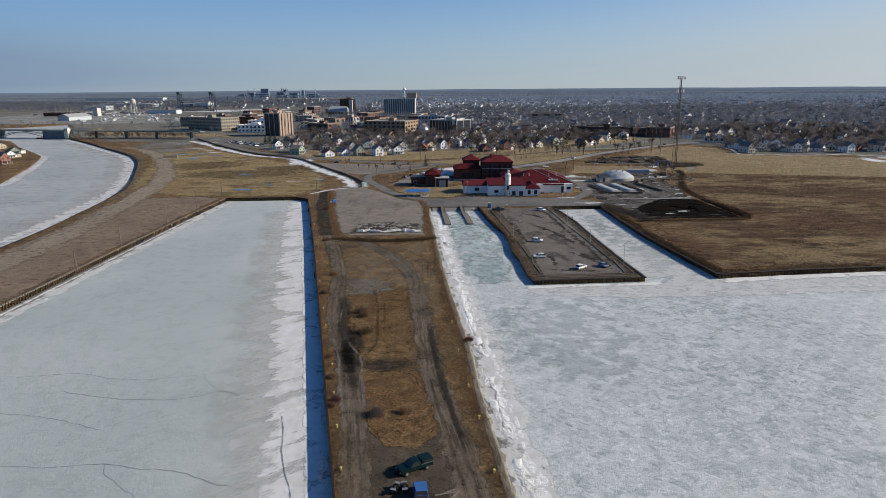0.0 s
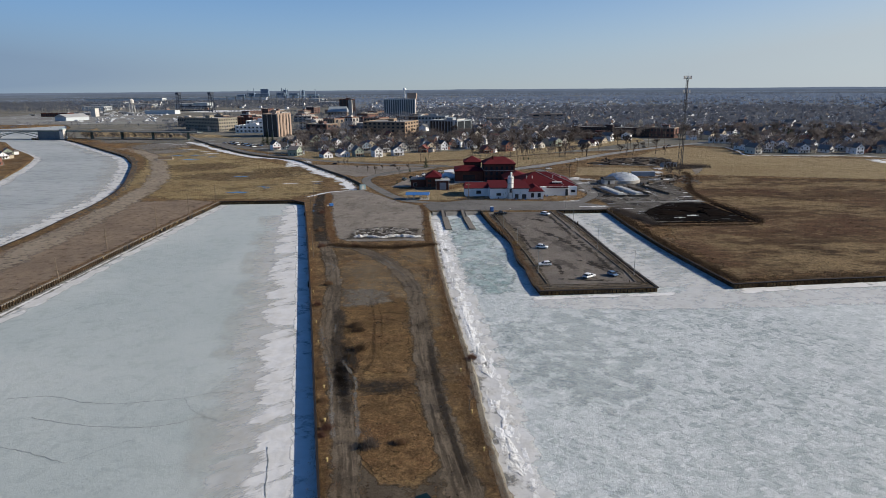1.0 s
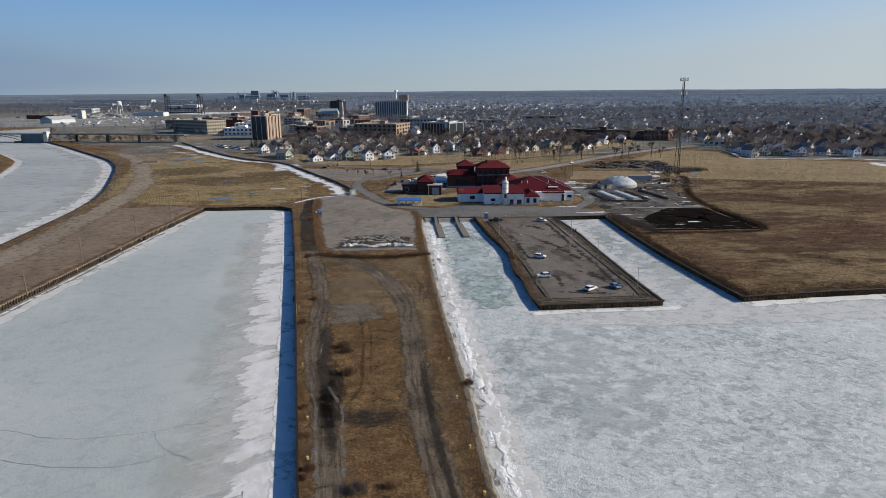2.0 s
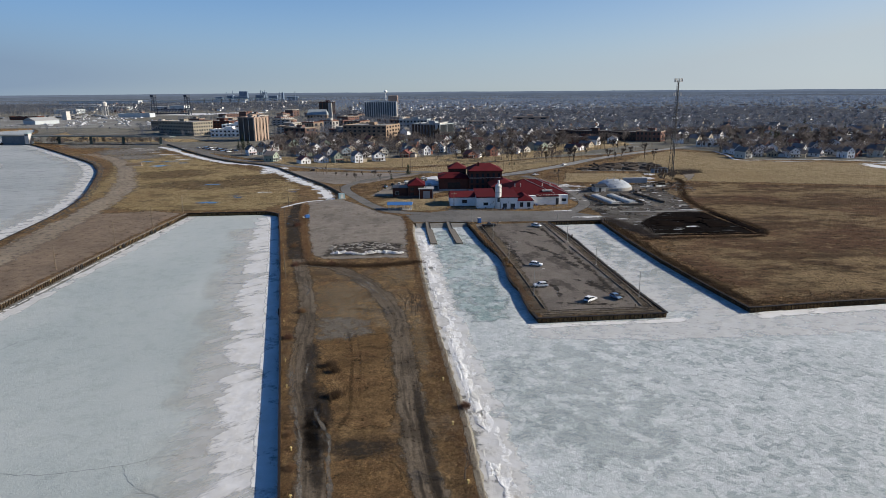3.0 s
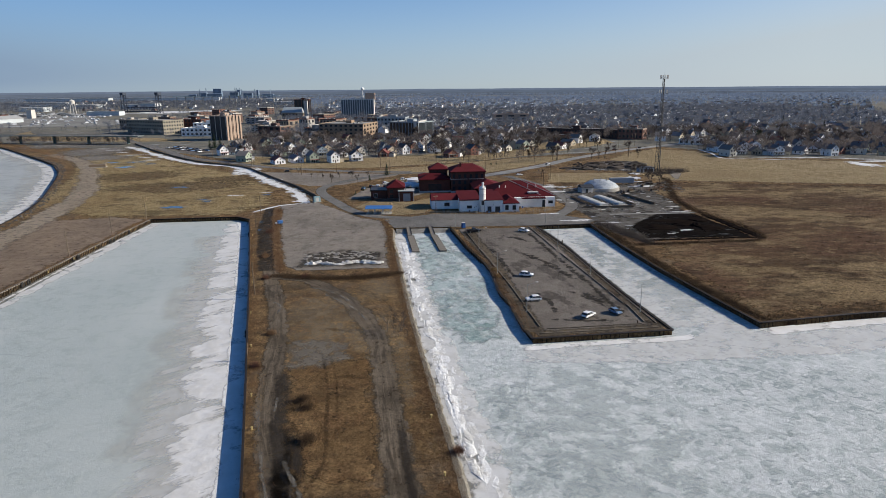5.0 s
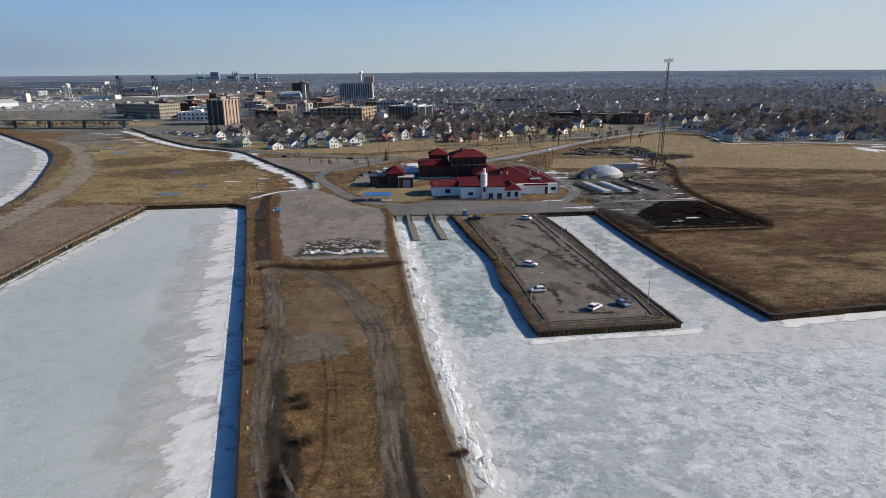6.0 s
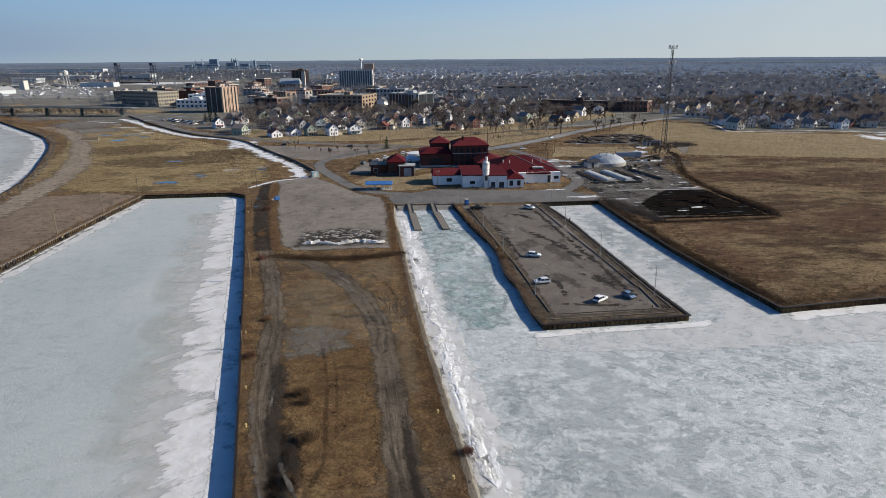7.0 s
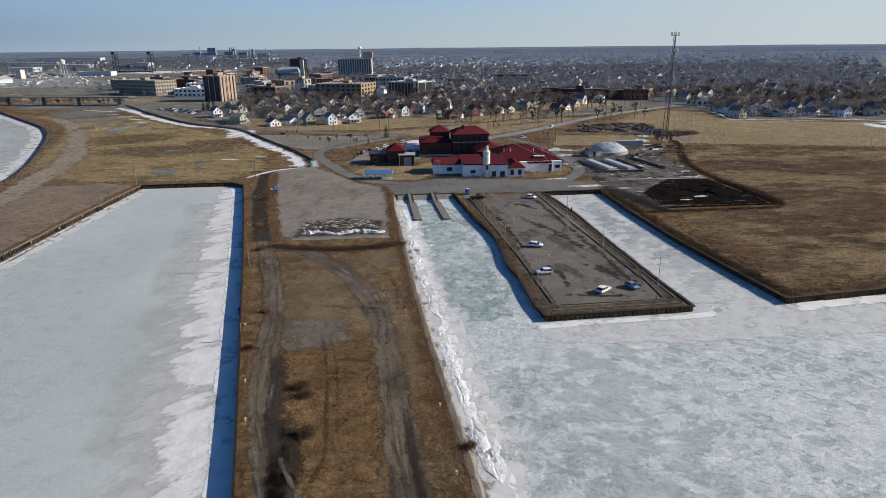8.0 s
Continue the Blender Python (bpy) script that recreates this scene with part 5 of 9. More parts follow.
def lamp_post(x, y, height, arm, label):
    root = thing("lamp_post", x, y, 0, 0, label, "street lamp", "pier lamp posts")
    part("base", rod(bmesh.new(), (0, 0, 0), (0, 0, 0.35), 0.24, 0.2, 10), M_CONCRETE, root, "round concrete footing")
    part("pole", rod(bmesh.new(), (0, 0, 0.3), (0, 0, height), 0.10, 0.06, 8), M_STEEL, root)
    if arm:
        part("arm", rod(bmesh.new(), (0, 0, height - 0.2), (2.6 * arm, 0, height + 0.5), 0.045, 0.035, 6), M_STEEL, root)
        part("lamp_head", box(bmesh.new(), 2.5 * arm - 0.35, 2.5 * arm + 0.35, -0.16, 0.16, height + 0.4, height + 0.58, 0.05), M_TRIM, root, "pale lamp head")
    return root


for x, y, h, arm in ((33.8, 263, 7.4, 1), (34.4, 230, 7.4, 1), (36.2, 198, 7.4, 1), (61.8, 261, 8.2, 0), (62.9, 228, 7.6, 0), (64.9, 194.3, 7.6, -1), (30.0, 302, 6.0, 1), (68.0, 302, 6.0, 0)):
    lamp_post(x, y, h, arm, "thin grey steel lamp post with a single arm" if arm else "thin grey steel post without its lamp")


def bollard(x, y, label="yellow-topped mooring bollard on the quay"):
    root = thing("bollard", x, y, 0, 0, label, "bollard", "mooring bollards")
    part("post", rod(bmesh.new(), (0, 0, -0.02), (0, 0, 0.5), 0.15, 0.13, 10), M_YELLOW, root)
    part("cap", rod(bmesh.new(), (0, 0, 0.48), (0, 0, 0.62), 0.23, 0.2, 10), M_YELLOW, root, "wide yellow cap")
    return root


for x, y in ((-10.6, 75), (-12.4, 85.8), (-14.6, 98.5), (-16.7, 110.8), (-18.7, 123.5), (-23.3, 146.3), (-25.7, 158.8), (-30.3, 183), (-34.5, 205), (-39, 232), (-45, 265), (-51, 296), (10.8, 84.1), (10.0, 100.3), (9.0, 112.5), (8.1, 129.6), (7.5, 147), (-106.4, 252), (-105.6, 268), (-104.6, 283), (-103.8, 297), (-103, 312), (-96, 334.2), (-84, 334.2), (-72, 334.2), (-108.6, 225)):
    bollard(x, y)


def fender(x, y, turn, label="old black tyre hung as a fender on the quay"):
    ob = new("tyre_fender", tyre_mesh)
    ob.matrix_basis = pose(x, y, -0.45, 0, 90, turn)
    return tagged(ob, label, "tyre", "quay tyres")


bm = bmesh.new()
for i in range(20):
    for j in range(8):
        t, s = i * math.tau / 20, j * math.tau / 8
        bm.verts.new(((0.75 + 0.26 * math.cos(s)) * math.cos(t), (0.75 + 0.26 * math.cos(s)) * math.sin(t), 0.26 * math.sin(s)))
bm.verts.ensure_lookup_table()
for i in range(20):
    for j in range(8):
        bm.faces.new([bm.verts[k] for k in (i * 8 + j, (i + 1) % 20 * 8 + j, (i + 1) % 20 * 8 + (j + 1) % 8, i * 8 + (j + 1) % 8)])
tyre_mesh = mesh_of("tyre", bm, M_RUBBER)
for x, y in ((-108.0, 240), (-107.8, 243), (-106.2, 269), (-105.9, 272), (-104.0, 294.5), (-103.6, 297), (-103.0, 311)):
    fender(x, y, 4)
for x, y in ((-41.6, 240), (-53.2, 300), (-47, 268), (-33.2, 192)):
    fender(x, y, 10, "old black tyre hung on the peninsula's wall")

# timber fenders of the quay, one by one
quay = bpy.data.objects["wall_quay"]
fender_mesh = mesh_of("fender_post", box(bmesh.new(), -0.14, 0.14, -0.14, 0.14, -2.3, 0.55, 0.03), M_TIMBER)
for (p, q) in zip(QUAY_LEFT[:-2], QUAY_LEFT[1:-1]):
    n = int(math.dist(p, q) / 1.15)
    for j in range(n):
        t = j / n
        shared("fender_post", fender_mesh, quay, pose(p[0] + (q[0] - p[0]) * t + 0.42, p[1] + (q[1] - p[1]) * t, 0))
post_mesh = mesh_of("guard_post", rod(bmesh.new(), (0, 0, -1.8), (0, 0, 0.95), 0.17, 0.15, 7), M_TIMBER)
harbour_wall = bpy.data.objects["wall_pier_harbour"]
for (p, q) in zip(PIER_LEFT[:3], PIER_LEFT[1:4]):
    n = int(math.dist(p, q) / 2.0)
    for j in range(n):
        t = j / n
        shared("guard_post", post_mesh, harbour_wall, pose(p[0] + (q[0] - p[0]) * t - 0.45, p[1] + (q[1] - p[1]) * t, 0))
slip_wall = bpy.data.objects["wall_slip"]
for j in range(7):
    shared("guard_post", post_mesh, slip_wall, pose(86.6 + 0.05 * j, 294 - 2.3 * j, 0.4))

# finger docks
for x0, x1 in ((10.5, 11.5), (19.5, 21.3)):
    root = thing("finger_dock", 0, 0, 0, 0, "grey timber finger dock frozen into the ice", "dock", "finger docks")
    for j in range(9):
        y0 = 265.6 + j * 2.8
        xm = x1 + (x0 - x1) * (y0 - 265.6) / 37
        part("deck_panel", box(bmesh.new(), xm - 1.25, xm + 1.25, y0, y0 + 2.72, -0.85, -0.6, 0.03), M_DECK, root)
        for s in (-1.25, 1.25):
            part("pile", rod(bmesh.new(), (xm + s, y0 + 0.5, -2.3), (xm + s, y0 + 0.5, -0.5), 0.13, 0.13, 7), M_TIMBER, root)
    xm = x1 + (x0 - x1) * 0.85
    bm = box(bmesh.new(), -0.85, 0.85, 0, 12.5, -0.1, 0.08, 0.02)
    ramp = part("gangway", bm, M_DECK, root, "sloping timber gangway")
    ramp.matrix_basis = pose(xm, 290.4, -0.62, 3.2, 0, 1.2)
    for s in (-0.85, 0.85):
        part("side_beam", box(bmesh.new(), s - 0.07, s + 0.07, 0, 12.5, 0.05, 0.28), M_TIMBER, ramp)
bm = bmesh.new()
v = [bm.verts.new(p) for p in ((5.2, 303, 0.02), (27.5, 303, 0.02), (27.5, 292, -1.9), (6.2, 292, -1.9))]
bm.faces.new(v[::-1])
bmesh.ops.extrude_face_region(bm, geom=list(bm.faces))
tagged(part("boat_ramp", bm, M_CONCRETE), "sloping concrete boat ramp", "ramp", kind="structure")

plank_mesh = mesh_of("plank", box(bmesh.new(), -0.5, 0.5, -0.14, 0.14, 0.0, 0.07, 0.01), M_DECK)
# loose planks by the trucks
for i, (x, y, tn, L) in enumerate([(3.6, 79.6, 28, 2.6), (4.5, 78.8, 55, 2.0), (3.2, 79.1, 12, 3.1)]):
    root = new("plank", plank_mesh)
    root.matrix_basis = pose(x, y, 0.06 + 0.1 * (i == 2), 0, 0, tn) @ Matrix.Diagonal((L, 1, 1, 1))
    tagged(root, "weathered timber plank lying in the mud", "plank", "loose planks")



def quad_bike(x, y, turn):
    """A small four-wheeled machine, its nose along its own +x."""
    q = thing("quad_bike", x, y, 0.05, turn, "black quad bike standing in the mud beside the trucks", "quad bike", "quad bikes")
    part("body", outline_body(bmesh.new(), [(-0.85, 0.45), (0.8, 0.45), (0.9, 0.7), (0.45, 0.82), (0.1, 0.66), (-0.75, 0.78)], 0.28), M_BLACKPAINT, q)
    part("seat", box(bmesh.new(), -0.7, 0.05, -0.17, 0.17, 0.72, 0.88, 0.05), M_RUBBER, q, "black padded seat")
    for s in (-0.9, 0.75):
        part("rack", box(bmesh.new(), s - 0.2, s + 0.25, -0.4, 0.4, 0.84, 0.88), M_STEEL, q, "grey tubular rack")
        for t in (-0.42, 0.42):
            part("wheel", rod(bmesh.new(), (s * 0.72, t - 0.13, 0.29), (s * 0.72, t + 0.13, 0.29), 0.29, 0.29, 12), M_RUBBER, q)
    part("handlebar", rod(bmesh.new(), (0.3, -0.38, 1.04), (0.3, 0.38, 1.04), 0.025, 0.025, 6), M_DARKSTEEL, q)
    part("steering_post", rod(bmesh.new(), (0.45, 0, 0.75), (0.3, 0, 1.04), 0.04, 0.03, 6), M_DARKSTEEL, q)
    for t in (-0.14, 0.14):
        part("headlight", rod(bmesh.new(), (0.82, t, 0.72), (0.92, t, 0.72), 0.07, 0.08, 8), M_LENS, q, "pale headlight")
    return q


quad_bike(-3.9, 80.3, 70)
quad_bike(-2.6, 80.4, 95)

# mooring post by the slip
for x, y, s in ((65.0, 266.3, 1.0), (60.9, 186.2, 0.6)):
    root = thing("mooring_post", x, y, 0, 0, "short dark mooring post at the pier edge", "post", "mooring posts")
    part("post", rod(bmesh.new(), (0, 0, -0.05), (0, 0, 1.45 * s), 0.26 * s, 0.22 * s, 9), M_TIMBER, root)
    part("cap", rod(bmesh.new(), (0, 0, 1.42 * s), (0, 0, 1.7 * s), 0.17 * s, 0.12 * s, 9), M_PILE, root, "rusty iron cap")


def portable_toilet(x, y, turn):
    root = thing("portable_toilet", x, y, 0, turn, "blue plastic portable toilet on the asphalt", "toilet cabin")
    part("cabin", box(bmesh.new(), -0.7, 0.7, -0.7, 0.7, 0.1, 2.2, 0.05), M_BLUEPLASTIC, root)
    part("roof", box(bmesh.new(), -0.74, 0.74, -0.74, 0.74, 2.18, 2.4, 0.09), M_TRIM, root, "pale moulded roof")
    part("door", box(bmesh.new(), -0.42, 0.42, -0.74, -0.69, 0.18, 2.0, 0.02), M_BLUEPLASTIC, root)
    part("skid", box(bmesh.new(), -0.72, 0.72, -0.75, 0.75, 0, 0.12), M_RUBBER, root)


portable_toilet(32.8, 298.2, 8)


def pole(x, y, height, label="tall weathered wooden utility pole", arm=False):
    root = thing("utility_pole", x, y, 0, random.Random(x).uniform(-40, 40), label, "pole", "utility poles")
    part("pole", rod(bmesh.new(), (0, 0, -0.3), (random.Random(y).uniform(-0.2, 0.2), 0, height), 0.17, 0.11, 7), M_WOODPOLE, root)
    if arm:
        part("crossarm", box(bmesh.new(), -1.3, 1.3, -0.07, 0.07, height - 0.9, height - 0.75), M_WOODPOLE, root)
        for s in (-1.1, -0.5, 0.5, 1.1):
            part("insulator", rod(bmesh.new(), (s, 0, height - 0.76), (s, 0, height - 0.55), 0.06, 0.04, 6), M_TRIM, root)


for x, y, h in ((-108.9, 271.8, 9.2), (-107.8, 306.2, 8.6), (-104.0, 334.4, 9.0), (-113.5, 238, 8.0), (-110.2, 200, 7), (-55.6, 341, 8.5), (-50.2, 300, 8.0), (-36.4, 221, 9.5), (-30.2, 178, 3.0)):
    pole(x, y, h)
for x, y, h in ((24.4, 331, 8.5), (5.5, 468, 10), (-30, 484, 11), (-52, 472, 10), (70, 470, 11), (104, 430, 9), (92, 400, 9), (60, 480, 10), (150, 560, 11), (190, 585, 11), (215, 610, 12), (236, 625, 12), (-90, 505, 11), (-130, 560, 11), (240, 660, 14), (247, 668, 14), (254, 676, 14), (120, 540, 10), (0, 500, 11), (40, 505, 11), (-160, 590, 10)):
    pole(x, y, h, "tall wooden utility pole with a crossarm", True)

# ---- plants of the near ground ----
hedge("brush_lot_front", [(-34, 239), (-26, 236), (-19, 234.5), (-10, 233.5), (0, 235), (5, 237)], 3.2, 1.7, 5200, M_DARKBRUSH, "brown brush on the bank before the gravel lot")
hedge("brush_lot_side", [(-32.6, 243), (-38.6, 277), (-44.6, 314), (-48.6, 350)], 2.6, 1.8, 4200, M_BRUSH, "brown brush along the wet lane")
hedge("brush_lot_east", [(3.2, 240), (2.4, 280), (1.2, 316)], 2.0, 1.1, 2400, M_BRUSH, "low brown brush beside the gravel lot")
hedge("brush_wall_top", [(-11, 79), (-20, 128), (-27, 167), (-31, 188), (-40, 238), (-52, 303)], 2.2, 1.1, 4200, M_BRUSH, "dry weeds along the wall top")
hedge("brush_shore", [(11.8, 78), (9.4, 112), (9.2, 130), (8.0, 152), (6.2, 183), (5.0, 210), (4.2, 238)], 1.8, 1.0, 4200, M_BRUSH, "dry weeds along the shore bank")
hedge("brush_shore_north", [(4.4, 241), (3.8, 260), (3.2, 283), (3.6, 300)], 1.0, 0.8, 900, M_BRUSH, "dry weeds above the boat ramp")
hedge("brush_slip", [(92.6, 185), (90, 210), (88.6, 232), (88, 262), (88, 292)], 3.6, 1.7, 7500, M_DARKBRUSH, "brown brush along the slip wall")
hedge("brush_field_front", [(93, 185.6), (116, 188), (200, 194), (300, 200)], 3.0, 1.2, 4200, M_DARKBRUSH, "brown weeds along the field wall")
hedge("brush_pier", [(33.8, 184), (34.2, 197), (33.8, 210), (34.2, 226), (34.4, 240), (32, 262), (30.6, 280)], 1.5, 1.1, 2600, M_BRUSH, "dry weeds along the decayed pier edge")
hedge("brush_pier_side", [(65.4, 190), (65, 216), (64.6, 238), (64.4, 262), (62.6, 290)], 1.1, 0.8, 1200, M_BRUSH, "dry weeds along the pier side")
hedge("brush_yard_edge", [(141, 264), (145, 280), (142, 312), (146, 345), (158, 380), (168, 404), (172, 420)], 3.4, 2.0, 6200, M_DARKBRUSH, "dark leafless brush round the work yard")
hedge("brush_slip_corner", [(90, 300), (93, 286), (96, 272), (97, 263)], 5.5, 2.3, 4200, M_TWIG, "grey leafless brush between the slip and the mulch bed")
hedge("brush_yard_front", [(90, 262), (110, 262), (140, 262)], 3.0, 1.4, 2600, M_DARKBRUSH, "brown weeds before the mulch bed")
hedge("brush_tower", [(172, 440), (186, 442), (198, 450), (170, 462)], 7, 4.0, 2600, M_TWIG, "leafless brush round the mast")
hedge("brush_basin_head", [(-64, 336), (-80, 336.5), (-100, 336.5), (-106, 318)], 2.5, 1.0, 1900, M_BRUSH, "dry weeds behind the basin wall")
hedge("brush_quay", [(-106, 336), (-107, 300), (-110, 250), (-115, 190)], 1.8, 0.7, 1800, M_BRUSH, "dry weeds along the quay")
hedge("brush_ditch", [(-34, 372), (-45, 404), (-62, 442), (-84, 490), (-104, 535), (-134, 557), (-164, 592)], 3.0, 1.4, 3400, M_TWIG, "grey brush beside the ditch")
hedge("brush_river", [(-256, 590), (-292, 648), (-326, 690), (-368, 740), (-398, 768)], 9, 2.2, 2600, M_BRUSH, "leafless brush by the river bend")
PENINSULA = [(-13, 62), (-20.5, 124), (-31, 188), (-39.5, 236), (4.8, 236), (8.5, 152), (10, 112), (12, 66)]
TRACKS = [[(-38, 240), (-32, 240), (-22, 190), (-19.5, 152), (-14, 138), (-6, 92), (-6, 60), (-12, 60), (-14, 100), (-20, 130), (-26, 180)], [(-30, 237), (-12, 222), (-3, 199), (2.6, 152), (4.4, 122), (9, 90), (9, 60), (3, 60), (1, 100), (-2.4, 152), (-4, 181), (-12, 212)], [(-12, 96), (10, 92), (10, 60), (-12, 60)], [(-22, 183), (-9, 183), (-9, 172), (-22, 170)], [(-14, 128.6), (-7, 127), (0, 128.6), (0, 120.6), (-6, 119.6), (-13, 120.6)]]
tufts("grass_tufts", [(-13, 62), (-20.5, 124), (-29, 176), (6.6, 176), (8.5, 152), (10, 112), (12, 66)], 26000, 0.15, M_STRAW, "straw-coloured tufts over the peninsula", TRACKS, width=(0.03, 0.08))
tufts("field_weeds", [(92, 187), (300, 202), (300, 372), (170, 402), (146, 380), (144, 268), (92, 258)], 9000, 0.5, M_WEEDS, "rough brown weeds of the field", seed=3, width=(0.04, 0.1))
tufts("field_straw", [(92, 187), (300, 202), (300, 372), (170, 402), (146, 380), (144, 268), (92, 258)], 5000, 0.5, M_WEEDS, "straw-coloured weeds of the field", seed=9, width=(0.04, 0.1))
for i, (x, y, h, mt) in enumerate([(-8.2, 102.4, 2.6, M_TWIG), (-16.0, 108.2, 1.6, M_REDBRUSH), (-16.8, 105.8, 1.5, M_REDBRUSH), (-27.4, 172, 1.8, M_REDBRUSH), (-13.2, 141.4, 3.0, M_DARKBRUSH), (-15.6, 155.6, 2.6, M_DARKBRUSH), (-14.6, 152.6, 2.0, M_DARKBRUSH), (10.9, 135.5, 1.7, M_REDBRUSH), (-3.5, 103, 1.6, M_BRUSH), (-27, 190, 2.0, M_BRUSH), (-20.0, 128, 1.4, M_BRUSH), (-18, 118, 1.6, M_BRUSH), (-45, 300, 3.0, M_REDBRUSH), (-36, 236, 2.2, M_REDBRUSH), (-24, 236, 2.4, M_REDBRUSH), (34.4, 236, 1.8, M_STRAW), (34.4, 229, 1.6, M_STRAW), (-40.5, 262, 2.6, M_BRUSH)]):
    shrub("shrub", x, y, h, i, mt, "leafless reddish shrub in the dry grass" if mt is M_REDBRUSH else "leafless brown shrub in the dry grass")
sapling = bare_tree("sapling", 5.5, 5, "slender leafless sapling on the shore bank", 14, wide=0.006, split=True)
sapling.matrix_basis = pose(3.4, 188, 0)
for x, y, s in ((1.9, 187.4, 0.9), (0.4, 189.2, 1.05), (8.6, 113.6, 1.0), (4.2, 191, 0.8), (5.0, 185, 0.7), (-8.6, 103.4, 0.6), (2.8, 184.6, 0.75)):
    copy_thing(sapling, pose(x, y, 0, 0, 0, x * 77) @ Matrix.Scale(s, 4))


def lumps(name, places, material, label, category, kind="stuff", seed=1):
    """Low uneven heaps, in one mesh."""
    rnd = random.Random(seed)
    bm = bmesh.new()
    for x, y, rx, ry, h in places:
        r = bmesh.ops.create_icosphere(bm, subdivisions=2 if h < 0.7 else 3, radius=1.0)
        for v in r["verts"]:
            n = noise.noise(v.co * 1.9 + Vector((x, y, 0))) * 0.42 + noise.noise(v.co * 4.7 + Vector((y, x, 3))) * 0.2
            v.co = Vector((x + v.co.x * rx * (1 + n), y + v.co.y * ry * (1 + n), v.co.z * h * (1 + n)))
    return tagged(part(name, bm, material), label, category, kind=kind)


rnd = random.Random(8)
lumps("snow_heap", [(-25 + i * 0.6 + rnd.uniform(-0.3, 0.3), 250.4 + 1.0 * math.sin(i * 0.3) + rnd.uniform(-0.5, 0.5), rnd.uniform(0.7, 1.5), rnd.uniform(0.5, 1.1), rnd.uniform(0.35, 0.95)) for i in range(41)], M_SNOWHEAP, "ploughed ridge of dirty snow on the gravel lot", "snow")
lumps("snow_lumps", [(rnd.uniform(-28, -3), rnd.uniform(255, 266) - (0 if i % 3 else 2), rnd.uniform(0.3, 1.2), rnd.uniform(0.2, 0.7), rnd.uniform(0.12, 0.4)) for i in range(85)], plain("dirty_snow", (0.33, 0.31, 0.28), (0.16, 0.14, 0.12), 0.6, 0.8, bump=0.5), "grey lumps of old snow on the gravel", "snow", seed=2)
patch("melt_damp", [(-30, 246), (0, 246), (0, 264), (-12, 270), (-28, 266)], M_MELT, 0.058, "damp ground round the melting snow", 4, 4)


def ice_shelf(line, wide, step, columns):
    """Shore ice broken into tilted plates, with grounded gaps between them."""
    verts, faces = [], []
    for r, (x, y) in enumerate(spline(line, step)):
        reach = wide * (1 + 0.5 * noise.noise(Vector((y * 0.07, 4, 0))) + 0.3 * noise.noise(Vector((y * 0.33, 8, 0))))
        for c in range(columns):
            u = c / (columns - 1)
            px = x + u * reach + 0.3 * noise.noise(Vector((y * 0.8, u * 3, 5)))
            near, cells = noise.voronoi(Vector((px * 0.42, y * 0.2 + 0.35 * noise.noise(Vector((px * 0.9, y * 0.5, 2))), 0.3)), distance_metric="DISTANCE")
            toss = abs(math.sin(cells[0].x * 41.3 + cells[0].y * 17.9))
            gap = min(1.0, (near[1] - near[0]) * 9)
            hump = math.sin(math.pi * min(1.0, u * 1.6 + 0.08)) if u < 0.57 else max(0.0, 1.0 - u) * 0.25
            up = 0.12 + 0.15 * toss * hump
            if toss < 0.3 and u < 0.62:
                up = -0.04
            z = ICE - 0.02 + up * (0.55 + 0.45 * gap) + 0.05 * noise.noise(Vector((px * 2.1, y * 1.7, 1))) * hump
            z = z if u < 0.96 else ICE - 0.06
            verts.append((px, y, z))
            if r and c:
                i = len(verts) - 1
                faces.append((i - columns - 1, i - columns, i, i - 1))
    me = bpy.data.meshes.new("shore_ice_ridge")
    me.from_pydata(verts, [], faces)
    me.update()
    if me.polygons[0].normal.z < 0:
        me.flip_normals()
    me.materials.append(M_SHOREICE)
    return tagged(new("shore_ice_ridge", me), "broken ridge of dirty white shore ice", "ice", kind="stuff")


k = Nodes("dirty_shore_ice")
tone = k.mix(k.noise(0.25, 6, 0.7, lo=0.45, hi=0.62), (0.70, 0.70, 0.69), (0.52, 0.51, 0.48))
k.bump(k.noise(1.1, 6, 0.7), 0.5, 0.2)
M_SHOREICE = k.done(k.mix(k.math("MULTIPLY", k.noise(0.6, 8, 0.75, lo=0.56, hi=0.64), 0.7), tone, (0.30, 0.27, 0.22)), 0.65)
ice_shelf([(p[0] + 1.9, p[1]) for p in PEN_RIGHT[1:]], 4.2, 0.42, 20)
strip("shore_silt", [(p[0] + 2.6, p[1]) for p in PEN_RIGHT[1:]], 3.6, M_SILT, ICE + 0.035, "grey wet silt between the plates of shore ice", core=0.4)
strip("shore_bank", [(12.9, 60), (12.4, 78), (11.3, 95), (10.6, 112), (10.2, 130), (8.9, 152), (7.1, 183), (6.0, 210), (5.0, 239), (4.4, 262)], 1.3, M_SAND, 0.03, "pale sandy shore bank")
bm = bmesh.new()
prev = None
for x, y in spline(PEN_RIGHT, 0.8):
    row = [bm.verts.new((x - 0.3, y, 0.01)), bm.verts.new((x + 0.5 + 0.5 * noise.noise(Vector((y * 0.4, 0, 2))), y, -0.6 + 0.3 * noise.noise(Vector((y * 0.6, 5, 2))))), bm.verts.new((x + 1.15 + 0.9 * noise.noise(Vector((y * 0.35, 9, 2))), y, ICE - 0.05))]
    if prev:
        for j in range(2):
            bm.faces.new((prev[j], prev[j + 1], row[j + 1], row[j]))
    prev = row
bmesh.ops.recalc_face_normals(bm, faces=bm.faces)
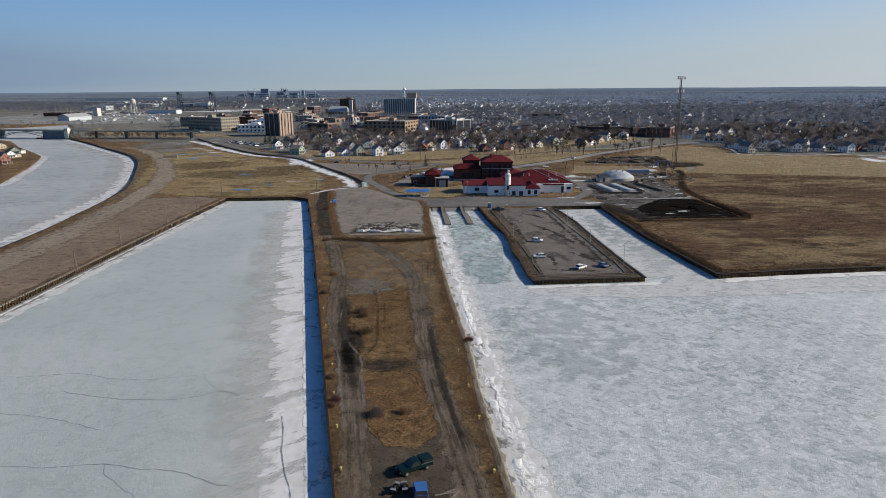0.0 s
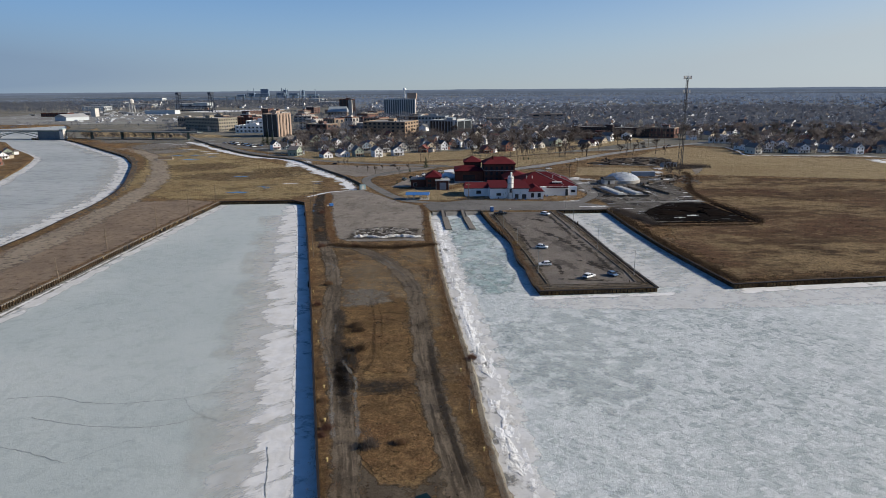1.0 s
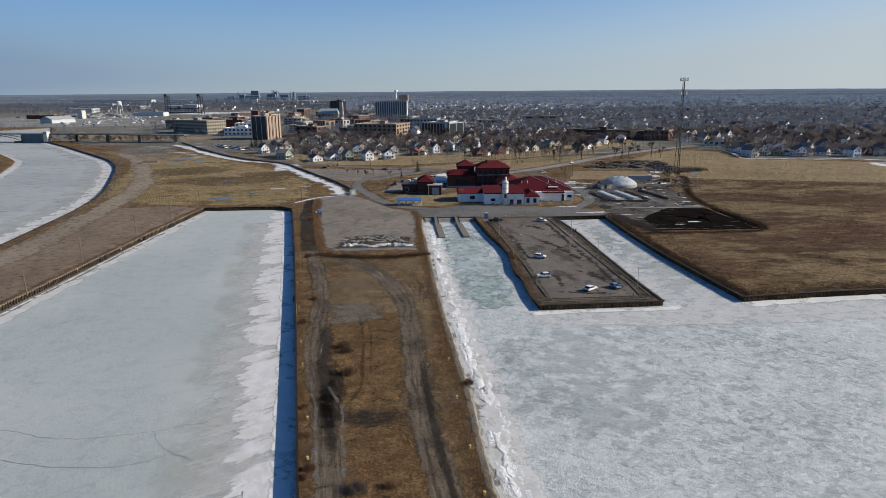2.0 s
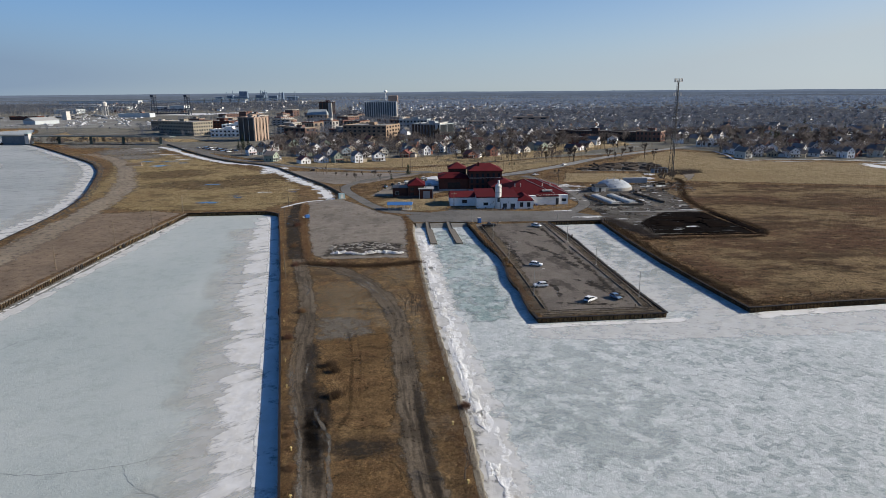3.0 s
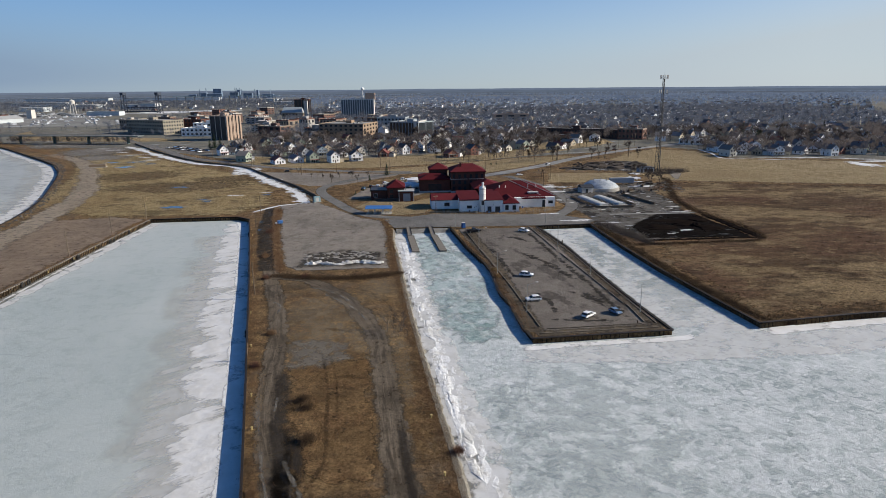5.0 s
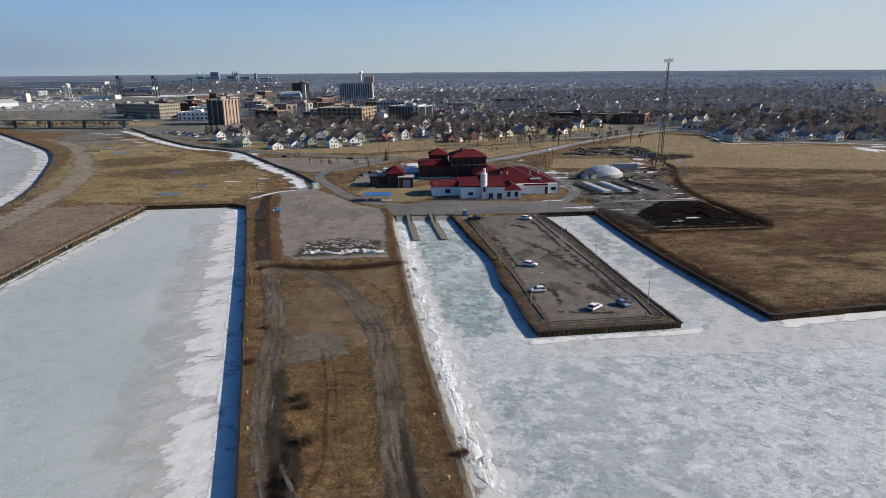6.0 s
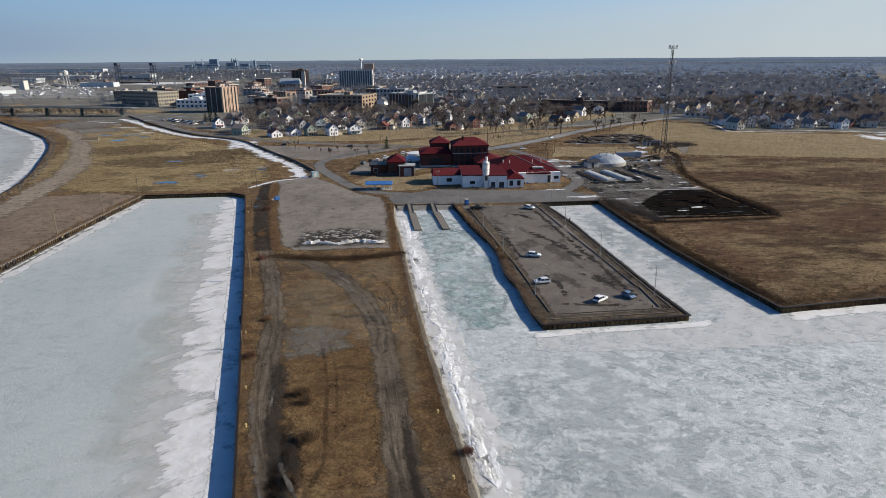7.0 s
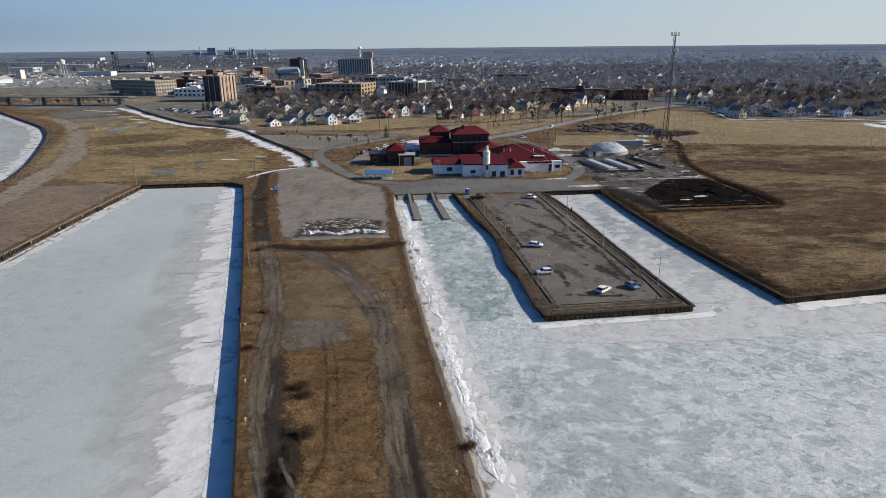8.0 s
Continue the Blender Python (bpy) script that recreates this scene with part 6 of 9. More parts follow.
tagged(part("bank", bm, dirt_surface("bank_soil", (0.29, 0.258, 0.21), (0.22, 0.193, 0.155), (0.13, 0.11, 0.087), patch=False)), "sandy slope from the grass down to the ice", "bank", kind="structure")
M_HEAP = plain("black_mulch_heap", (0.009, 0.007, 0.006), (0.016, 0.012, 0.010), 0.5, 0.95, bump=0.5)
M_HEAP.node_tree.nodes["Principled BSDF"].inputs["Specular IOR Level"].default_value = 0.0
lumps("mulch_berm", [(141.5 + up * 1.0, 270 + 2.2 * j, 2.0, 2.6, 0.3 + 0.2 * up) for j, up in enumerate([0.3, 0.8, 0.1, 0.6, 0.9, 0.4, 0.7, 0.2, 0.5, 0.9, 0.3, 0.6, 0.1, 0.8, 0.4, 0.6, 0.2, 0.7, 0.5])] + [(98 + 2.3 * j, 267.6 - 0.03 * j, 2.4, 1.0, 0.22 + 0.1 * (j % 3)) for j in range(19)], M_HEAP, "dark berm of soil round the mulch bed", "soil", seed=25)
lumps("mulch_heap", [(112, 288, 7, 4, 0.7), (124, 294, 6, 5, 1.0), (131, 284, 5, 4, 0.8), (118, 300, 5, 3, 0.5), (134, 300, 4, 4, 0.7), (127, 289, 2, 2, 1.2)], M_HEAP, "low heaps of black mulch", "mulch", seed=5)
rnd = random.Random(31)
lumps("yard_rubble", [(rnd.uniform(92, 140), rnd.uniform(322, 400), rnd.uniform(0.3, 1.4), rnd.uniform(0.3, 1.2), rnd.uniform(0.15, 0.6)) for _ in range(110)] + [(rnd.uniform(140, 166), rnd.uniform(370, 404), rnd.uniform(0.4, 1.6), rnd.uniform(0.3, 1.2), rnd.uniform(0.2, 0.8)) for _ in range(60)], plain("mixed_rubble", (0.07, 0.06, 0.05), (0.24, 0.21, 0.18), 0.5, 0.95, bump=0.5), "broken rubble and debris strewn over the work yard", "rubble", seed=12)
lumps("yard_snow", [(rnd.uniform(92, 142), rnd.uniform(316, 402), rnd.uniform(0.5, 2.2), rnd.uniform(0.3, 0.9), rnd.uniform(0.08, 0.2)) for _ in range(34)], M_SNOWHEAP, "thin remnants of snow in the work yard", "snow", seed=13)
lumps("river_rocks", [(x + rnd.uniform(0.6, 4.5), y + rnd.uniform(-2, 2), rnd.uniform(0.25, 0.8), rnd.uniform(0.25, 0.7), rnd.uniform(0.2, 0.5)) for x, y in spline(RIVER_RIGHT[4:11], 1.3)], plain("dark_river_rock", (0.06, 0.058, 0.055), (0.11, 0.10, 0.09), 1.0, 0.9, bump=0.4), "dark broken rocks along the river wall", "rocks", seed=15)
lumps("spoil_heap", [(138, 470, 7, 4, 2.0), (150, 478, 8, 4, 2.4), (160, 469, 6, 4, 1.8), (174, 476, 6, 4, 1.8), (128, 474, 5, 3, 1.2), (166, 484, 7, 3, 1.6), (180, 466, 5, 3, 1.4), (146, 486, 4, 3, 1.5), (157, 500, 7, 3, 1.2), (171, 503, 6, 3, 1.4), (184, 494, 5, 4, 1.6)] + [(rnd.uniform(130, 186), rnd.uniform(468, 506), rnd.uniform(0.6, 2.0), rnd.uniform(0.6, 1.6), rnd.uniform(0.4, 1.3)) for _ in range(60)], plain("dark_spoil", (0.05, 0.042, 0.035), (0.085, 0.07, 0.058), 0.5, 0.95, bump=0.5), "dark heaps of spoil beside the road", "soil", seed=6)

# ---- the waterworks ----


def wall_window(root, x, y, z, w, h, face="front", mat=None, frame_mat=None):
    """A window let into a wall, with its surround; the wall faces -y ("front"), +x ("right") or -x ("left")."""
    d = 0.06
    if face == "front":
        o = part("window", box(bmesh.new(), x - w / 2 - 0.1, x + w / 2 + 0.1, y - d, y + 0.1, z - 0.1, z + h + 0.1), frame_mat or M_TRIM, root)
        part("pane", box(bmesh.new(), x - w / 2, x + w / 2, y - d - 0.03, y + 0.1, z, z + h), mat or M_GLASS, o, "dark window pane")
    else:
        s = 1 if face == "right" else -1
        o = part("window", box(bmesh.new(), x - 0.1 if s > 0 else x - d, x + d if s > 0 else x + 0.1, y - w / 2 - 0.1, y + w / 2 + 0.1, z - 0.1, z + h + 0.1), frame_mat or M_TRIM, root)
        part("pane", box(bmesh.new(), x - 0.1 if s > 0 else x - d - 0.03, x + d + 0.03 if s > 0 else x + 0.1, y - w / 2, y + w / 2, z, z + h), mat or M_GLASS, o, "dark window pane")
    return o


works = thing("waterworks_hall", 0, 0, 0, -1.5, "long white block hall with dark red metal roofs", "building", "waterworks")
works.matrix_basis = pose(52, 345, 0, 0, 0, -1.5) @ Matrix.Translation((-52, -345, 0))
for nm, b in (("white_wing", (23.4, 36.0, 339.6, 354, 0, 4.4)), ("filter_wing", (36.0, 45.4, 332.2, 352, 0, 5.2)), ("pump_wing", (47.4, 55.6, 330.0, 352, 0, 5.4)), ("porch_block", (55.8, 63.0, 329.6, 342, 0, 4.0)), ("long_wing", (62.8, 77.4, 339.2, 370, 0, 4.6)), ("end_block", (77.6, 82.2, 340.0, 366, 0, 4.7)), ("link", (45.2, 47.6, 334.0, 350, 0, 4.2))):
    part("wall", box(bmesh.new(), *b), M_WHITEWALL, works, "white painted block wall")
part("roof", hip(bmesh.new(), 23.4, 36.4, 339.6, 352, 4.4, 6.6, 0.4, 0.22, 0.6), M_REDROOF2, works, "dark red hipped roof")
for x0, x1, y0, y1, z0, z1 in ((35.8, 45.8, 331.8, 352, 5.2, 6.4), (46.8, 56.0, 329.6, 352, 5.4, 6.8)):
    bm = bmesh.new()
    v = [bm.verts.new(p) for p in ((x0, y0, z0), (x1, y0, z0), (x1, y1, z1), (x0, y1, z1), (x0, y0, z0 + 0.3), (x1, y0, z0 + 0.3), (x1, y1, z1 + 0.3), (x0, y1, z1 + 0.3))]
    for f in ((3, 2, 1, 0), (4, 5, 6, 7), (0, 1, 5, 4), (1, 2, 6, 5), (2, 3, 7, 6), (3, 0, 4, 7)):
        bm.faces.new([v[k] for k in f])
    part("roof", bm, M_REDROOF, works, "dark red lean-to roof")
part("roof", hip(bmesh.new(), 55.8, 63.0, 329.6, 346, 4.0, 6.2, 0.4, 0.22, 4.0), M_REDROOF, works, "small red hipped roof")
part("roof", hip(bmesh.new(), 49.5, 82.4, 342.4, 372, 4.8, 10.4, 0.6, 0.3, 13.0), M_REDROOF, works, "great dark red hipped roof")
part("roof", hip(bmesh.new(), 47, 62, 368, 388, 5.0, 8.4, 0.4, 0.25), M_REDROOF2, works, "faded red roof behind")
part("wall", box(bmesh.new(), 47, 62, 368, 388, 0, 5.0), M_BRICK, works, "dark brick wall")
for (ax, ay, az), (bx, by, bz) in (((63, 357, 10.5), (76, 343, 5.2)), ((69, 357, 10.5), (81, 370, 5.2)), ((69, 357, 10.45), (82.6, 342.4, 5.1))):
    part("ridge_flashing", rod(bmesh.new(), (ax, ay, az), (bx, by, bz), 0.12, 0.12, 5), M_TRIM, works, "pale ridge flashing")
part("awning", box(bmesh.new(), 66, 77.2, 337.8, 340, 4.3, 4.8), M_REDROOF, works, "red awning over the long wall")
for x in (60, 57, 71, 75):
    part("roof_vent", rod(bmesh.new(), (x, 350, 6), (x, 350, 9.2), 0.22, 0.22, 7), M_TRIM, works)
part("louvre", box(bmesh.new(), 70, 75, 343.6, 345.6, 6.0, 6.6), M_TRIM, works, "pale roof louvre")
wall_window(works, 30.6, 339.6, 1.4, 2.4, 1.6)
wall_window(works, 40.4, 332.2, 1.5, 2.2, 1.3)
wall_window(works, 57.4, 329.6, 0.9, 1.5, 2.2)
wall_window(works, 60.8, 329.6, 0.9, 1.5, 2.2)
wall_window(works, 80.2, 340.0, 1.6, 2.2, 1.3)
for x, w, h in ((49.4, 1.8, 2.6), (53.2, 2.2, 2.5), (46.5, 1.4, 2.5)):
    part("door", box(bmesh.new(), x - w / 2, x + w / 2, 329.9 if x > 47.4 else 333.9, 334.2, 0.05, h), M_DARKSTEEL, works, "dark open doorway")
part("door", box(bmesh.new(), 76.0, 77.4, 339.1, 339.4, 0.05, 3.4), M_DARKSTEEL, works, "dark doorway")
for x, z in ((42.6, 2.4), (43.6, 3.0), (50.8, 3.4), (44.4, 1.0)):
    part("pipe", rod(bmesh.new(), (x, 332.0 if x < 46 else 329.85, z - 0.8), (x + 0.5, 332.0 if x < 46 else 329.85, z + 0.3), 0.09, 0.09, 6), M_STEEL, works)

silo = thing("silo", 45.9, 331.4, 0, 0, "white steel lime silo beside the hall", "silo")
part("drum", rod(bmesh.new(), (0, 0, 3.0), (0, 0, 11.2), 1.5, 1.5, 24), M_SILO, silo)
part("skirt", rod(bmesh.new(), (0, 0, 0), (0, 0, 3.05), 1.42, 1.42, 20), M_SILO, silo)
part("roof", rod(bmesh.new(), (0, 0, 11.2), (0, 0, 11.9), 1.5, 0.7, 24), M_SILO, silo)
part("filter_drum", rod(bmesh.new(), (0.2, 0, 11.8), (0.2, 0, 13.6), 0.55, 0.5, 14), M_SILO, silo)
part("hatch", box(bmesh.new(), -0.6, 0.5, -1.65, -1.5, 3.4, 5.4), M_DARKSTEEL, silo, "dark hatch")
for k in range(4):
    t = k * math.pi / 2 + 0.7
    part("leg", rod(bmesh.new(), (1.4 * math.cos(t), 1.4 * math.sin(t), 0), (1.4 * math.cos(t), 1.4 * math.sin(t), 3.4), 0.12, 0.12, 6), M_STEEL, silo)
for z in (5.5, 8.0, 10.5):
    part("band", rod(bmesh.new(), (0, 0, z), (0, 0, z + 0.12), 1.6, 1.6, 24), M_STEEL, silo)
part("ladder", box(bmesh.new(), 1.5, 1.62, -0.25, 0.25, 1.0, 12.2), M_STEEL, silo)
for k in range(7):
    t = k * math.tau / 7
    part("rail_post", rod(bmesh.new(), (1.35 * math.cos(t), 1.35 * math.sin(t), 11.2), (1.35 * math.cos(t), 1.35 * math.sin(t), 12.3), 0.04, 0.04, 4), M_STEEL, silo)


def brick_block(name, x0, x1, y0, y1, h, ridge, label, floors, bays, roofmat=None, inset=None, right=True, over=0.6):
    root = thing(name, x0, y0, 0, -2.0, label, "building", "waterworks")
    w, d = x1 - x0, y1 - y0
    part("wall", box(bmesh.new(), 0, w, 0, d, 0, h), M_BRICK, root, "dark red brick wall")
    part("roof", hip(bmesh.new(), 0, w, 0, d, h, ridge, over, 0.35, inset), roofmat or M_REDROOF2, root, "red hipped roof")
    part("cornice", box(bmesh.new(), -0.25, w + 0.25, -0.25, d + 0.25, h - 0.75, h - 0.36), M_BRICK, root)
    part("plinth", box(bmesh.new(), -0.12, w + 0.12, -0.12, d + 0.12, 0, 0.9), M_TRIM, root, "pale stone plinth")
    for f in range(floors):
        for b in range(bays):
            wall_window(root, w * (b + 0.5) / bays, 0, 1.3 + f * (h - 1.6) / floors, w / bays * 0.42, (h - 1.6) / floors * 0.6, frame_mat=M_BRICK)
        if right:
            for b in range(max(2, bays // 2)):
                wall_window(root, w, d * (b + 0.5) / max(2, bays // 2), 1.3 + f * (h - 1.6) / floors, 1.3, (h - 1.6) / floors * 0.6, "right", frame_mat=M_BRICK)
    return root


big = brick_block("pump_house", 37.6, 56.0, 386.5, 404, 11.4, 14.8, "tall dark brick pump house with a red hipped roof", 3, 6, inset=6.5)
part("band_course", box(bmesh.new(), -0.15, 18.55, -0.15, 17.6, 7.2, 7.45), M_TRIM, big, "pale stone band")
part("chimney", box(bmesh.new(), 5.0, 6.0, 5.0, 6.0, 12, 15.6), M_BRICK, big)
brick_block("stair_house", 27.0, 37.0, 400, 411, 11.2, 14.4, "brick stair house with a red hipped roof", 2, 4)
brick_block("boiler_house", 20.6, 37.4, 389, 400, 7.2, 9.8, "low dark brick boiler house with a red roof", 1, 1, M_REDROOF)
brick_block("coal_house", 22.0, 37.0, 413, 420, 6.0, 7.2, "low brick house with a bright red roof", 1, 1)
brick_block("chemical_house", 3.0, 11.4, 367.5, 381, 6.6, 9.6, "brick house with a dark red hipped roof", 2, 2, M_REDROOF)
flat = thing("meter_house", -5.4, 371, 0, -2, "low flat-roofed dark brick house", "building", "waterworks")
part("wall", box(bmesh.new(), 0, 8.2, 0, 10, 0, 4.6), M_BRICK, flat)
part("roof", box(bmesh.new(), -0.3, 8.5, -0.3, 10.3, 4.6, 4.95), M_DARKSTEEL, flat, "flat dark roof")
wall_window(flat, 2.4, 0, 1.2, 1.8, 1.8)
part("dock_wall", box(bmesh.new(), 2.4, 16.5, -5.2, -4.8, 0, 1.3), M_DARKSTEEL, flat, "low dark loading wall")
garage = thing("garage", 8.6, 363.6, 0, -3, "tall red shed with a pale roller door", "shed", "waterworks")
part("wall", box(bmesh.new(), 0, 7.4, 0, 7, 0, 5.0), M_BRICK, garage)
bm = bmesh.new()
prism(bm, [(-0.4, -0.5), (7.8, -0.5), (7.8, 7.5), (-0.4, 7.5)], 5.0, 5.35)
part("roof", bm, M_GREYROOF, garage, "pale grey roof")
part("roller_door", box(bmesh.new(), 2.2, 5.8, -0.08, 0.1, 0.1, 4.0), M_TRAILER, garage, "blue-grey roller door")
for x in (0.15, 7.25):
    part("corner_trim", box(bmesh.new(), x - 0.15, x + 0.15, -0.1, 0.2, 0, 5.0), M_TRIM, garage)
part("vent", rod(bmesh.new(), (3.5, 3.5, 5.3), (3.5, 3.5, 6.4), 0.25, 0.25, 8), M_STEEL, garage)

pav = thing("pavilion", -1.4, 334.2, 0, -6, "open picnic pavilion with a bright blue roof", "pavilion")
part("roof", hip(bmesh.new(), -5.6, 5.6, -2.6, 2.6, 2.7, 3.7, 0.4, 0.18, 0.0), M_BLUEROOF, pav, "bright blue metal roof")
for x in (-5.2, -1.8, 1.8, 5.2):
    for y in (-2.3, 2.3):
        part("post", box(bmesh.new(), x - 0.12, x + 0.12, y - 0.12, y + 0.12, 0, 2.7), M_TRIM, pav, "pale post")
part("slab", box(bmesh.new(), -5.8, 5.8, -2.8, 2.8, 0.0, 0.12), M_CONCRETE, pav)
for x in (-3.5, 0, 3.5):
    tb = thing("picnic_table", -1.4 + x, 334.2 - 0.105 * x, 0.12, -6, "weathered wooden picnic table under the pavilion", "table", "picnic tables")
    part("tabletop", box(bmesh.new(), -0.9, 0.9, -0.38, 0.38, 0.7, 0.76), M_DECK, tb)
    for s in (-0.75, 0.75):
        part("bench", box(bmesh.new(), -0.9, 0.9, s - 0.13, s + 0.13, 0.42, 0.46), M_DECK, tb)
    for s in (-0.6, 0.6):
        part("leg", box(bmesh.new(), s - 0.05, s + 0.05, -0.75, 0.75, 0.0, 0.44), M_DECK, tb)

fence = thing("wire_fence", 0, 0, 0, 0, "low wire fence on grey posts before the waterworks", "fence")
FENCE = [(14, 331.5), (22, 328.5), (34, 326.8), (48, 325.4), (62, 325.2), (74, 327), (80, 332)]
fence_post = mesh_of("post", rod(bmesh.new(), (0, 0, -0.2), (0, 0, 1.35), 0.05, 0.05, 6), M_STEEL)
for x, y in spline(FENCE, 2.6):
    shared("post", fence_post, fence, pose(x, y, 0))
for z in (0.5, 0.9, 1.3):
    bm = bmesh.new()
    for p, q in zip(FENCE[:-1], FENCE[1:]):
        rod(bm, (*p, z), (*q, z), 0.02, 0.02, 4)
    part("wire", bm, M_STEEL, fence)
M_RUSTDRUM = plain("rusty_drum_steel", (0.16, 0.07, 0.035), (0.09, 0.045, 0.03), 2.0, 0.8)
for i, (x, y) in enumerate([(47.6, 328.6), (48.5, 328.3), (64.8, 337.2), (66.0, 337.0), (39.8, 330.6), (53.4, 328.2)]):
    drum = thing("steel_drum", x, y, 0, 0, "blue steel drum by the works wall" if i % 2 else "rusty steel drum by the works wall", "drum", "drums by the works")
    part("shell", rod(bmesh.new(), (0, 0, 0), (0, 0, 0.88), 0.3, 0.3, 12), M_BLUEPLASTIC if i % 2 else M_RUSTDRUM, drum)
    part("lid", rod(bmesh.new(), (0, 0, 0.87), (0, 0, 0.91), 0.28, 0.28, 12), M_DARKSTEEL, drum)
for x, y, tn in ((43.0, 329.8, 10), (60.4, 327.6, -8), (70.2, 336.6, 4), (28.4, 337.0, 20)):
    stack = thing("pallet_stack", x, y, 0, tn, "stack of grey wooden pallets by the works wall", "pallets", "pallet stacks")
    for j in range(4):
        part("pallet", box(bmesh.new(), -0.6, 0.6, -0.5, 0.5, 0.16 * j, 0.16 * j + 0.12), M_DECK, stack)

# ---- the work yard ----
dome = thing("dome_tank", 120.3, 385.5, 0, 8, "grey-white geodesic dome over a round tank", "dome")
part("tank_wall", rod(bmesh.new(), (0, 0, 0), (0, 0, 1.7), 10.4, 10.4, 32), M_CONCRETE, dome, "stained concrete tank wall")
bm = bmesh.new()
bmesh.ops.create_icosphere(bm, subdivisions=3, radius=1.0)
bmesh.ops.bisect_plane(bm, geom=bm.verts[:] + bm.edges[:] + bm.faces[:], plane_co=(0, 0, 0.34), plane_no=(0, 0, 1), clear_inner=True)
bmesh.ops.transform(bm, matrix=Matrix.Translation((0, 0, -0.6)) @ Matrix.Diagonal((10.7, 10.7, 6.2, 1)), verts=bm.verts)
shell = part("dome_shell", bm, M_DOME, dome, "faceted grey dome panels")
bm = bmesh.new()
bmesh.ops.create_icosphere(bm, subdivisions=2, radius=1.0)
for ed in list(bm.edges):
    p, q = [Matrix.Diagonal((10.75, 10.75, 6.25)) @ v.co + Vector((0, 0, -0.6)) for v in ed.verts]
    if min(p.z, q.z) > 1.3:
        rod(bm, p, q, 0.09, 0.09, 4)
bmesh.ops.delete(bm, geom=bm.verts[:42], context="VERTS")
part("dome_ribs", bm, M_TRIM, dome, "pale ribs between the panels")
for k in range(6):
    t = k * math.tau / 6
    part("roof_vent", rod(bmesh.new(), (4 * math.cos(t), 4 * math.sin(t), 4.8), (4 * math.cos(t), 4 * math.sin(t), 5.9), 0.25, 0.25, 6), M_STEEL, dome)
shed = thing("tank_shed", 109.5, 377.5, 0, 6, "small dark shed beside the domed tank", "shed")
part("wall", box(bmesh.new(), -3, 3.2, -2.5, 3, 0, 3.0), M_TRIM, shed)
part("roof", hip(bmesh.new(), -3, 3.2, -2.5, 3, 3.0, 4.2, 0.5, 0.2, 0.0), M_DARKSTEEL, shed, "dark pitched roof")
part("door", box(bmesh.new(), -1.0, 0.4, -2.56, -2.4, 0, 2.2), M_DARKSTEEL, shed)
M_COVER = plain("grey_white_membrane", (0.47, 0.475, 0.46), (0.31, 0.315, 0.30), 0.5, 0.75)
for x, y, tn in ((103.6, 348, 6.5), (112.6, 348.6, 7.5)):
    basin = thing("filter_basin", x, y, 0, tn, "long filter basin under a pale arched cover", "basin", "filter basins")
    bm = bmesh.new()
    for s in (-12.6, 12.6):
        for j in range(9):
            t = math.pi * j / 8
            bm.verts.new((2.2 * math.cos(t), s, 0.55 + 0.75 * math.sin(t)))
    bm.verts.ensure_lookup_table()
    for j in range(8):
        bm.faces.new([bm.verts[k] for k in (j, j + 1, j + 10, j + 9)])
    bm.faces.new(bm.verts[:9])
    bm.faces.new(bm.verts[9:][::-1])
    bmesh.ops.recalc_face_normals(bm, faces=bm.faces)
    part("cover", bm, M_COVER, basin, "pale arched membrane cover")
    part("curb", box(bmesh.new(), -2.6, 2.6, -13, 13, 0, 0.58, 0.05), M_CONCRETE, basin, "concrete curb")
for x, y, L, tn in ((98.6, 348, 28, 97), (118.4, 350, 26, 97.5), (106, 332, 24, -2), (128, 352, 30, 100)):
    w = thing("site_wall", x, y, 0, tn, "low dark concrete wall in the work yard", "wall", "yard walls")
    part("wall", box(bmesh.new(), -L / 2, L / 2, -0.25, 0.25, 0, 0.9, 0.04), M_WOODPOLE, w)
    part("coping", box(bmesh.new(), -L / 2 - 0.1, L / 2 + 0.1, -0.34, 0.34, 0.88, 1.02), M_TIMBER, w)
tr = thing("semi_trailer", 138.0, 399.6, 0, -2, "long grey semi-trailer parked behind the dome", "trailer")
part("box", box(bmesh.new(), -7.2, 6.8, -1.3, 1.3, 1.1, 4.0, 0.06), M_TRAILER, tr)
part("end_wall", box(bmesh.new(), 6.8, 6.9, -1.25, 1.25, 1.1, 3.95), M_WHITEWALL, tr, "white end wall")
for wx in (-5.5, -4.3, 4.8):
    for s in (-1.1, 1.1):
        part("wheel", rod(bmesh.new(), (wx, s - 0.15, 0.5), (wx, s + 0.15, 0.5), 0.5, 0.5, 12), M_RUBBER, tr)
for i, (x, y, L, tn) in enumerate([(150, 400, 5, 20), (153, 396, 4, -30), (147, 392, 4.5, 60), (156, 404, 4, 10), (128, 372, 5, 80), (134, 376, 4, 30), (147, 376, 3.5, 15)]):
    t = thing("timber_stack", x, y, 0, tn, "stack of dark weathered timbers in the yard", "timber", "timber stacks")
    for r in range(3):
        for c in range(4 - r):
            part("beam", box(bmesh.new(), -L / 2, L / 2, (c - (3 - r) / 2) * 0.5 - 0.22, (c - (3 - r) / 2) * 0.5 + 0.22, r * 0.45, r * 0.45 + 0.43), M_TIMBER if (r + c) % 3 else M_DECK, t)

# ---- the radio mast ----
mast = thing("radio_mast", 182.0, 451.0, 0, 15, "tall grey lattice radio mast with antenna platforms", "mast")
H, R0, R1 = 61.5, 2.1, 0.75
corner = [(math.cos(t), math.sin(t)) for t in (0.3, 0.3 + math.tau / 3, 0.3 + 2 * math.tau / 3)]


